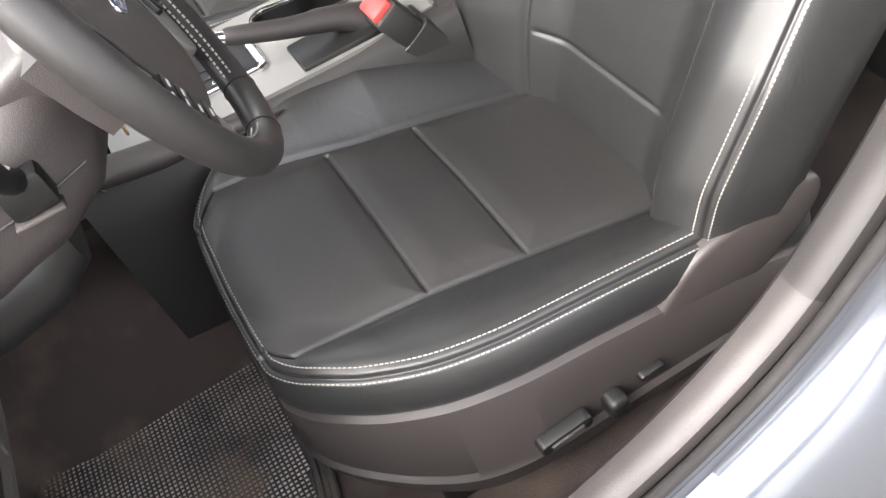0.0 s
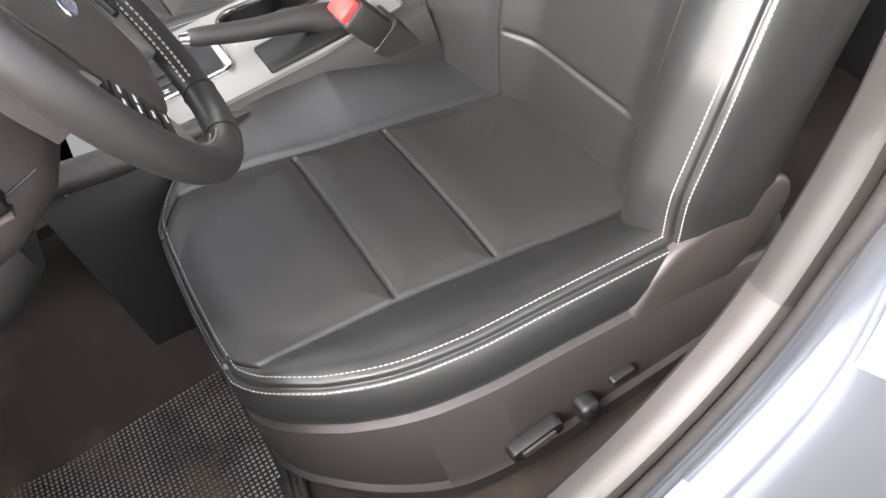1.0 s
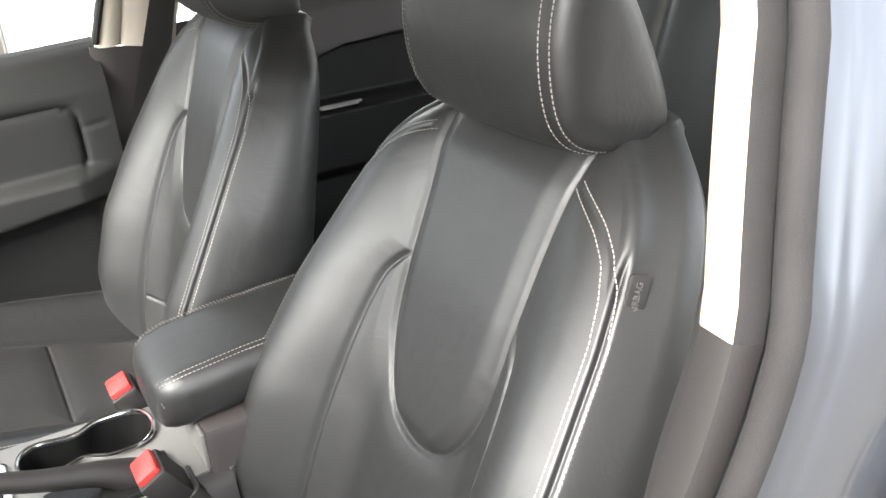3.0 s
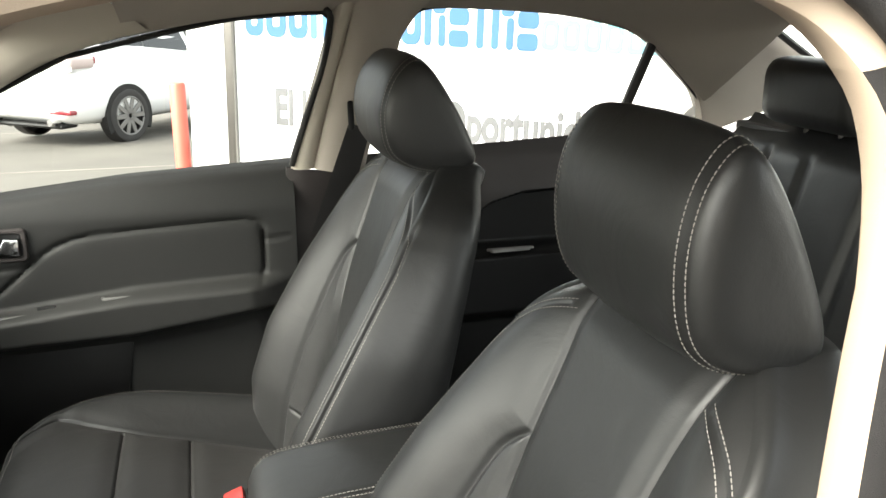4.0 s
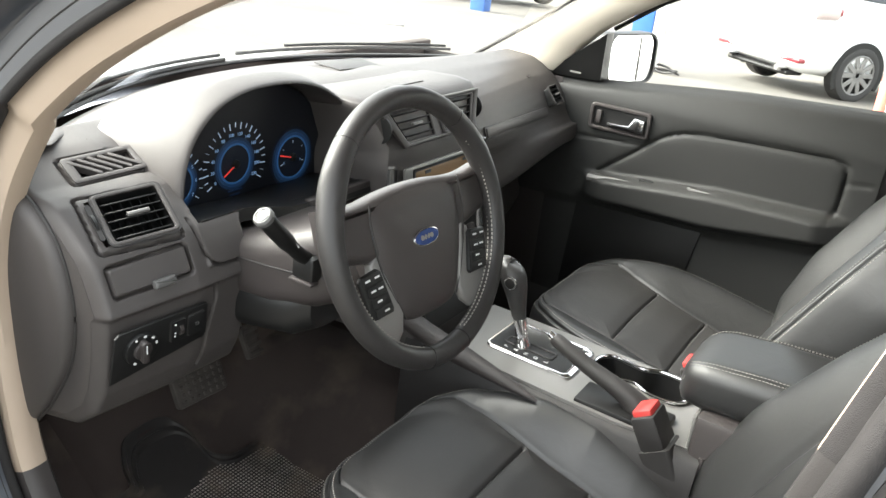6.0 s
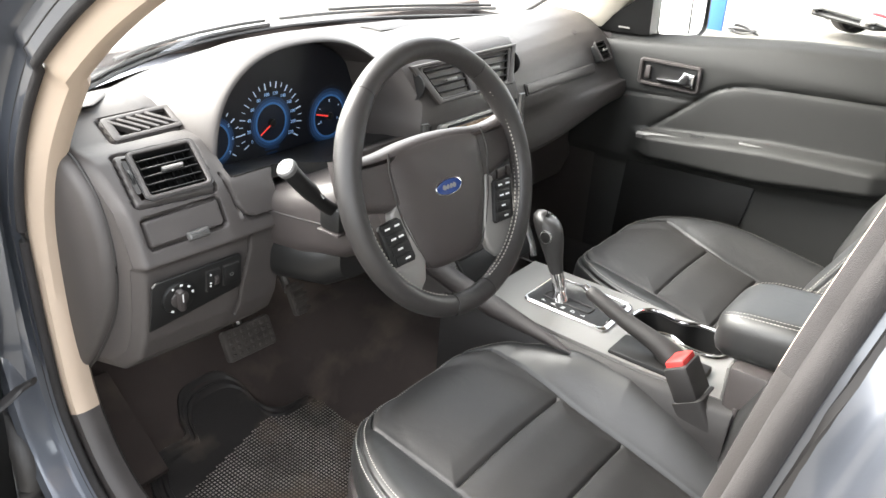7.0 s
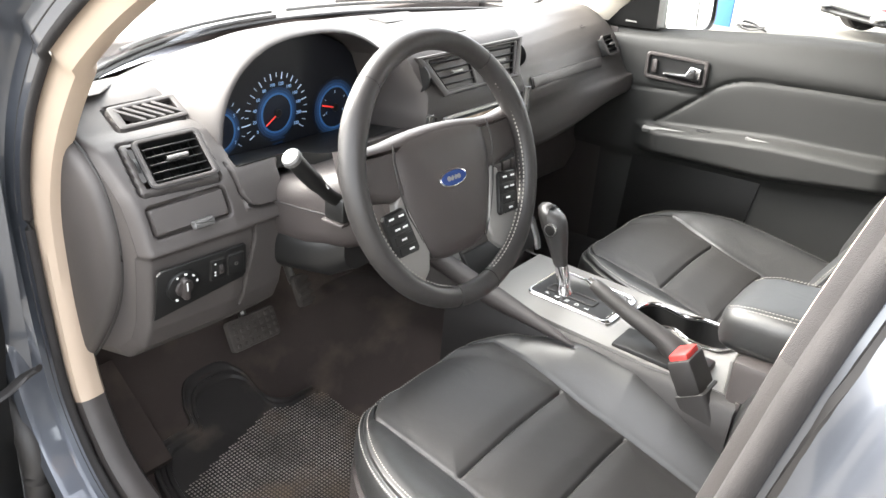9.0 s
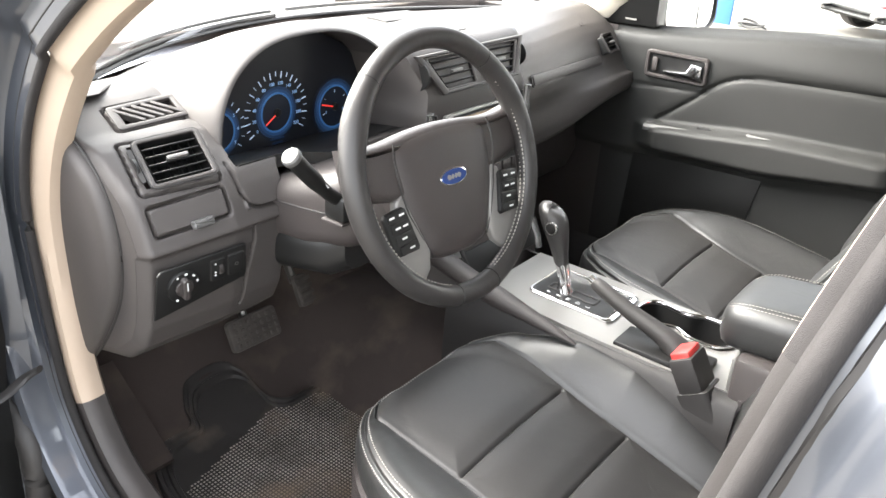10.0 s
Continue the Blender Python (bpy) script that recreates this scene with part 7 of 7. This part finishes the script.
part("cloth", box(0, 6.0, -0.1, 2.3, -0.03, 0.0, frame_of=w2), BANNER, b2)
for k in range(4):
    part("name_block", prism(round_rect(0.4 + 0.5 * k, 0.72 + 0.5 * k, 1.05, 1.75, 0.10), 0.003, w2 @ pose(0, 0, 0.001)), BANNER_BLUE, b2)
rp = thing("red_post", (5.2, -0.035, yard_z(5.2)), "red steel guard post beside the fence", "post")
part("post", tube([(5.2, -0.035, yard_z(5.2)), (5.2, -0.035, 0.815), (5.2, -0.035, 0.83)], [0.055, 0.055, 0.045], 16), POST_RED, rp)
bp = thing("blue_post", (14.7, 8.4, yard_z(14.7)), "blue painted steel pillar in the yard", "post")
part("post", box(14.55, 14.85, 8.36, 8.70, yard_z(14.7), 4.5, 0.01), POST_BLUE, bp)
bp2 = thing("blue_post", (10.0, 3.34, yard_z(10.0)), "blue and white steel pillar in the yard", "post")
part("post", box(9.90, 10.18, 3.20, 3.48, yard_z(10.0) - 0.02, 4.5, 0.01), POST_BLUE, bp2)
part("post_side", box(9.92, 10.16, 3.10, 3.197, yard_z(10.0) - 0.02, 4.5, 0.01), POST_WHITE, bp2, "white edge of the pillar")
cb = thing("cable_pile", (10.0, 2.95, yard_z(10.0)), "dark cable lying in loops on the concrete", "cable")
loop = [(10.0 + 0.16 * math.cos(t) * (1 + 0.4 * math.sin(0.7 * t)), 2.93 + 0.20 * math.sin(1.3 * t), yard_z(10.0) + 0.02 + 0.03 * (1 + math.sin(2.1 * t))) for t in np.linspace(0, 11, 60)]
part("cable", tube(loop, 0.012, 6), RUBBER, cb)


def car(name, at, head, L, label, paint, tall):
    """A parked car: lofted body, dark glass, wheels, lamps. at: rear axle's middle; head: its heading."""
    h = Vector((head[0], head[1], 0)).normalized()
    M = axes(at, h, Vector((-h.y, h.x, 0)))
    c = thing(name, at, label, "car")
    H, half = (1.64, 0.92) if tall else (1.42, 0.88)
    st = [(-0.93, 0.70, 0.50, 0.95), (-0.90, 0.82, 0.42, 1.02), (-0.75, 0.90, 0.33, 1.08), (-0.4, half, 0.30, 1.10), (0.6, half, 0.28, 1.06), (1.8, half, 0.28, 1.02), (2.6, half, 0.28, 1.0), (3.2, half - 0.02, 0.32, 0.92), (3.5, half - 0.14, 0.38, 0.80), (3.62, half - 0.30, 0.45, 0.70)]
    loops = []
    for x, w, z0, z1 in st:
        z1 = z1 * (H / 1.64)
        lp = [(w * 0.80, z0), (w * 0.97, z0 + 0.10), (w, z0 + 0.28), (w * 0.985, z1 - 0.22), (w * 0.95, z1 - 0.06), (w * 0.90, z1)]
        ring = [(x, y, z) for y, z in lp] + [(x, -y, z) for y, z in lp[::-1]]
        loops.append([M @ Vector(p) for p in ring])
    part("body", rings(loops, cap0=True, cap1=True), paint, c, sharp=50)
    gl = []
    for x, w, z in ((-0.91, 0.80, 1.02), (-0.88, 0.77, 1.30), (-0.62, 0.70, 1.54), (-0.48, 0.67, 1.585), (-0.2, 0.66, H - 0.03), (0.9, 0.66, H), (1.6, 0.66, H - 0.04), (2.55, 0.78, 1.0)):
        zt = z if tall else z * 0.87
        ring = [(x, 0.86 if z > 1.0 else w, 1.0 * H / 1.64), (x, w + 0.125, 1.0 * H / 1.64 + (zt - H / 1.64) * 0.55), (x, w + 0.04, max(zt, H / 1.64) - 0.03), (x, w - 0.12, max(zt, H / 1.64)), (x, -w + 0.12, max(zt, H / 1.64)), (x, -w - 0.04, max(zt, H / 1.64) - 0.03), (x, -w - 0.125, H / 1.64 + (zt - H / 1.64) * 0.55), (x, -0.86 if z > 1.0 else -w, H / 1.64)]
        gl.append([M @ Vector(p) for p in ring])
    part("cabin", rings(gl, closed=False), paint, c, sharp=50)
    k = H / 1.64
    for s in (-1, 1):
        for quad in ([(-0.50, 1.32), (0.0, 1.28), (0.49, 1.245), (0.49, 1.56), (-0.10, 1.555), (-0.30, 1.535)], [(0.50, 1.24), (1.40, 1.14), (1.25, 1.56), (0.50, 1.56)], [(1.48, 1.13), (2.2, 1.07), (1.80, 1.42), (1.36, 1.55)]):
            bm = bm_of([M @ Vector((x, s * (float(np.interp(z, [1.0, 1.33, 1.60], [0.86, 0.785, 0.705])) + 0.010), z * k)) for x, z in quad], [tuple(range(len(quad)))])
            part("side_window", bm, CAR_GLASS, c)
    bm = bm_of([M @ Vector(p) for p in ((-0.890, -0.62, 1.315 * k), (-0.890, 0.62, 1.315 * k), (-0.645, 0.57, 1.540 * k), (-0.645, -0.57, 1.540 * k))], [(0, 1, 2, 3)])
    part("rear_window", bm, CAR_GLASS, c)
    for s in (-1, 1):
        lamp = part("tail_lamp", box(-0.93, -0.50, s * 0.80 - 0.125, s * 0.80 + 0.125, 1.02 * k, 1.20 * k, 0.06, 4, frame_of=M), RED_LAMP, c, "clear and red tail lamp")
        part("lamp_core", box(-0.63, -0.48, s * 0.86 - 0.06, s * 0.86 + 0.072, 1.07 * k, 1.17 * k, 0.03, 3, frame_of=M), RED_DARK, lamp, "red lamp core")
        part("reflector", box(-0.925, -0.80, s * 0.66 - 0.18, s * 0.66 + 0.18, 0.46, 0.525, 0.02, frame_of=M), RED_DARK, c)
        part("exhaust", tube([M @ Vector((-0.97, s * 0.52, 0.36)), M @ Vector((-0.80, s * 0.52, 0.36))], 0.045, 14), CHROME, c)
    part("bumper_lip", box(-0.88, -0.60, -0.62, 0.62, 0.27, 0.33, 0.03, frame_of=M), DARK, c)
    part("number_plate", box(-0.955, -0.935, -0.26, 0.26, 0.72, 0.84, 0.004, frame_of=M), POST_WHITE, c)
    if tall:
        part("spoiler", box(-0.80, -0.42, -0.60, 0.60, 1.56, 1.61, 0.02, frame_of=M), paint, c)
    for x in (0.0, 2.75):
        for s in (-1, 1):
            wm_ = M @ axes((x, s * (half - 0.10), 0.365), (-s, 0, 0), (0, 0, 1))
            arch = part("wheel_arch", rings([[wm_ @ Vector((r * math.cos(t), s * 0 + r * math.sin(t), -z)) for t in np.linspace(-0.5, math.pi + 0.5, 30)] for r, z in ((0.42, -0.02), (0.42, -0.1085), (0.34, -0.1085), (0.34, -0.02))], closed=False), DARK, c)
            w = part("wheel", rings([[wm_ @ Vector((r * math.cos(t), r * math.sin(t), -z)) for t in np.linspace(0, 2 * math.pi, 36, endpoint=False)] for r, z in ((0.25, 0.10), (0.25, -0.115), (0.29, -0.125), (0.345, -0.115), (0.365, -0.08), (0.365, 0.08), (0.34, 0.11))]), RUBBER, c, "black tyre on silver rim")
            for q in range(10):
                a = 2 * math.pi * q / 10
                part("spoke", box(0.03, 0.25, -0.032, 0.032, 0.102, 0.118, 0.006, 1, frame_of=wm_ @ Matrix.Rotation(a, 4, "Z")), SILVER, w)
            part("rim_band", tube([wm_ @ Vector((0.25 * math.cos(t), 0.25 * math.sin(t), 0.11)) for t in np.linspace(0, 2 * math.pi, 32, endpoint=False)], 0.013, 6, True), SILVER, w)
            part("rim_disc", prism(circle(0.245), 0.02, wm_ @ pose(0, 0, 0.05)), DARK, w)
    return c


RED_DARK = material("dark_red_reflector", (0.25, 0.02, 0.03), 0.25, bump=0, coat=1.0)
RED_LAMP = material("clear_red_lamp", (0.55, 0.45, 0.43), 0.2, bump=0, coat=1.0)
DARK_CAR = material("maroon_car_paint", (0.05, 0.012, 0.015), 0.3, bump=0, coat=1.0)
car("parked_suv", (11.48, 1.42, yard_z(11.48)), (0.78, -0.63), 4.6, "white sport utility car parked behind the fence", WHITE_CAR, True)
car("parked_car", (17.0, 11.2, yard_z(17.0)), (0.85, -0.5), 4.5, "dark maroon car parked far across the yard", DARK_CAR, False)
oc = thing("traffic_drum", (21.0, 4.6, yard_z(21)), "orange traffic drum beyond the white car", "traffic drum")
ORANGE = material("orange_plastic", (0.75, 0.16, 0.05), 0.5, bump=0)
for k in range(3):
    part("segment", tube([(21.0, 4.6, yard_z(21) + 0.36 * k), (21.0, 4.6, yard_z(21) + 0.36 * k + 0.33)], [0.28 - 0.03 * k, 0.26 - 0.03 * k], 18), ORANGE, oc)
